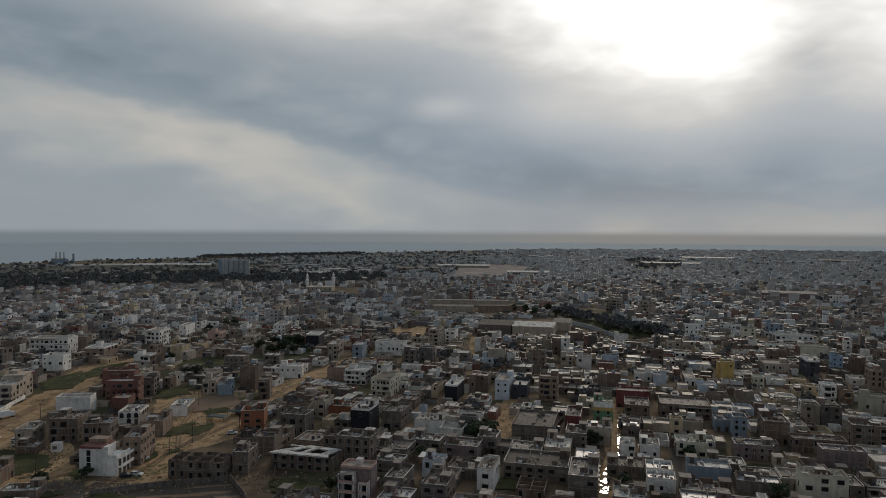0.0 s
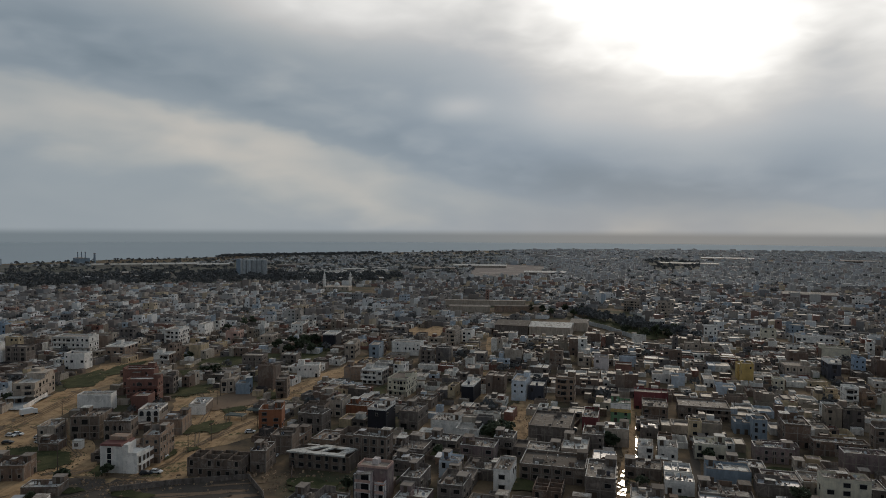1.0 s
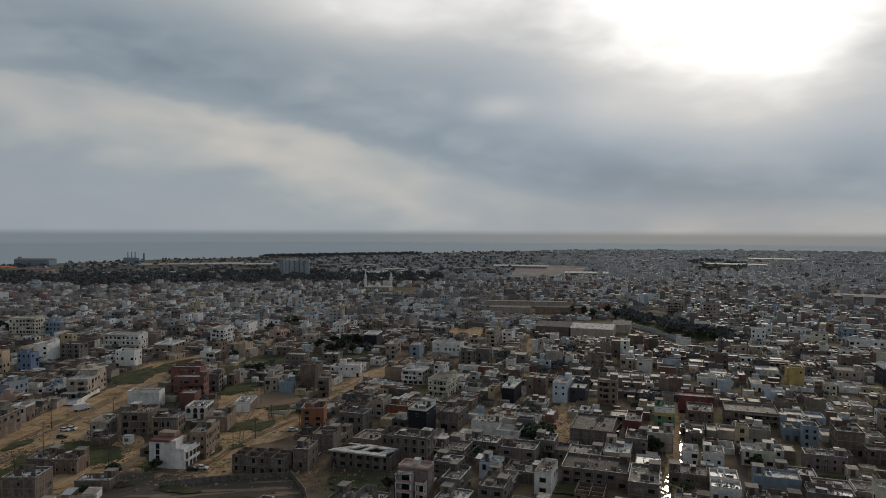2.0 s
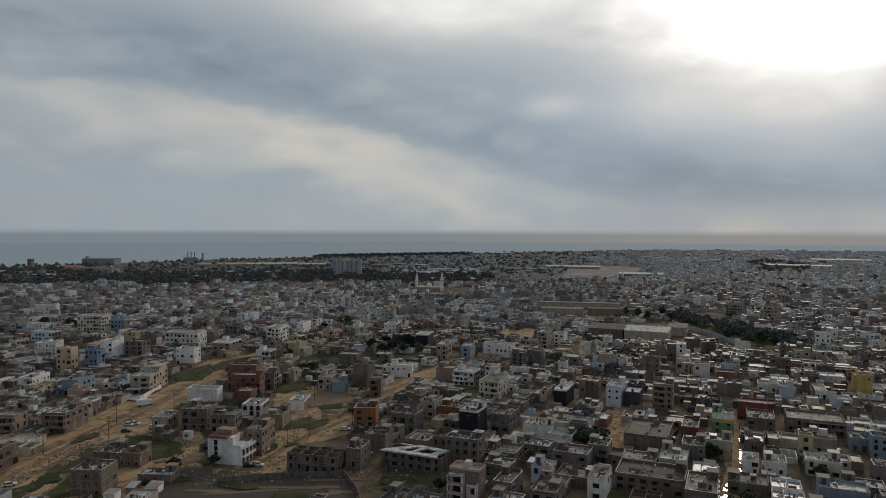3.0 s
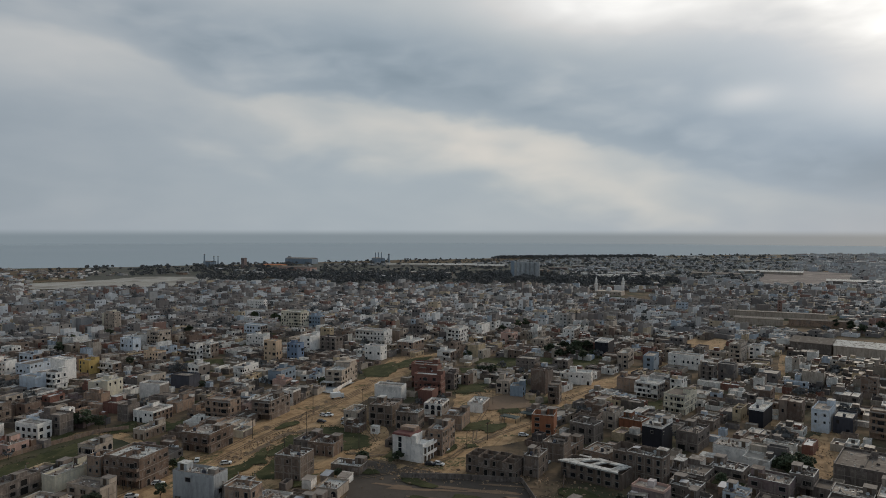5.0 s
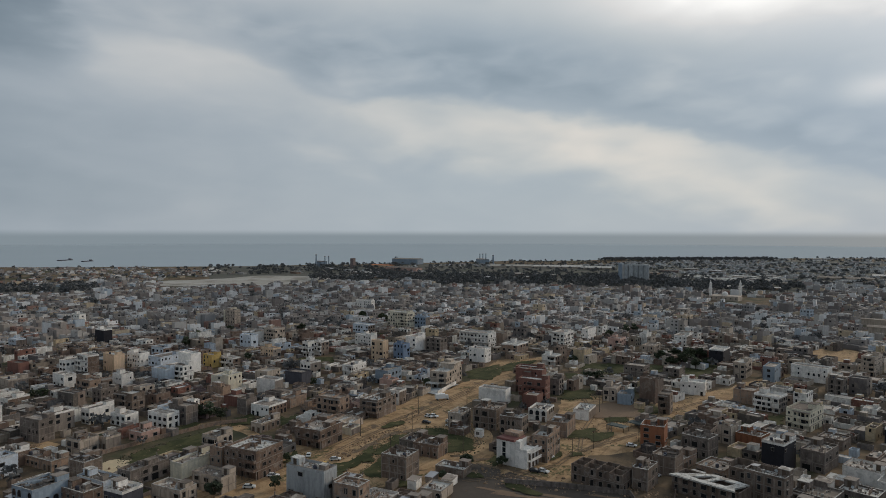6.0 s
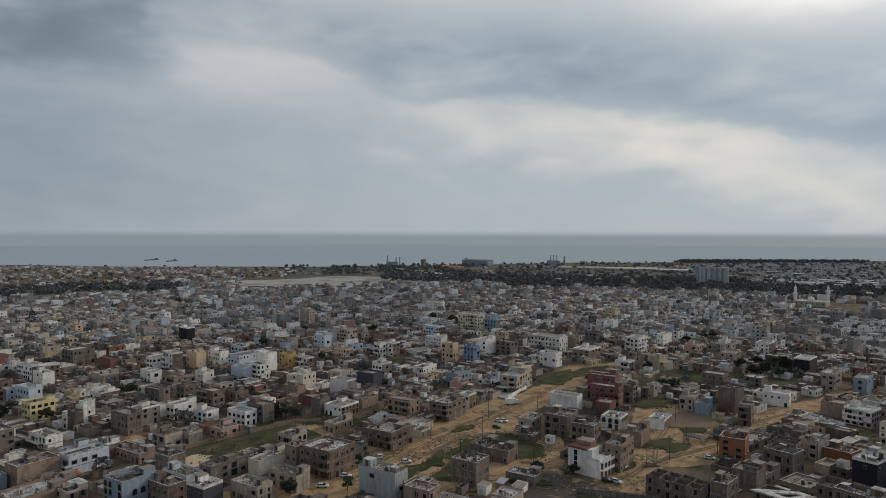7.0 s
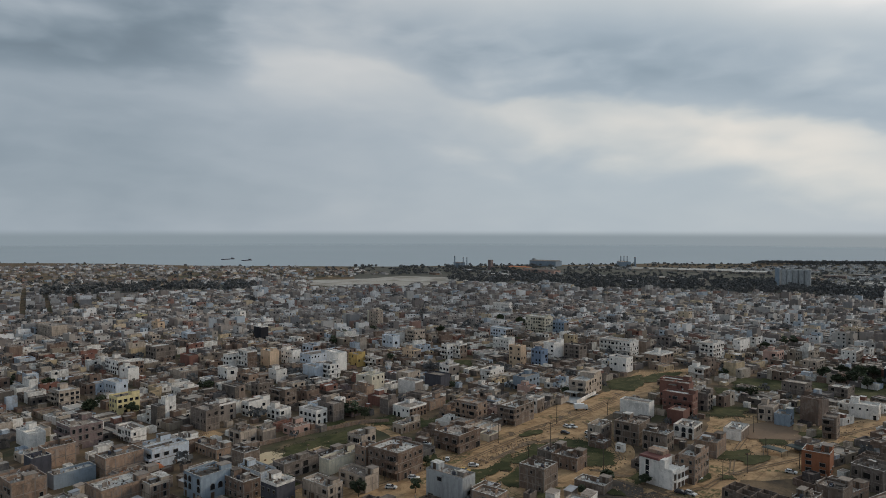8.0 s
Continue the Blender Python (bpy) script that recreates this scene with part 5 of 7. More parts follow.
house(-227.7, 112.6, 10.6, 12.2, 8.8, -6, "bluegrey", "r")
house(-245.2, 88.4, 12.3, 16.5, 6.6, -6, "tan", "n")
house(-204.0, 126.2, 8.6, 7.8, 8.0, -6, "dark", "w")
house(-377.1, 172.9, 10.1, 11.2, 4.4, -6, "white", "")
house(-399.1, 117.0, 11.9, 10.5, 8.6, -6, "pale", "b")
house(-402.0, 144.0, 14.6, 7.0, 8.2, -6, "paleblue", "")
house(-412.4, 232.1, 13.0, 7.0, 13.4, 2, "white", "b")
house(-415.0, 250.5, 13.0, 7.0, 10.8, 2, "peach", "n")
house(-395.3, 208.7, 13.0, 7.0, 7.7, 2, "white", "")
house(-412.3, 189.0, 13.0, 10.6, 6.9, 2, "pale", "n")
house(-453.4, 173.0, 7.3, 11.6, 9.1, 2, "white", "")
house(-521.9, 306.5, 13.0, 7.0, 11.5, 2, "black", "wn")
house(-706.7, 199.6, 13.0, 7.0, 9.4, 2, "white", "")
house(-560.0, 259.8, 13.0, 7.0, 6.6, 2, "paleblue", "")
house(-312.4, 196.9, 11.7, 7.4, 10.3, -6, "raw", "b")
house(-244.7, 136.8, 8.2, 7.3, 6.4, -6, "raw", "n")
house(-272.4, 151.0, 8.3, 8.7, 6.1, -6, "pale", "")
house(-31.0, 352.4, 10.4, 17.0, 9.5, 14, "cream", "b")
house(-48.3, 375.8, 12.1, 10.8, 8.4, 14, "white", "b")
house(-61.3, 386.7, 10.3, 10.7, 7.4, 4, "tan", "n")
house(-33.9, 285.2, 8.1, 11.8, 11.1, 14, "black", "wn")
house(-46.8, 310.5, 10.4, 9.2, 5.2, 14, "orange", "n")
house(-21.0, 294.5, 8.6, 14.7, 7.9, 14, "grey", "")
house(-5.8, 288.5, 12.0, 11.6, 5.4, 14, "white", "n")
house(4.8, 344.4, 6.2, 17.0, 8.3, 14, "black", "wn")
house(-94.4, 490.1, 9.3, 17.0, 10.6, 4, "black", "wn")
house(-73.9, 454.2, 7.0, 17.0, 9.8, 4, "pale", "")
house(-56.6, 445.4, 6.4, 17.0, 10.7, 4, "bluegrey", "")
house(-37.3, 463.9, 20.2, 8.9, 9.2, 14, "white", "")
house(-23.0, 440.6, 8.3, 8.9, 7.6, 14, "pale", "n")
house(-7.0, 505.8, 7.6, 17.0, 12.3, 14, "pale", "b")
house(4.6, 519.8, 7.7, 11.1, 9.3, 14, "white", "")
house(-133.8, 212.4, 11.6, 6.6, 3.2, -6, "raw", "nl")
house(-70.9, 239.1, 5.6, 10.3, 7.6, 4, "raw", "")
house(-68.0, 257.6, 8.5, 9.3, 7.2, 4, "raw", "n")
house(-64.2, 294.8, 9.8, 12.3, 8.7, 4, "raw", "o")
house(-36.4, 256.7, 18.5, 7.0, 7.0, 14, "raw", "")
house(-14.8, 220.3, 6.2, 12.4, 6.3, 14, "grey", "")
house(-3.5, 234.7, 6.9, 7.8, 6.1, 14, "paleblue", "")
house(6.9, 252.4, 12.7, 10.4, 6.1, 14, "mauve", "")
house(14.6, 225.3, 5.5, 12.7, 7.6, 14, "white", "")
house(52.2, 341.2, 9.1, 9.0, 12.5, 14, "tan", "b")
house(30.3, 346.9, 7.0, 17.0, 10.2, 14, "paleblue", "")
house(56.3, 295.4, 6.5, 17.0, 6.4, 14, "maroon", "n")
house(89.8, 329.2, 12.8, 9.0, 8.4, 14, "maroon", "n")
house(69.5, 257.1, 5.5, 9.0, 5.4, 14, "white", "")
house(77.8, 257.2, 7.1, 9.0, 5.0, 14, "white", "")
house(78.0, 283.5, 6.8, 9.0, 4.4, 14, "grey", "z")
house(136.1, 353.8, 9.4, 9.0, 5.9, 14, "paleblue", "n")
house(118.6, 375.4, 7.0, 9.0, 6.4, 14, "paleblue", "n")
house(112.7, 387.1, 9.5, 9.0, 5.1, 14, "white", "")
house(162.3, 397.5, 5.5, 9.0, 9.1, 14, "ochre", "n")
house(165.7, 384.6, 5.5, 9.0, 5.5, 14, "white", "")
house(85.9, 419.7, 8.7, 9.0, 8.3, 14, "pinkwhite", "")
house(97.5, 411.5, 9.5, 9.0, 5.5, 14, "red", "n")
house(120.4, 290.7, 9.5, 9.0, 5.1, 14, "bluegrey", "")
house(93.8, 258.1, 11.2, 9.0, 5.9, 14, "cream", "")
house(90.4, 232.0, 14.0, 9.0, 5.4, 14, "bluegrey", "n")
house(51.3, 244.6, 8.1, 17.0, 3.4, 14, "white", "z")
house(73.6, 232.2, 8.8, 9.0, 4.8, 14, "white", "z")
house(43.5, 258.3, 9.6, 17.0, 4.6, 14, "pale", "")
house(135.5, 523.7, 10.5, 9.0, 5.3, 14, "white", "n")
house(196.9, 544.3, 10.3, 9.0, 10.9, 14, "white", "")
house(163.2, 485.7, 10.0, 9.0, 6.7, 14, "pale", "")
house(38.8, 347.2, 7.7, 13.9, 7.4, 14, "dark", "l")
house(197.0, 406.5, 14.0, 16.0, 7.4, 14, "pale", "")
house(137.0, 381.3, 5.5, 16.0, 4.4, 14, "white", "")
house(170.9, 370.8, 5.5, 6.5, 6.2, 14, "cream", "")
house(216.4, 403.3, 6.9, 16.0, 10.0, 14, "dark", "w")
house(239.1, 415.3, 6.2, 6.5, 9.7, 14, "blue", "")
house(229.2, 362.7, 5.8, 8.4, 12.0, 14, "tan", "")
house(258.1, 527.6, 9.6, 7.9, 6.6, 14, "paleblue", "")
house(275.5, 569.1, 10.3, 16.0, 8.9, 14, "bluegrey", "")
house(252.9, 467.6, 17.5, 9.0, 7.0, 14, "cream", "n")
house(336.8, 568.2, 6.7, 8.7, 9.4, 14, "pale", "")
house(169.5, 594.0, 12.7, 9.0, 8.4, 14, "white", "")
house(199.6, 671.9, 14.9, 9.0, 16.7, 14, "pale", "b")
house(180.3, 727.6, 15.8, 9.0, 12.1, 14, "pale", "b")
house(122.2, 281.5, 5.5, 7.2, 8.7, 14, "bluegrey", "")
house(111.0, 314.8, 22.0, 16.0, 6.2, 14, "raw", "b")
house(121.6, 262.2, 13.2, 6.5, 4.0, 14, "mauve", "n")
house(134.3, 276.8, 9.5, 13.5, 9.1, 14, "brown", "n")
house(168.9, 270.0, 13.3, 6.5, 8.6, 14, "raw", "")
house(88.3, 312.0, 11.0, 16.0, 6.7, 14, "brown", "")
house(-366.9, 226.9, 8.4, 7.5, 8.0, -2, "white", "")
house(-411.7, 265.4, 13.0, 7.4, 9.8, -2, "white", "")
house(-428.0, 293.5, 13.0, 6.5, 8.1, -2, "paleblue", "")
house(-360.3, 248.2, 12.6, 6.5, 8.2, -2, "paleblue", "n")
house(-432.7, 163.0, 13.0, 6.5, 9.0, -2, "white", "n")
house(-372.3, 209.7, 13.0, 6.5, 7.1, -2, "tan", "b")
house(-578.6, 237.1, 13.0, 6.5, 5.3, -2, "pale", "r")
house(-504.2, 213.1, 13.0, 6.5, 7.8, -2, "pale", "b")
house(-454.1, 211.3, 13.0, 6.5, 7.6, -2, "red", "n")
house(-626.0, 261.8, 13.0, 6.5, 9.2, -2, "peach", "")
house(-706.0, 278.3, 13.0, 6.5, 7.5, -2, "yellow", "")
house(-642.8, 352.9, 13.0, 6.5, 10.5, -2, "white", "")
house(-345.6, 354.7, 5.5, 6.5, 11.0, -2, "white", "b")
house(-342.3, 364.4, 7.6, 8.1, 10.2, -2, "white", "b")
house(-491.1, 594.3, 22.0, 6.5, 12.0, -2, "white", "")
house(-295.7, 373.6, 9.8, 6.5, 13.7, -2, "peach", "")

# ---- the rest of the near streets ----
TAKEN += [(-119.0, 235.3, 8.2, 15, 8.7, 4), (-49.6, 241.0, 12.5, 24, 10, 14)]   # the villa and the pierced roof
for taken in TAKEN[-2:]:
    occupy(taken[0], taken[1], *taken[3:])
FILL_COLOURS = ["raw", "raw", "grey", "grey", "brown", "mauve", "tan", "slab", "pale", "grey", "white", "white", "cream", "mauve", "paleblue", "tan"]
SEEDS = [(-200, 250, -7), (-300, 120, -7), (60, 270, 14), (-40, 300, 14), (130, 250, 14), (0, 420, 12), (-180, 450, 6), (-420, 200, -3), (-400, 420, 8), (180, 420, 14),
         (-650, 200, -6), (-640, 520, 16), (-300, 700, 2), (0, 720, 20), (330, 560, 24), (480, 820, 8), (150, 980, 14), (-150, 1050, 0), (-500, 950, 10), (-850, 420, 4),
         (700, 1300, 20), (300, 1500, 6), (-100, 1700, 16), (-1000, 260, 14), (-1400, 400, 0), (900, 900, 12), (1200, 2000, 18), (300, 2200, 2), (1500, 2700, 10), (700, 2900, 24), (1900, 3300, 16), (1150, 3500, 6), (100, 2600, 12), (2300, 2700, 30), (2500, 3500, 12)]


def free(x, y, rad):
    for tx, ty, tr, tw, td, th in TAKEN:
        dx, dy = x - tx, y - ty
        if abs(dx) + abs(dy) > tr * 1.5 + rad * 1.5 + 4:
            continue
        a = radians(th)
        u, v = dx * math.cos(a) - dy * math.sin(a), dx * math.sin(a) + dy * math.cos(a)
        if abs(u) < tw / 2 + rad * 0.9 and abs(v) < td / 2 + rad * 0.9:
            return False
    return all(not inside(x, y, z) for z in ZONES.values())


def plots():
    """Rows of building plots, back to back between lanes, each quarter of the town with a heading of its own."""
    rng = random.Random(21)
    for si, (sx, sy, th) in enumerate(SEEDS):
        a = radians(th)
        span = 330 if math.hypot(sx, sy) < 700 else 560
        big = 1.0 if math.hypot(sx, sy) < 2100 else 1.9
        span *= 1.0 if big == 1.0 else 1.2
        v = -span
        row = 0
        while v < span:
            depth = rng.uniform(9.5, 12.5) * big
            u = -span + rng.uniform(0, 10)
            while u < span:
                width = rng.uniform(8.0, 13.0) * big
                if rng.random() < 0.09:
                    u += rng.uniform(5, 9)
                x = sx + (u + width / 2) * math.cos(a) + (v + depth / 2) * math.sin(a)
                y = sy - (u + width / 2) * math.sin(a) + (v + depth / 2) * math.cos(a)
                near = min(range(len(SEEDS)), key=lambda i: (SEEDS[i][0] - x) ** 2 + (SEEDS[i][1] - y) ** 2)
                az, dist = math.degrees(math.atan2(x, y)), math.hypot(x, y)
                if near == si and -80 < az < 38 and 190 < dist < 4700:
                    yield x, y, width - rng.choice((0.05, 0.1, 0.6, 1.2)), depth - rng.choice((0.05, 0.3, 1.5)), th, dist, az
                u += width
            v += depth + (rng.uniform(5.5, 8.5) if row % 2 else 0.1)
            row += 1


def storeys(rng, dist):
    return rng.choices((1, 2, 3, 4), (44, 40, 15, 1) if dist < 480 else (56, 34, 9, 1))[0]




def wooded(x, y):
    """Strips of wood and works ground beyond the houses, kept clear of them."""
    d, az = math.hypot(x, y), math.degrees(math.atan2(x, y))
    if -34 < az < -15 and 1090 < d < 1700:
        return True
    if -15 <= az < -5 and 1080 < d < 1260:
        return True
    if -52 < az < -34 and 1180 < d < 1900:
        return d < 1330 or (int(x / 60) + int(y / 60)) % 3
    if -75 < az < -60 and 1080 < d < 1230:
        return True
    return False


def past_shore(x, y, margin):
    best = 1e9
    for (x0, y0), (x1, y1) in zip(COAST, COAST[1:]):
        dx, dy = x1 - x0, y1 - y0
        f = max(0, min(1, ((x - x0) * dx + (y - y0) * dy) / (dx * dx + dy * dy)))
        qx, qy = x - x0 - f * dx, y - y0 - f * dy
        dd = math.hypot(qx, qy)
        if dd < best:
            best, side = dd, dx * qy - dy * qx
    return side > 0 or best < margin


def screened(x, y, dist, az):
    """How a house here would stand before one that was placed singly: 2 close in front, 1 not far in front, 0 clear."""
    found = 0
    for tx, ty, tr, tw, td, th in TAKEN:
        gap = math.hypot(tx, ty) - dist
        if 0 < gap < 42 and abs(math.degrees(math.atan2(tx, ty)) - az) < 2.4:
            found = max(found, 2 if gap < 17 else 1)
    return found


town = {"near": Shape(), "mid": Shape(), "far": Shape()}
panes = Shape()


def shell(s, place, x0, x1, y0, y1, h, sink, t=0.3):
    """Walls with a sunk flat roof, in one piece."""
    b = len(s.v)
    for zz, e in ((0, 0), (h, 0), (h, t), (h - sink, t)):
        s.v += [place(x0 + e, y0 + e, zz), place(x1 - e, y0 + e, zz), place(x1 - e, y1 - e, zz), place(x0 + e, y1 - e, zz)]
    for lv in range(3):
        for i in range(4):
            j = (i + 1) % 4
            s.f.append((b + lv * 4 + i, b + lv * 4 + j, b + lv * 4 + 4 + j, b + lv * 4 + 4 + i))
            s.s.append(0)
    s.f.append((b + 12, b + 13, b + 14, b + 15))
    s.s.append(1)


def pane(place, q, level, ww, wh, face, x0, x1, y0, y1, east):
    z0 = level * 3.05 + 1.0
    b = len(panes.v)
    for zz in (z0, z0 + wh):
        for e0, e1 in ((-ww, 0.02), (ww, 0.02), (ww, -0.06), (-ww, -0.06)):
            if face == 0:
                panes.v.append(place(q + e0, y0 + e1, zz))
            elif east:
                panes.v.append(place(x1 - e1, q + e0, zz))
            else:
                panes.v.append(place(x0 + e1, q - e0, zz))
    panes.f += [tuple(b + i for i in f) for f in BOX_FACES]
    panes.s += [0] * 6


rng = random.Random(5)
singles = 0
EMPTY = []
for x, y, w, d, th, dist, az in plots():
    if not free(x, y, min(w, d) / 2):
        continue
    if rng.random() < 0.09:
        EMPTY.append((x, y, dist, w, d, th))
        continue
    n = storeys(rng, dist)
    before = screened(x, y, dist, az) if dist < 620 else 0
    if before == 2 and rng.random() < 0.6:
        continue
    if before:
        n = 1
    h = n * 3.05 + rng.uniform(0.3, 1.0)
    if dist < NEAR_LIMIT:
        keep = len(TAKEN)
        bright = rng.random() < (0.6 if az < -45 else 0.25 if az < 0 else 0.08)
        shade = rng.choice(FILL_COLOURS if bright else FILL_COLOURS[:10])
        house(round(x, 1), round(y, 1), round(w, 1), round(d, 1), round(h, 1), th, shade,
              "z" if 4 < az < 32 and rng.random() < 0.16 else rng.choice(("a", "a", "a", "ba", "ba", "na", "o" if n < 3 and shade in ("raw", "grey", "brown") else "a")), "houses of the town")
        del TAKEN[keep:]
        continue
    if dist > 1250 and rng.random() < 0.35 or wooded(x, y) or past_shore(x, y, 60):
        continue
    if dist > 1260 and az < 3:
        # market gardens and depots: few, low roofs
        if rng.random() < 0.66:
            continue
        n = 1
    single = dist < 480 and singles < 20
    # farther groups carry more haze in their colours; the far west keeps the mid tone
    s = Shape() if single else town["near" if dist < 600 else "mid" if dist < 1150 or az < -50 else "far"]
    c, si = math.cos(radians(th)), math.sin(radians(th))

    def place(px, py, pz, x=x, y=y, c=c, si=si):
        return (x + px * c + py * si, y - px * si + py * c, pz)

    def own(px, py, pz):
        return (px, py, pz)

    lay = own if single else place
    hw, hd = w / 2, d / 2
    occupy(x, y, w, d, th)
    east = az < th
    blocks = []
    kind = rng.random()
    if n > 1 and kind < 0.5:
        f = rng.uniform(0.35, 0.7)
        low = max(1, n - rng.choice((1, 1, 2)))
        if rng.random() < 0.5:
            cut = -hd + d * f
            first, second = (-hw, hw, -hd, cut), (-hw, hw, cut, hd)
        else:
            cut = -hw + w * f
            first, second = (-hw, cut, -hd, hd), (cut, hw, -hd, hd)
        tall = rng.random() < 0.4
        blocks = [(*first, n if tall else low), (*second, low if tall else n)]
    elif kind > 0.88:
        shell(s, lay, -hw, hw, -hd, hd, 2.4, 2.3)
        blocks = [(-hw + 0.35, -hw + w * 0.5, hd - d * 0.5, hd - 0.35, 1)]
    else:
        blocks = [(-hw, hw, -hd, hd, n)]
    split = []
    for x0, x1, y0, y1, m in blocks:
        f, low = rng.uniform(0.3, 0.7), max(1, m - rng.choice((0, 1)))
        if x1 - x0 > 6.5 and rng.random() < 0.55:
            q = x0 + (x1 - x0) * f
            split += [(x0, q - 0.02, y0, y1, m), (q + 0.02, x1, y0 + rng.choice((0, 0, 1.5)), y1, low)]
        elif y1 - y0 > 6.5 and rng.random() < 0.55:
            q = y0 + (y1 - y0) * f
            split += [(x0, x1, y0, q - 0.02, low), (x0 + rng.choice((0, 0, 2.0)), x1, q + 0.02, y1, m)]
        else:
            split.append((x0, x1, y0, y1, m))
    for x0, x1, y0, y1, m in split:
        hh = m * 3.05 + rng.uniform(-0.3, 1.0)
        shell(s, lay, x0, x1, y0, y1, hh, rng.choice((0.3, 0.7, 0.9)))
        if rng.random() < 0.5 and x1 - x0 > 4.5 and y1 - y0 > 4.5:
            rw, rd = rng.uniform(2.2, 3.6), rng.uniform(2.2, 4)
            cx, cy = rng.choice((x0 + rw / 2 + .35, x1 - rw / 2 - .35)), rng.uniform(y0 + rd / 2 + .35, y1 - rd / 2 - .35)
            b = len(s.v)
            for zz in (hh - 0.95, hh + rng.uniform(1.2, 2.0)):
                s.v += [lay(cx - rw / 2, cy - rd / 2, zz), lay(cx + rw / 2, cy - rd / 2, zz), lay(cx + rw / 2, cy + rd / 2, zz), lay(cx - rw / 2, cy + rd / 2, zz)]
            for i in range(4):
                j = (i + 1) % 4
                s.f.append((b + i, b + j, b + 4 + j, b + 4 + i))
                s.s.append(0)
            s.f.append((b + 4, b + 5, b + 6, b + 7))
            s.s.append(1)
        if dist < 800:
            for _ in range(rng.choice((0, 1, 2, 3))):
                bw, bd = rng.choice(((rng.uniform(1, 3), 0.2), (0.2, rng.uniform(1, 3)), (rng.uniform(0.8, 1.8), rng.uniform(0.8, 1.8))))
                if x1 - x0 < bw + 1 or y1 - y0 < bd + 1:
                    continue
                cx, cy = rng.uniform(x0 + bw / 2 + .35, x1 - bw / 2 - .35), rng.uniform(y0 + bd / 2 + .35, y1 - bd / 2 - .35)
                b = len(s.v)
                for zz in (hh - 0.95, hh + rng.uniform(-0.2, 0.9)):
                    s.v += [lay(cx - bw / 2, cy - bd / 2, zz), lay(cx + bw / 2, cy - bd / 2, zz), lay(cx + bw / 2, cy + bd / 2, zz), lay(cx - bw / 2, cy + bd / 2, zz)]
                s.f += [tuple(b + i for i in f) for f in BOX_FACES[1:]]
                s.s += [1] + [0] * 4
        if dist < 900 and rng.random() < 0.65:
            for level in range(m):
                for length, mid, face in ((x1 - x0, (x0 + x1) / 2, 0), (y1 - y0, (y0 + y1) / 2, 1)):
                    count = int(length / 3.0)
                    for j in range(count):
                        if rng.random() > 0.5:
                            pane(place, mid - length / 2 + length * (j + 0.5) / count, level, rng.choice((0.45, 0.6, 0.8)), rng.choice((1.2, 1.5)), face, x0, x1, y0, y1, east)
    if single:
        singles += 1
        col = rng.choice(FILL_COLOURS)
        ob = new("house", s.mesh("house", col, rng.choice(("roof", "roof", "roof_dark", "roof_white"))))
        ob.matrix_basis = heading(x, y, 0, th)
        tagged(ob, WORDS[col] + " " + COUNT[n] + " house with flat roof", "house", "houses of the town")
# small low huts and sheds wherever the plots leave room
rng = random.Random(41)
huts = 0
for _ in range(26000):
    az, dist = rng.uniform(-79, 36), rng.uniform(195, 640)
    x, y = dist * math.sin(radians(az)), dist * math.cos(radians(az))
    w, d, h = rng.uniform(2.4, 6.5), rng.uniform(2.4, 5.0), rng.uniform(1.9, 3.3)
    th = min(SEEDS, key=lambda q: (q[0] - x) ** 2 + (q[1] - y) ** 2)[2]
    c, si = math.cos(radians(th)), math.sin(radians(th))
    spots = [(x + px * c + py * si, y - px * si + py * c) for px, py in itertools.product(np.linspace(-w / 2 - 0.6, w / 2 + 0.6, 5), np.linspace(-d / 2 - 0.6, d / 2 + 0.6, 5))]
    if any((round(qx / 2), round(qy / 2)) in BUILT for qx, qy in spots) or any(inside(qx, qy, z) for z in ZONES.values() for qx, qy in (spots[0], spots[4], spots[12], spots[20], spots[24])):
        continue
    if rng.random() > 0.75 or (dist < NEAR_LIMIT and huts > 230):
        continue
    occupy(x, y, w, d, th)
    if dist < NEAR_LIMIT:
        huts += 1
        s = Shape()
        if rng.random() < 0.3:
            shell(s, lambda px, py, pz: (px, py, pz), -w / 2, w / 2, -d / 2, d / 2, h, h - 0.3, 0.2)
            words = "small roofless block enclosure between the houses"
        else:
            shell(s, lambda px, py, pz: (px, py, pz), -w / 2, w / 2, -d / 2, d / 2, h, 0.2, 0.2)
            b = len(s.v)
            s.box(-w / 2 - 0.2, w / 2 + 0.2, -d / 2 - 0.2, d / 2 + 0.2, h + 0.01, h + 0.1, 1)
            for i in (2, 3, 6, 7):
                px, py, pz = s.v[b + i]
                s.v[b + i] = (px, py, pz + 0.35)
            words = "small low cement hut with a flat slab roof"
        wall = rng.choice(("raw", "grey", "brown", "tan", "pale", "slab", "white"))
        hut = new("hut", s.mesh("hut", wall, rng.choice(("roof", "roof", "roof_dark", "zinc", "roof_white"))))
        hut.matrix_basis = heading(round(x, 1), round(y, 1), 0, th)
        tagged(hut, words, "hut", "huts of the town")
    else:
        shell(town["near"], lambda px, py, pz: (x + px * c + py * si, y - px * si + py * c, pz), -w / 2, w / 2, -d / 2, d / 2, h, rng.choice((0.15, 0.2, h - 0.3)), 0.2)
tagged(new("town_houses", town["near"].mesh("town_houses", "far_wall", "far_roof")), "dense flat-roofed cement houses in white, grey and brown", "houses", kind="stuff")
tagged(new("mid_town_houses", town["mid"].mesh("mid_town_houses", "mid_haze_wall", "far_roof")), "dense low flat-roofed houses, many white or grey", "houses", kind="stuff")
tagged(new("distant_houses", town["far"].mesh("distant_houses", "hazed_wall", "hazed_roof")), "distant low flat-roofed houses of the town", "houses", kind="stuff")
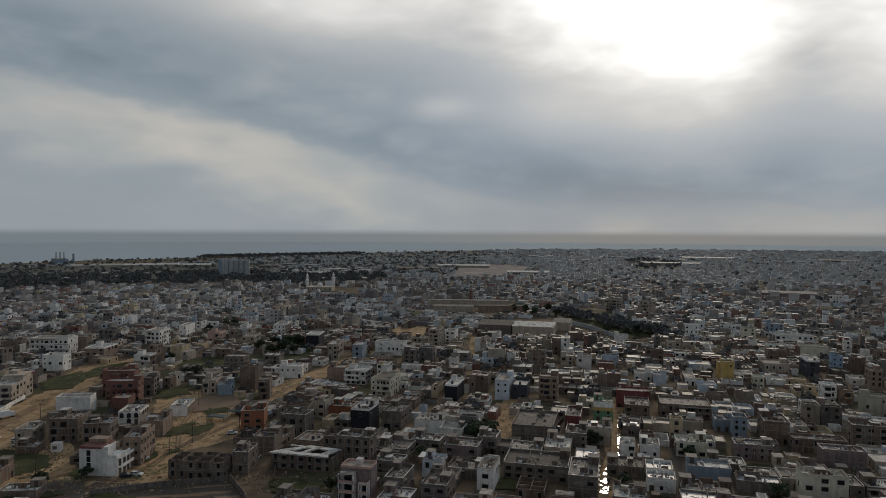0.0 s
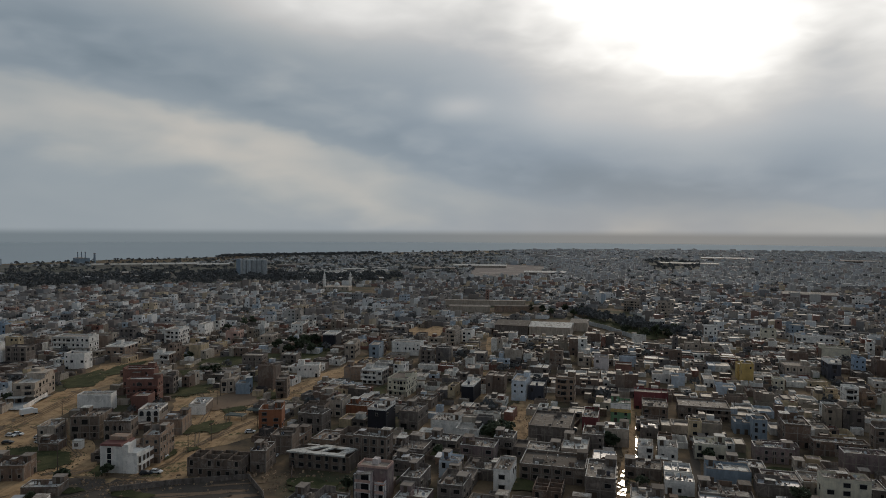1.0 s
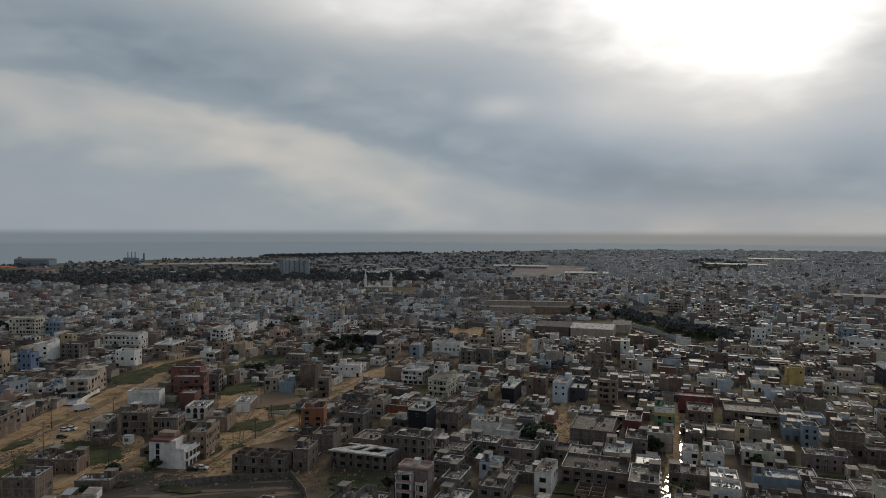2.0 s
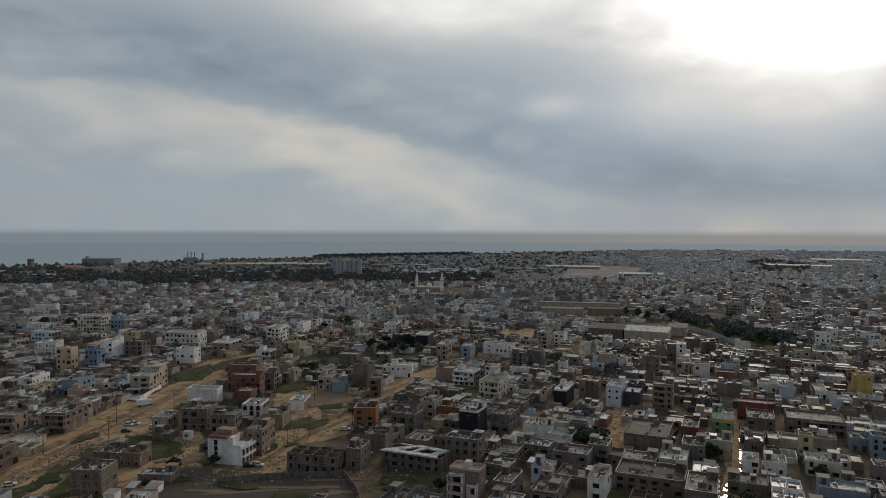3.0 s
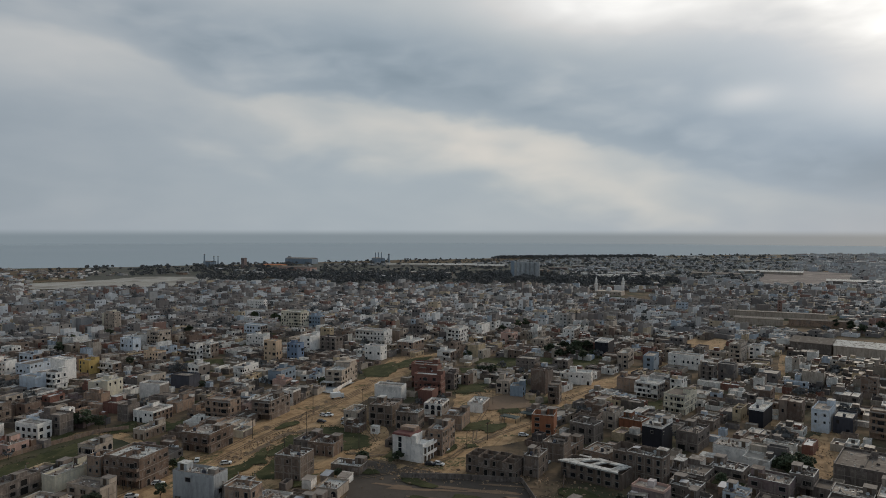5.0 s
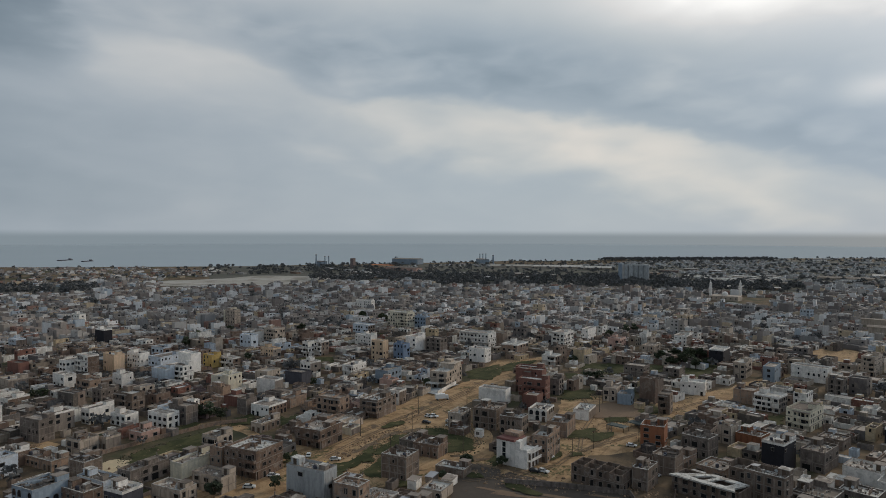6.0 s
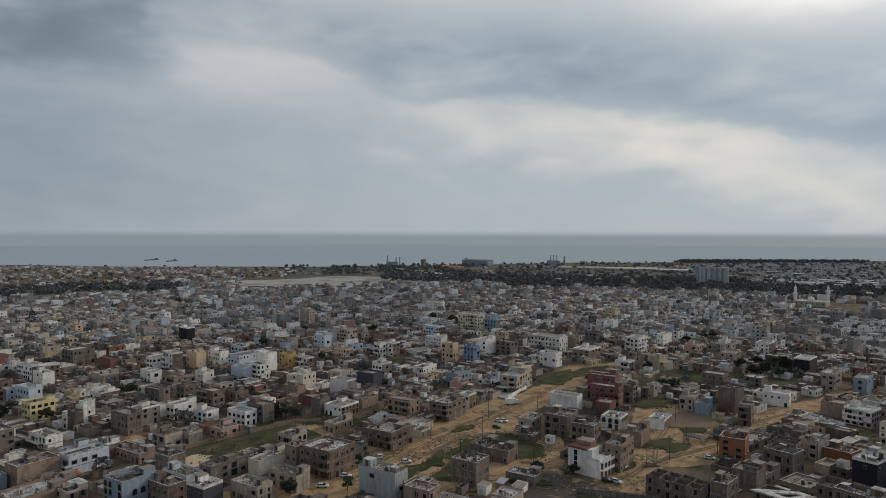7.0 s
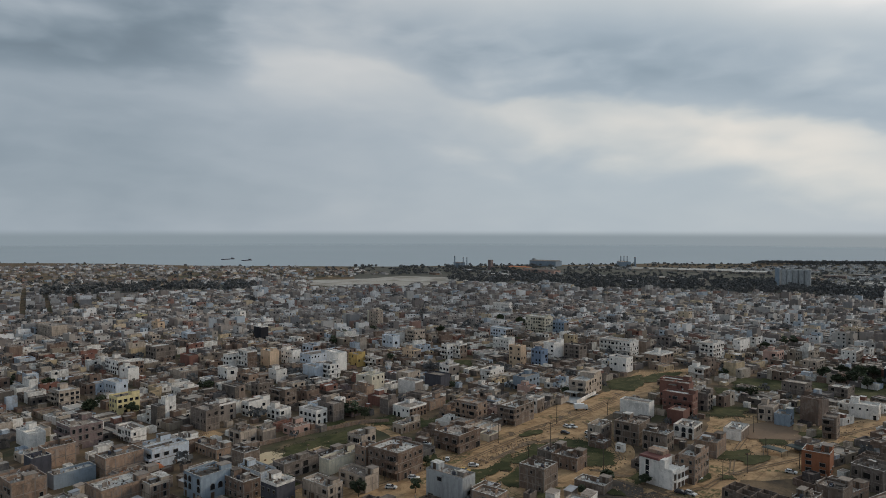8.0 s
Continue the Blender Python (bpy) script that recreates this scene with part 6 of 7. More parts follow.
tagged(new("town_windows", panes.mesh("town_windows", "glass")), "dark windows of the farther houses", "windows", kind="stuff")

# ---- trees ----


def tree_meshes(seed, height, spread):
    """Trunk with limbs, and a crown of many small leaf cards gathered in uneven lobes."""
    r = random.Random(seed)
    wood, crown = Shape(), Shape()
    fork = height * r.uniform(0.22, 0.3)
    wood.tube(0, 0, [(0.26, -0.1), (0.2, fork * 0.5), (0.16, fork)], 7)
    lobes = []
    for i in range(7):
        a = 2 * math.pi * i / 7 + r.uniform(-0.5, 0.5)
        reach = spread * r.uniform(0.25, 0.75)
        tip = (reach * math.cos(a), reach * math.sin(a), height * r.uniform(0.4, 0.85))
        b = len(wood.v)
        for f, rad in ((0, 0.12), (1, 0.03)):
            for q in range(5):
                e = 2 * math.pi * q / 5
                wood.v.append((tip[0] * f + rad * math.cos(e), tip[1] * f + rad * math.sin(e), fork * 0.9 + (tip[2] - fork * 0.9) * f))
        for q in range(5):
            wood.f.append((b + q, b + (q + 1) % 5, b + 5 + (q + 1) % 5, b + 5 + q))
            wood.s.append(0)
        lobes.append((*tip, spread * r.uniform(0.3, 0.5)))
    lobes.append((0, 0, height * 0.85, spread * 0.45))
    for cx, cy, cz, rad in lobes:
        for _ in range(100):
            u, v, rr = r.uniform(-1, 1), r.uniform(0, 6.283), rad * r.uniform(0.35, 1.0) ** 0.5
            s = math.sqrt(1 - u * u)
            px, py, pz = cx + rr * s * math.cos(v), cy + rr * s * math.sin(v), cz + rr * u * 0.7
            m = Euler((r.uniform(-0.9, 0.9), r.uniform(-0.9, 0.9), r.uniform(0, 6.28))).to_matrix()
            k = r.uniform(0.26, 0.55)
            b = len(crown.v)
            for qx, qy, qz in ((-k, -k * .6, 0), (k, -k * .5, 0.05), (k * .7, k * .6, -0.05), (-k * .8, k * .5, 0.08)):
                q = m @ Vector((qx, qy, qz))
                crown.v.append((px + q.x, py + q.y, pz + q.z))
            crown.f.append((b, b + 1, b + 2, b + 3))
            crown.s.append(0)
    return wood.mesh("trunk", "bark"), crown.mesh("crown", "leaf")


TREES = []
for seed, hh, sp in ((1, 6.0, 3.0), (2, 8.0, 4.2), (3, 4.5, 2.3), (4, 7.0, 3.4)):
    TREES.append((tree_meshes(seed, hh, sp), hh))


def tree(x, y, size, label="dark green broad-leaved tree between the houses"):
    r = random.Random(int(x * 13 + y * 7))
    (trunk, crown), hh = TREES[r.randrange(4)]
    root = thing("tree", pose(x, y, 0, 0, 0, r.uniform(0, 360)), label, "tree", "trees of the town")
    k = size / hh
    for nm, me in (("trunk", trunk), ("crown", crown)):
        part(nm, me, root).scale = (k, k, k)
    return root


tree(-268.0, 209.3, 8.0)
tree(-273.2, 207.0, 7.0)
tree(-263.0, 211.4, 6.0)
tree(-441.7, 120.5, 7.0)
tree(-432.9, 125.4, 6.0)
tree(-366.0, 118.8, 8.0)
tree(-353.1, 134.6, 6.0)
tree(-373.0, 185.2, 6.0)
tree(-379.1, 183.1, 5.0)
tree(-275.5, 286.7, 5.0)
tree(-187.5, 148.0, 6.0)
tree(-176.5, 164.7, 5.0)
tree(-273.4, 158.4, 5.0)
tree(-193.2, 186.5, 4.0)
tree(-133.1, 220.8, 5.0)
tree(14.2, 272.8, 8.0)
tree(19.0, 276.6, 7.0)
tree(12.0, 274.2, 6.0)
tree(-112.4, 465.4, 9.0)
tree(-103.2, 459.3, 8.0)
tree(-118.5, 458.9, 7.0)
tree(-98.3, 472.4, 6.0)
tree(-148.7, 387.1, 6.0)
tree(-142.3, 387.3, 7.0)
tree(59.6, 266.4, 5.0)
tree(57.7, 267.8, 5.0)
tree(91.4, 252.4, 5.0)
tree(-132.5, 220.7, 5.0)
tree(-33.7, 225.8, 5.0)
tree(-37.2, 218.4, 5.0)
tree(143.2, 534.7, 10.0)
tree(156.3, 549.5, 10.0)
tree(161.2, 535.3, 9.0)
tree(173.0, 559.0, 10.0)
tree(134.5, 563.8, 8.0)
tree(81.8, 696.2, 9.0)
tree(87.6, 673.5, 9.0)
tree(110.2, 674.4, 8.0)
tree(122.7, 697.9, 8.0)
tree(106.6, 706.9, 9.0)
tree(71.6, 710.4, 8.0)
tree(-193.6, 552.7, 7.0)
tree(-190.2, 585.1, 8.0)
tree(-186.2, 595.7, 8.0)
tree(-216.3, 326.4, 4.0)
tree(-446.5, 535.9, 8.0)
tree(-419.2, 533.7, 8.0)
tree(-403.1, 521.9, 7.0)
tree(-461.7, 344.2, 8.0)
tree(-449.0, 329.1, 8.0)
tree(-470.4, 356.7, 8.0)
tree(-478.4, 394.6, 7.0)
tree(-404.7, 381.4, 7.0)
tree(-366.3, 317.6, 6.0)
tree(-435.0, 438.2, 7.0)
tree(-414.4, 190.8, 6.0)
tree(-471.2, 111.7, 6.0)
tree(-457.9, 104.3, 6.0)
tree(-379.4, 128.7, 6.0)
tree(-173.8, 443.4, 7.0)
tree(-176.9, 433.1, 6.0)
tree(-129.0, 471.8, 8.0)
tree(-123.3, 486.8, 8.0)
tree(-113.9, 486.9, 9.0)
tree(-108.4, 497.0, 8.0)
tree(-220.8, 321.9, 5.0)
tree(12.1, 280.0, 6.5)
tree(16.7, 286.0, 5.5)
tree(57.7, 268.0, 6.0)
tree(58.5, 219.0, 6.0)
tree(-32.9, 264.7, 5.0)
tree(-122.3, 229.0, 4.0)

# scattered trees in the lanes farther off, and the dark woods towards the shore
woods = Shape()


def clump(x, y, size, r):
    for _ in range(int(34 + size * 2)):
        u, v, rr = r.uniform(-0.5, 1), r.uniform(0, 6.283), size * 0.5 * r.uniform(0.5, 1)
        s = math.sqrt(max(0, 1 - u * u))
        px, py, pz = x + rr * s * math.cos(v), y + rr * s * math.sin(v), size * 0.55 + rr * u * 0.85
        k, a, tilt = size * r.uniform(0.07, 0.15), r.uniform(0, 3.14), r.uniform(-0.7, 0.7)
        b = len(woods.v)
        ca, sa, ct, st = math.cos(a), math.sin(a), math.cos(tilt), math.sin(tilt)
        for qx, qz in ((-1, -0.7), (1, -0.6), (0.8, 0.8), (-0.9, 0.6)):
            woods.v.append((px + qx * k * ca - qz * k * st * sa, py + qx * k * sa + qz * k * st * ca, pz + qz * k * ct))
        woods.f.append((b, b + 1, b + 2, b + 3))
        woods.s.append(0)
    b = len(woods.v)
    woods.tube(x, y, [(size * 0.03, 0), (size * 0.025, size * 0.6)], 4)


r = random.Random(77)
def yard(x, y, w, d, th, r):
    """A walled plot not built on yet."""
    root = thing("yard_wall", heading(x, y, 0, th), "grey block wall round an empty weedy plot", "wall", "yard walls")
    w, d, h = w / 2 - 0.3, d / 2 - 0.3, r.uniform(1.6, 2.4)
    for x0, x1, y0, y1 in ((-w, w, -d, -d + 0.2), (-w, w, d - 0.2, d), (-w, -w + 0.2, -d + 0.2, d - 0.2), (w - 0.2, w, -d + 0.2, d - 0.2)):
        part("wall", Shape().box(x0, x1, y0, y1, 0, h - r.uniform(0, 0.5)).mesh("wall", r.choice(("raw", "grey", "slab"))), root)
    part("weeds", Shape().box(-w + 0.25, w - 0.25, -d + 0.25, d - 0.25, 0, 0.3).mesh("weeds", "grass"), root)
    if r.random() < 0.6:
        part("hut", Shape().box(-w + 0.25, -w + r.uniform(2.5, 3.5), d - r.uniform(2.5, 3.5), d - 0.25, 0.3, 2.7).mesh("hut", r.choice(("raw", "tan", "brown"))), root)


for x, y, dd, pw, pd, pth in EMPTY:
    if dd < NEAR_LIMIT and r.random() < 0.75 and all(math.hypot(x - q[0], y - q[1]) > q[2] + 3 for q in TAKEN):
        yard(round(x, 1), round(y, 1), pw, pd, pth, r)
    if dd < NEAR_LIMIT and r.random() < 0.8:
        tree(round(x + r.uniform(-2, 2), 1), round(y + r.uniform(-2, 2), 1), r.uniform(3.5, 6.5))
    elif dd < 1500 and r.random() < 0.75 and not past_shore(x, y, 40):
        for _ in range(r.choice((1, 1, 2, 3))):
            clump(x + r.uniform(-4, 4), y + r.uniform(-4, 4), r.uniform(4, 8), r)
for _ in range(14000):
    # trees wherever a lane or a gap leaves room, more of them away from the centre of the town
    a, dd = radians(r.uniform(-80, 36)), r.uniform(300, 2700)
    x, y = dd * math.sin(a), dd * math.cos(a)
    grove = 0.5 + 0.5 * math.sin(x * 0.021 + 1.3 * math.sin(y * 0.013)) * math.sin(y * 0.017 + 0.8)
    if any((round((x + e) / 2), round((y + g) / 2)) in BUILT for e, g in ((0, 0), (2, 0), (-2, 0), (0, 2), (0, -2))) or past_shore(x, y, 30) or not free(x, y, 2.5) or r.random() > grove ** 2 * (0.35 if dd > 1000 and a < -0.6 else 1.0) + (0.02 if dd > 1000 and a < -0.85 else 0.55 if dd > 1250 and a < 0.05 else 0.12 if dd > 1250 or (a < -0.9 and dd > 900) else 0.05):
        continue
    clump(x, y, r.uniform(3, 6.5) if dd < 900 else r.uniform(4, 9), r)
for _ in range(6400):
    a, dd = radians(r.uniform(-80, 20)), r.uniform(1060, 2050)
    x, y = dd * math.sin(a), dd * math.cos(a)
    if wooded(x, y) and not past_shore(x, y, 25) and not inside(x, y, ZONES["sandlot"]):
        if -36 < math.degrees(a) < -15 and dd > 1420:
            continue
        clump(x, y, r.uniform(8, 13) if dd < 1330 else r.uniform(6, 9), r)
for _ in range(500):
    f = r.random()
    x, y = -720 + 420 * f + r.uniform(-20, 20), 2040 + 330 * f + r.uniform(-60, 20)
    clump(x, y, r.uniform(7, 12) if dd < 1260 else r.uniform(5, 8), r)
for _ in range(260):
    x, y = r.uniform(400, 640), r.uniform(1440, 2080)
    if inside(x, y, ZONES["grove"]):
        clump(x, y, r.uniform(6, 10), r)
for _ in range(110):
    f = r.random()
    clump(112 + 62 * f + r.uniform(-6, 14), 690 - 160 * f + r.uniform(-12, 12), r.uniform(6, 10), r)
# far trees use the leaf colour that has haze put into it
tagged(new("woods", woods.mesh("woods", "leaf_hazed")), "dark woods and scattered trees towards the shore", "trees", kind="stuff")

# ---- landmarks ----


def silo():
    root = thing("grain_silo", heading(-372, 1204, 0, 0), "row of tall pale concrete grain silos", "silo")
    for i in range(5):
        part("bin", Shape().tube(0, 0, [(4.6, 0), (4.6, 28.5), (4.2, 29.3)], 20).mesh("bin", "concrete"), root, pose(-18 + i * 9.1, 0, 0))
    part("gallery", Shape().box(-22, 23, -3, 3, 29.0, 31.0).mesh("gallery", "concrete"), root)
    part("lift_tower", Shape().box(-31, -24, -5, 5, 0, 32).mesh("lift_tower", "bluegrey"), root)


def mosque():
    root = thing("mosque", heading(-166, 945, 0, 4), "white mosque with two tall slender minarets", "mosque")
    part("hall", Shape().box(-27, 9, -9, 12, 0, 5.5).box(-27, 9, -9, 12, 5.5, 6.0, 0, 0.3).mesh("hall", "pale"), root)
    part("dome", Shape().tube(0, 0, [(4.0, 0), (4.0, 1.5), (3.5, 3.2), (2.2, 4.6), (0.6, 5.3)], 18).mesh("dome", "white"), root, pose(-10, 2, 6))
    for x in (-26, 6):
        part("minaret", Shape().tube(0, 0, [(2.0, 0), (1.9, 14), (2.6, 14.4), (2.6, 15.8), (1.6, 16.0), (1.5, 21.5), (2.0, 21.8), (1.1, 22.6), (0.1, 26)], 12).mesh("minaret", "white"), root, pose(x, -6 if x < 0 else 14, 0))
    for i in range(6):
        part("window", window_mesh("tall"), root, pose(-24 + i * 6, -9, 2.2))


def chimney(x, y, h, rad, label="tall concrete power-station chimney"):
    root = thing("chimney", pose(x, y, 0), label, "chimney", "chimneys on the shore")
    # blue-grey shaft: haze of the distance is put into its colour
    part("shaft", Shape().tube(0, 0, [(rad, 0), (rad * 0.7, h)], 12).mesh("shaft", "bluegrey"), root)
    part("rim", Shape().tube(0, 0, [(rad * 0.85, h - 1.5), (rad * 0.85, h + 0.2)], 12).mesh("rim", "mauve"), root)


def shed(x, y, w, d, h, th, wall, roof, label, category="shed"):
    """A long low building with a shallow pitched roof."""
    root = thing("shed", heading(x, y, 0, th), label, category)
    part("wall", Shape().box(-w / 2, w / 2, -d / 2, d / 2, 0, h).mesh("wall", wall), root)
    s = Shape()
    rise = min(2.5, d * 0.08)
    s.v = [(-w / 2 - .5, -d / 2 - .5, h), (w / 2 + .5, -d / 2 - .5, h), (w / 2 + .5, 0, h + rise), (-w / 2 - .5, 0, h + rise), (w / 2 + .5, d / 2 + .5, h), (-w / 2 - .5, d / 2 + .5, h)]
    s.f = [(0, 1, 2, 3), (3, 2, 4, 5), (0, 3, 5), (1, 4, 2), (0, 5, 4, 1)]
    s.s = [0] * 5
    part("roof", s.mesh("roof", roof), root)
    return root


silo()
mosque()
for x, y, h, rad in ((-1174, 1233, 31, 2.2), (-1157, 1246, 27, 1.6), (-1150, 1252, 27, 1.6), (-928, 1612, 28, 1.6), (-922, 1618, 28, 1.6), (-916, 1624, 28, 1.6), (-902, 1640, 24, 3.0)):
    chimney(x, y, h, rad)
belt = random.Random(19)
for _ in range(46):
    a, dd = belt.uniform(-50, -6), belt.uniform(1100, 1680)
    x, y = dd * math.sin(radians(a)), dd * math.cos(radians(a))
    if past_shore(x, y, 60) or inside(x, y, ZONES["sandlot"]) or (-24 < a < -14 and dd < 1260) or (-40 < a < -18 and dd > 1460):
        continue
    shed(round(x, 1), round(y, 1), belt.uniform(20, 55), belt.uniform(10, 18), belt.uniform(3.2, 5.5), belt.uniform(-20, 20), belt.choice(("pale", "tan", "mauve", "grey")),
         belt.choice(("roof_white", "hazed_roof", "roof", "pale_field", "roof_dark")), "low weathered works shed among the trees", "shed")
# mauve tower, blue-grey halls and works: distance haze put into the wall colour
shed(-1063, 1241, 9, 9, 24, 0, "mauve", "roof", "tall grey-brown industrial tower by the shore", "tower")
shed(-1083, 1490, 82, 30, 14, -3, "bluegrey", "roof", "long grey industrial hall on the shore", "hall")
shed(-1120, 1488, 5, 8, 19, -3, "bluegrey", "roof_dark", "narrow tower of an industrial hall", "tower")
shed(-925, 1622, 50, 24, 13, 45, "bluegrey", "roof", "grey power-station hall by the shore", "hall")
shed(-1185, 1262, 26, 18, 13, 10, "bluegrey", "roof_dark", "grey works building by the shore", "hall")
shed(-1020, 1300, 60, 20, 7, 5, "peach", "awning", "low orange-brown works buildings", "hall")
shed(-905, 1230, 90, 22, 8, 5, "pink", "roof_dark", "long reddish works building among trees", "hall")
shed(-775, 1500, 100, 50, 5, -27, "pale", "pale_field", "long pale storage shed near the shore", "shed")
shed(-668, 1540, 120, 55, 5, -24, "pale", "roof_white", "long pale storage shed near the shore", "shed")
shed(-569, 1538, 70, 40, 5, -20, "pale", "roof_white", "long pale storage shed near the shore", "shed")
shed(-1267, 994, 110, 10, 3, 42, "pale", "roof_white", "long white greenhouse roof beyond the houses", "shed")
shed(-1210, 960, 80, 10, 3, 42, "pale", "roof_white", "long white greenhouse roof beyond the houses", "shed")
shed(74, 562, 33, 30, 7.5, 14, "pale", "roof_white", "big market hall with pale flat roof", "hall")
shed(44, 572, 27, 32, 7.5, 14, "grey", "roof_dark", "grey hall with dark sheet roof", "hall")
shed(102, 590, 14, 26, 7, 14, "pale", "roof", "pale annex building of a market hall", "hall")
shed(8, 712, 42, 14, 6, 2, "pale", "roof", "long low pale school building", "school")
shed(60, 716, 52, 12, 6, 2, "tan", "roof_dark", "long low tan school building", "school")
shed(26, 770, 90, 8, 6, 2, "pale", "roof", "long pale school building", "school")
shed(434, 862, 62, 28, 8, 20, "mauve", "roof", "large grey hall among the houses", "hall")
shed(40, 1560, 120, 30, 5, 6, "pale", "roof_white", "long pale storage shed", "shed")
shed(-60, 1450, 90, 26, 5, 6, "pale", "roof", "long pale storage shed", "shed")
shed(160, 1320, 80, 30, 5, 6, "grey", "roof_white", "long pale storage shed", "shed")
shed(560, 1700, 140, 30, 6, 20, "pale", "roof_white", "long pale storage shed", "shed")
shed(780, 2050, 160, 30, 6, 20, "pale", "roof_white", "long pale storage shed", "shed")
shed(1080, 1900, 130, 30, 6, 20, "grey", "roof", "long pale storage shed", "shed")
shed(-950, 520, 60, 16, 4, 40, "pale", "roof_white", "long pale storage shed", "shed")
shed(-820, 290, 46, 16, 5, 15, "pale", "roof_white", "long low building with pale roof", "shed")
shed(-1130, 330, 90, 16, 5, 12, "pale", "roof_white", "long pale storage shed", "shed")
r = random.Random(3)
for _ in range(46):
    x, y = r.uniform(-330, -160), r.uniform(1290, 1420)
    shed(round(x, 1), round(y, 1), r.uniform(14, 30), r.uniform(7, 10), 3.2, r.uniform(-10, 10), "white", "roof_white", "low white depot shed in rows", "shed")

# the pale wall along the drain and the green strip
drain = thing("drain_wall", pose(107.8, 653.6, 0), "pale concrete wall along an open drain", "wall")
DRAIN = [(107.8, 653.6), (113.8, 618.3), (124.5, 590.9), (133.0, 552.0), (138.0, 528.0)]
for (x0, y0), (x1, y1) in zip(DRAIN, DRAIN[1:]):
    count = round(math.hypot(x1 - x0, y1 - y0) / 7)
    turn = math.degrees(math.atan2(y1 - y0, x1 - x0))
    for i in range(count):
        f, ll = i / count, math.hypot(x1 - x0, y1 - y0) / count
        part("panel", Shape().box(0.05, ll - 0.05, -0.2, 0.2, 0, 3.4).mesh("panel", "concrete"), drain, pose(x0 + (x1 - x0) * f - 107.8, y0 + (y1 - y0) * f - 653.6, 0, 0, 0, turn))

# boats off the shore
for x, y, ll in ((-2102, 1112, 62), (-1979, 1112, 46)):
    boat = thing("barge", heading(x, y, -3, 62), "long dark barge lying offshore", "ship")
    part("hull", Shape().box(-ll / 2, ll / 2, -4, 4, -0.5, 2.6, 0, -0.6).mesh("hull", "dark"), boat)
    part("deckhouse", Shape().box(-ll / 2 + 3, -ll / 2 + 9, -3, 3, 2.6, 5.5).mesh("deckhouse", "dark"), boat)

# ---- cars, poles and yard clutter ----


def car_meshes(paint):
    body = Shape()
    prof = [(-2.15, 0.35), (-2.15, 0.85), (-1.9, 0.95), (-1.35, 1.0), (1.0, 0.98), (2.05, 0.85), (2.15, 0.6), (2.15, 0.35)]
    for yy in (-0.85, 0.85):
        body.v += [(x, yy, z) for x, z in prof]
    k = len(prof)
    body.f = [tuple(range(k))[::-1], tuple(range(k, 2 * k))] + [(i, (i + 1) % k, k + (i + 1) % k, k + i) for i in range(k)]
    body.s = [0] * len(body.f)
    cab = Shape()
    prof2 = [(-1.95, 0.95), (-1.5, 1.45), (0.2, 1.48), (1.05, 0.97)]
    for yy, e in ((-0.8, 0.14), (0.8, -0.14)):
        cab.v += [(x, yy + (e if z > 1.2 else 0), z) for x, z in prof2]
    cab.f = [(3, 2, 1, 0), (4, 5, 6, 7), (0, 1, 5, 4), (1, 2, 6, 5), (2, 3, 7, 6)]
    cab.s = [0, 0, 0, 1, 0]
    return body.mesh("body", paint), cab.mesh("cabin", "glass", paint)


CARS = {p: car_meshes(p) for p in ("car_white", "car_dark", "car_yellow")}
WHEEL = Shape()
for yy in (-0.11, 0.11):
    WHEEL.v += [(0.32 * math.cos(i * math.pi / 6), yy, 0.32 * math.sin(i * math.pi / 6)) for i in range(12)]
WHEEL.f = [tuple(range(12)), tuple(range(23, 11, -1))] + [(i, i + 12, (i + 1) % 12 + 12, (i + 1) % 12) for i in range(12)]
WHEEL.s = [0] * 14
WHEEL = WHEEL.mesh("wheel", "rubber")


def car(x, y, th, paint, label):
    root = thing("car", heading(x, y, 0.05, th - 90), label, "car", "parked cars")
    body, cab = CARS[paint]
    part("body", body, root)
    part("cabin", cab, root)
    for sx, sy in itertools.product((-1.35, 1.3), (-0.78, 0.78)):
        part("wheel", WHEEL, root, pose(sx, sy, 0.32))


car(-186.6, 173.3, 60, "car_white", "white saloon car standing on sandy ground")
car(-185.4, 161.1, 55, "car_white", "white saloon car standing on sandy ground")
car(-192.0, 197.0, -40, "car_white", "white saloon car standing on sandy ground")
car(-179.7, 199.0, 50, "car_white", "white saloon car standing on sandy ground")
car(-178.4, 192.4, 75, "car_yellow", "yellow taxi standing on the dirt road")
car(-183.9, 269.8, 95, "car_white", "white saloon car standing on sandy ground")
car(-182.0, 271.7, 95, "car_white", "white saloon car standing on sandy ground")
car(-166.8, 262.2, 95, "car_white", "white saloon car standing on sandy ground")
car(-179.0, 260.8, 80, "car_dark", "dark saloon car standing on sandy ground")
car(-212.1, 204.7, 60, "car_white", "white saloon car standing on sandy ground")
car(-212.4, 200.0, 60, "car_white", "white saloon car standing on sandy ground")
car(-109.2, 230.1, 80, "car_dark", "dark saloon car standing on sandy ground")
car(-106.3, 231.5, 95, "car_white", "white saloon car standing on sandy ground")
car(-153.3, 326.6, 90, "car_white", "white saloon car standing on sandy ground")
car(-88.3, 279.3, 80, "car_white", "white saloon car standing on sandy ground")
car(-153.3, 323.6, 80, "car_dark", "dark saloon car standing on sandy ground")
car(48.4, 289.1, 15, "car_dark", "dark saloon car standing on sandy ground")
car(-110.6, 246.9, 10, "car_white", "white saloon car standing on sandy ground")
car(-69.8, 249.5, 10, "car_white", "white saloon car standing on sandy ground")
car(-170.7, 267.8, 90, "car_white", "white saloon car standing on sandy ground")
car(-341.9, 327.5, 20, "car_white", "white saloon car standing on sandy ground")
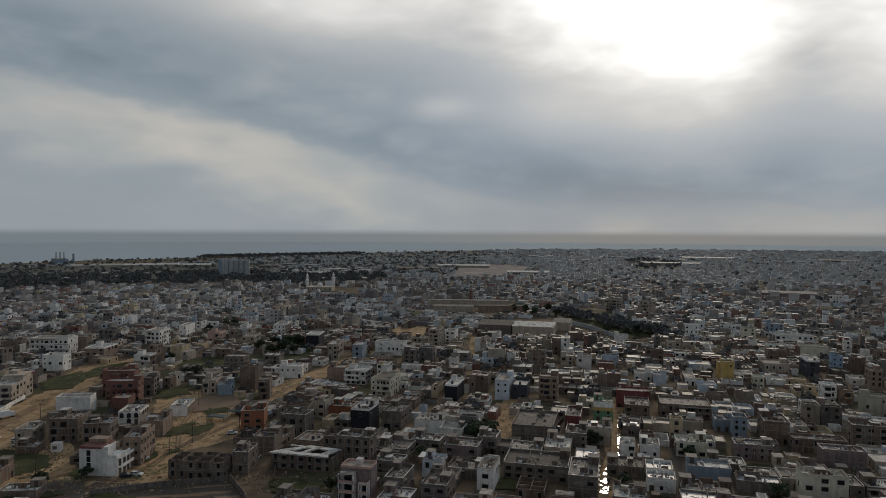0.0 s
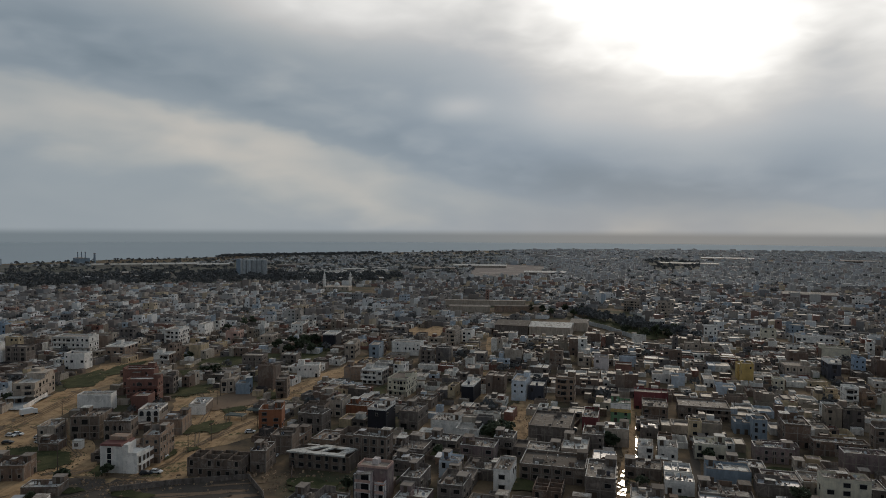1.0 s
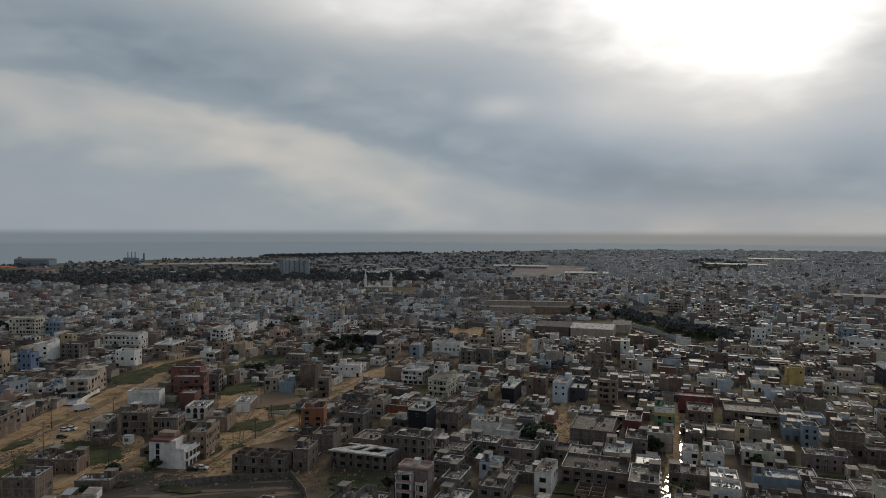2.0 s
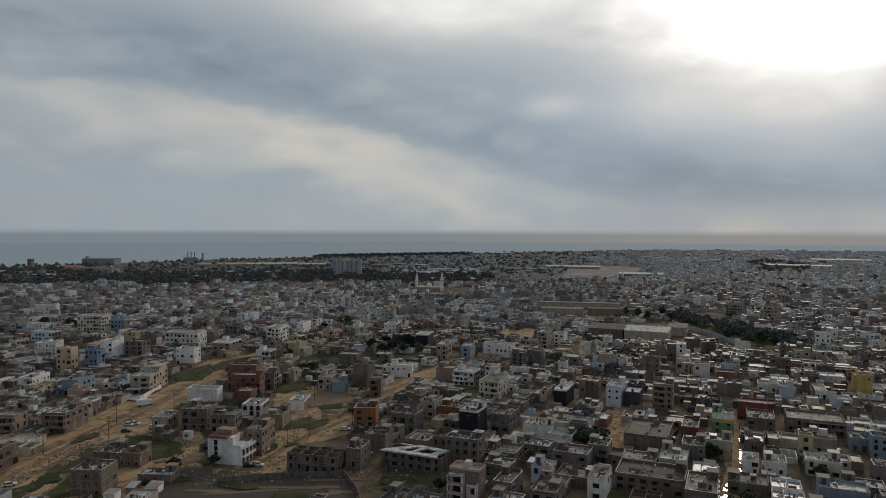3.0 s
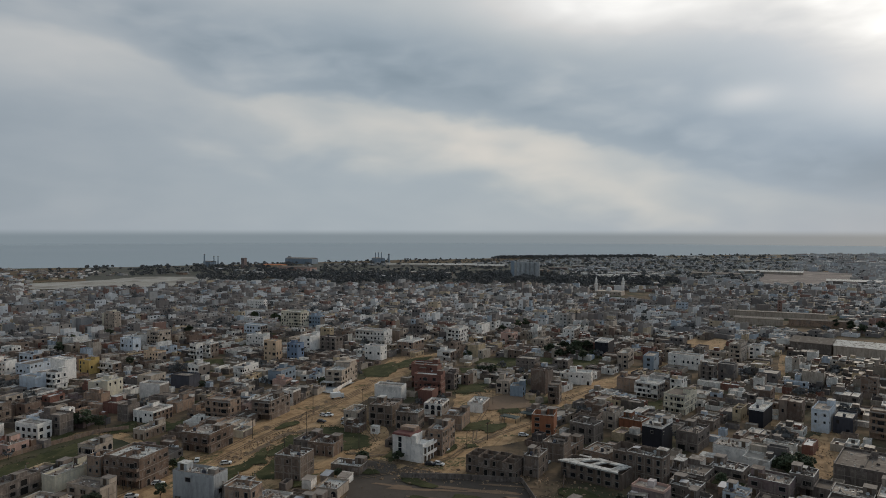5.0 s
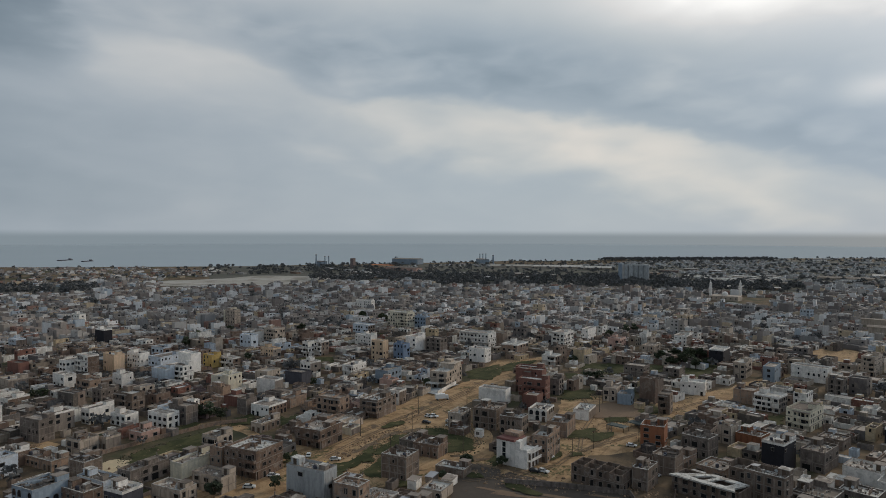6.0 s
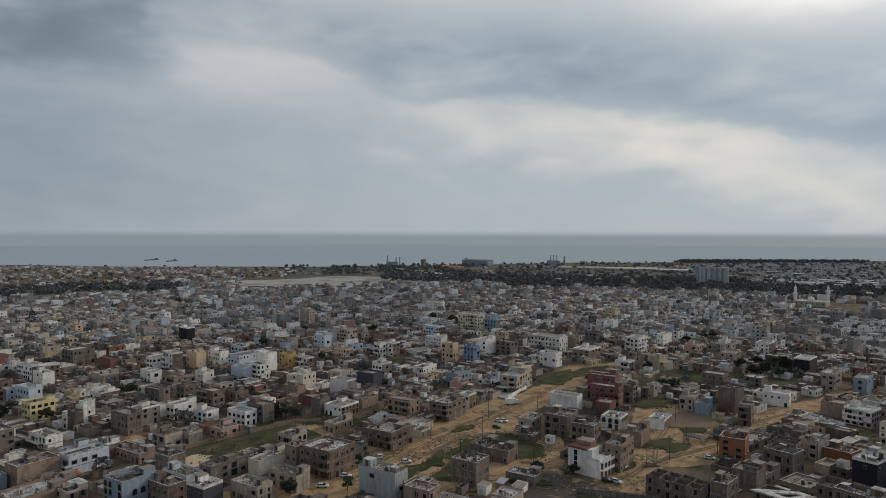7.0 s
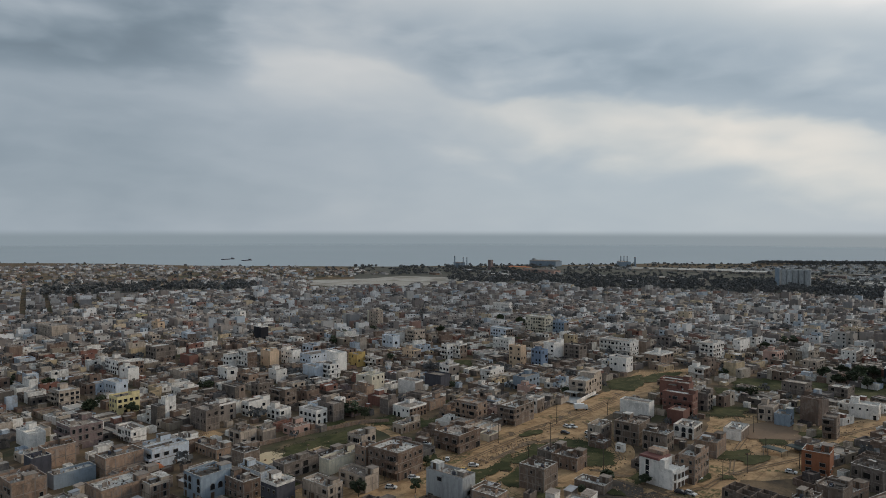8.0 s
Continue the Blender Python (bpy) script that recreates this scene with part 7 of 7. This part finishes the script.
car(-358.0, 126.8, 60, "car_white", "white saloon car standing on sandy ground")


def pole(x, y, h, label="weathered wooden utility pole beside the road"):
    root = thing("utility_pole", pose(x, y, 0, 0, 0, 20), label, "utility pole", "utility poles")
    part("post", Shape().tube(0, 0, [(0.16, 0), (0.10, h)], 8).mesh("post", "wood"), root)
    part("crossarm", Shape().box(-0.8, 0.8, -0.06, 0.06, h - 0.6, h - 0.45).mesh("crossarm", "wood"), root)


pole(-163.7, 228.0, 15.0, "tall steel mast beside the dirt road")
pole(-141.4, 231.8, 9.7)
pole(-191.3, 271.7, 9.6)
pole(-191.6, 228.4, 8.7)
pole(-168.8, 220.1, 6.9)
pole(-100.3, 267.4, 7.8)
pole(-104.5, 299.0, 6.0)
pole(-193.5, 164.8, 6.0)
pole(-191.7, 166.5, 6.4)
pole(-87.7, 287.0, 6.7)
pole(-122.7, 340.1, 9.6)
pole(-258.7, 211.4, 6.9)
pole(-103.9, 253.3, 7.5)
pole(-88.8, 435.8, 11.0)
pole(124.8, 312.9, 7.9)
pole(164.5, 309.0, 6.5)
pole(-118.1, 322.8, 8.2)
pole(-12.4, 218.8, 6.5)
pole(-52.3, 228.1, 6.8)
pole(-154.9, 259.5, 11.0)
pole(-182.0, 302.4, 6.6)


def low_wall(points, h, mat, label):
    root = thing("garden_wall", pose(*points[0], 0), label, "wall")
    ox, oy = points[0]
    for (x0, y0), (x1, y1) in zip(points, points[1:]):
        ll = math.hypot(x1 - x0, y1 - y0)
        part("panel", Shape().box(0, ll, -0.12, 0.12, 0, h).mesh("panel", mat), root, pose(x0 - ox, y0 - oy, 0, 0, 0, math.degrees(math.atan2(y1 - y0, x1 - x0))))


low_wall([(25, 266), (37.4, 259.2), (47.7, 289), (52, 300)], 2.2, "brown", "bare cement-block yard wall")
low_wall([(-262, 153), (-261, 180), (-258, 205), (-250, 216)], 1.8, "tan", "long low wall beside a green field")
low_wall([(-113, 213.5), (-96, 220.5), (-72.4, 227), (-63, 212), (-60, 204)], 2.0, "grey", "grey cement-block yard wall")
low_wall([(87.5, 244), (83, 230), (78.8, 214)], 2.0, "pale", "pale yard wall along a sandy lane")
low_wall([(-66, 262), (-60, 238), (-58, 228)], 1.8, "brown", "bare cement-block yard wall")

truck = thing("box_truck", heading(-197, 301.5, 0.05, 38), "white box truck parked beside the dirt road", "truck")
part("box", Shape().box(-1.2, 1.2, -3.6, 1.7, 0.9, 3.3).mesh("box", "car_white"), truck)
part("cab", Shape().box(-1.1, 1.1, 1.8, 3.5, 0.6, 2.5, 0, 0.12).mesh("cab", "car_white"), truck)
part("windscreen", Shape().box(-0.9, 0.9, 3.42, 3.47, 1.5, 2.3).mesh("windscreen", "glass"), truck)
for sx, sy in itertools.product((-1.0, 1.0), (-2.6, 2.6)):
    part("wheel", WHEEL, truck, pose(sx, sy, 0.42, 0, 0, 90)).scale = (1.3, 1.3, 1.3)

for x, y, w, d in ((-101, 299, 9, 5), (-95, 308, 8, 5)):
    stall = thing("market_stall", heading(x, y, 0, 12), "low market stall under a dark green tarpaulin", "stall", "stalls on the sand lot")
    part("canopy", Shape().box(-w / 2, w / 2, -d / 2, d / 2, 2.2, 2.5, 0, 0.5).mesh("canopy", "tarp"), stall)
    for sx, sy in itertools.product((-1, 1), (-1, 1)):
        part("post", Shape().box(-0.07, 0.07, -0.07, 0.07, 0, 2.2).mesh("post", "wood"), stall, pose(sx * (w / 2 - 0.3), sy * (d / 2 - 0.3), 0))


def tile_roof_house(x, y, z, th, w, d, label):
    root = thing("roof_shelter", heading(x, y, z, th), label, "shelter")
    s = Shape()
    s.v = [(-w / 2, -d / 2, 2.2), (w / 2, -d / 2, 2.2), (w / 2, d / 2, 2.2), (-w / 2, d / 2, 2.2), (-w / 4, 0, 3.6), (w / 4, 0, 3.6)]
    s.f = [(0, 1, 5, 4), (1, 2, 5), (2, 3, 4, 5), (3, 0, 4), (3, 2, 1, 0)]
    s.s = [0] * 5
    part("tiled_roof", s.mesh("tiled_roof", "awning"), root)
    part("wall", Shape().box(-w / 2 + .3, w / 2 - .3, -d / 2 + .3, d / 2 - .3, 0, 2.2).mesh("wall", "pale"), root)


tile_roof_house(-262, 96, 0, 4, 6, 6, "small orange tiled hipped roof on white walls")
tile_roof_house(-262, 108, 0, 4, 6, 6, "small orange tiled hipped roof on white walls")

# white villa with a red tiled crown and a stair window
villa = thing("house", heading(-119.0, 235.3, 0, 4), "white-painted villa with red tiled crown and balconies", "house")
tower = part("wall", Shape().box(-6.75, 1.5, -4.35, 4.35, 0, 9.4).mesh("wall", "white"), villa)
part("tiled_crown", Shape().box(-6.95, 1.3, -4.55, 4.4, 9.4, 10.1, 0, 0.35).mesh("tiled_crown", "rust"), villa, None, "weathered red tiles")
part("upper_room", Shape().box(-6.0, 0.4, 0.2, 4.0, 10.1, 11.4).mesh("upper_room", "tan"), villa)
for i in range(3):
    part("stair_window", Shape().box(-0.7, 0.7, -0.06, 0.05, 0, 1.9).mesh("stair_window", "glass"), villa, pose(-3.4, -4.35, 2.6 + i * 2.15))
part("wing", Shape().box(1.51, 6.75, -4.35, 4.35, 0, 6.3).mesh("wing", "white"), villa)
part("stair_tower", Shape().box(1.52, 3.4, -3.9, -0.6, 6.3, 9.9, 0, 0.05).mesh("stair_tower", "white"), villa)
part("terrace_wall", Shape().box(6.5, 6.75, -4.35, 4.35, 6.3, 7.3).mesh("terrace_wall", "white"), villa)
part("terrace_wall", Shape().box(3.41, 6.5, -4.35, -4.1, 6.3, 7.3).mesh("terrace_wall", "white"), villa)
for i in (1, 2):
    s = Shape().box(6.76, 8.2, -4.0, 4.2, -0.1, 0.1).box(8.08, 8.2, -4.0, 4.2, 0.1, 1.0)
    part("balcony", s.mesh("balcony", "white"), villa, pose(0, 0, 3.1 * i))
    for q in (-2.5, 0.3, 2.8):
        part("door", window_mesh("door"), villa, pose(6.75, q, 3.1 * i - 3.0, 0, 0, 90))

# unfinished block under a pale roof slab with two open light wells
shell_house = thing("house", heading(-49.6, 241.0, 0, 14), "unfinished concrete block under pale pierced roof slab", "house")
part("wall", Shape().box(-11.6, 11.6, -4.2, -3.9, 0, 5.6).box(-11.6, 11.6, 4.7, 5.0, 0, 5.6).box(-11.6, -11.3, -3.9, 4.7, 0, 5.6).box(11.3, 11.6, -3.9, 4.7, 0, 5.6).mesh("wall", "raw"), shell_house)
# floor coloured near-black, which paints in the shade of the light wells
part("floor_slab", Shape().box(-11.3, 11.3, -3.9, 4.7, 0.1, 0.4).mesh("floor_slab", "opening_shade"), shell_house)
for corners in (((-12.2, -5.2), (-10.6, -2.6), (9.4, -2.2), (10.6, -4.9)), ((-10.6, -2.6), (-1.5, 5.4), (0.6, 5.4), (-5.8, -2.5)), ((0.6, 5.4), (-1.4, 3.0), (9.0, 2.2), (11.4, 4.2)), ((9.4, -2.2), (6.6, -2.25), (8.0, 2.3), (11.0, 2.6)), ((0.4, -2.4), (-1.4, -2.45), (1.2, 3.0), (2.8, 2.8))):
    s = Shape()
    s.v = [(px, py, 5.61 + i) for i in (0, 0.5) for px, py in corners]
    s.f, s.s = list(BOX_FACES), [0] * 6
    part("roof_slab", s.mesh("roof_slab", "roof_white"), shell_house)
for i, j in itertools.product(range(2), range(7)):
    part("window", window_mesh("wide" if j % 2 else "tall"), shell_house, pose(-10 + j * 3.3, -4.2, 0.8 + i * 2.75))


def bay_house(x, y, th):
    """A tall house with two projecting bays of balconies and a terracotta terrace."""
    root = thing("house", heading(x, y, 0, th), "pink and white three-storey house with two balconied bays", "house")
    part("wall", Shape().box(-5, 5, -1.6, 4.4, 0, 10.2).mesh("wall", "mauve"), root)
    part("side_wall", Shape().box(-5.25, -5.02, -4.2, 4.4, 0, 8.8).mesh("side_wall", "dark"), root)
    part("parapet", Shape().box(-5, 5, 4.2, 4.4, 10.2, 11.1).box(4.8, 5, -1.6, 4.2, 10.2, 11.0).box(-5, -4.8, -1.6, 4.2, 10.2, 11.0).box(-4.8, 4.8, -1.6, -1.4, 10.2, 10.9).mesh("parapet", "pink"), root)
    part("roof", Shape().box(-4.8, 4.8, -1.4, 4.2, 10.2, 10.32).mesh("roof", "roof"), root)
    part("stair_room", Shape().box(-1.2, 0.8, 1.5, 4.0, 10.32, 12.0).mesh("stair_room", "pinkwhite"), root)
    for bx, bw, floors, kind in ((-2.3, 5.2, 3, "broad"), (3.3, 3.0, 2, "arch")):
        h = floors * 3.0
        for i in range(floors):
            bay = part("bay", Shape().box(-bw / 2, bw / 2, -4.2, -1.62, 3.0 * i, 3.0 * i + 0.25).mesh("bay", "pinkwhite"), root, pose(bx, 0, 0))
            part("bay_wall", Shape().box(-bw / 2, bw / 2, -2.6, -1.62, 3.0 * i + 0.26, 3.0 * i + 3.0).mesh("bay_wall", "pinkwhite"), bay)
            part("window", window_mesh(kind), bay, pose(0.2, -2.6, 3.0 * i + 0.4))
            part("balustrade", Shape().box(-bw / 2, bw / 2, -4.2, -4.05, 3.0 * i + 0.26, 3.0 * i + 1.1).mesh("balustrade", "pink" if i else "white"), bay)
            for q in (-bw / 2 + 0.14, bw / 2 - 0.14):
                part("post", Shape().box(q - 0.13, q + 0.13, -4.18, -3.92, 3.0 * i + 1.1, 3.0 * i + 2.98).mesh("post", "white"), bay)
        if floors == 3:
            s = Shape().box(bx - bw / 2 - 0.3, bx + bw / 2 + 0.2, -4.6, -1.62, h - 0.6, h - 0.4)
            s.v = [(px, py, pz + (0.9 if px > bx else 0.0)) for px, py, pz in s.v]
            part("sloping_roof", s.mesh("sloping_roof", "roof"), root)
        else:
            part("terrace", Shape().box(bx - bw / 2, bx + bw / 2, -4.2, -1.62, h, h + 0.15).mesh("terrace", "awning"), root)
            part("parapet", Shape().box(bx - bw / 2, bx + bw / 2, -4.2, -4.05, h + 0.15, h + 0.9).box(bx + bw / 2 - 0.15, bx + bw / 2, -4.05, -1.62, h + 0.15, h + 0.9).mesh("parapet", "pinkwhite"), root)


bay_house(-27.7, 212.7, 14)
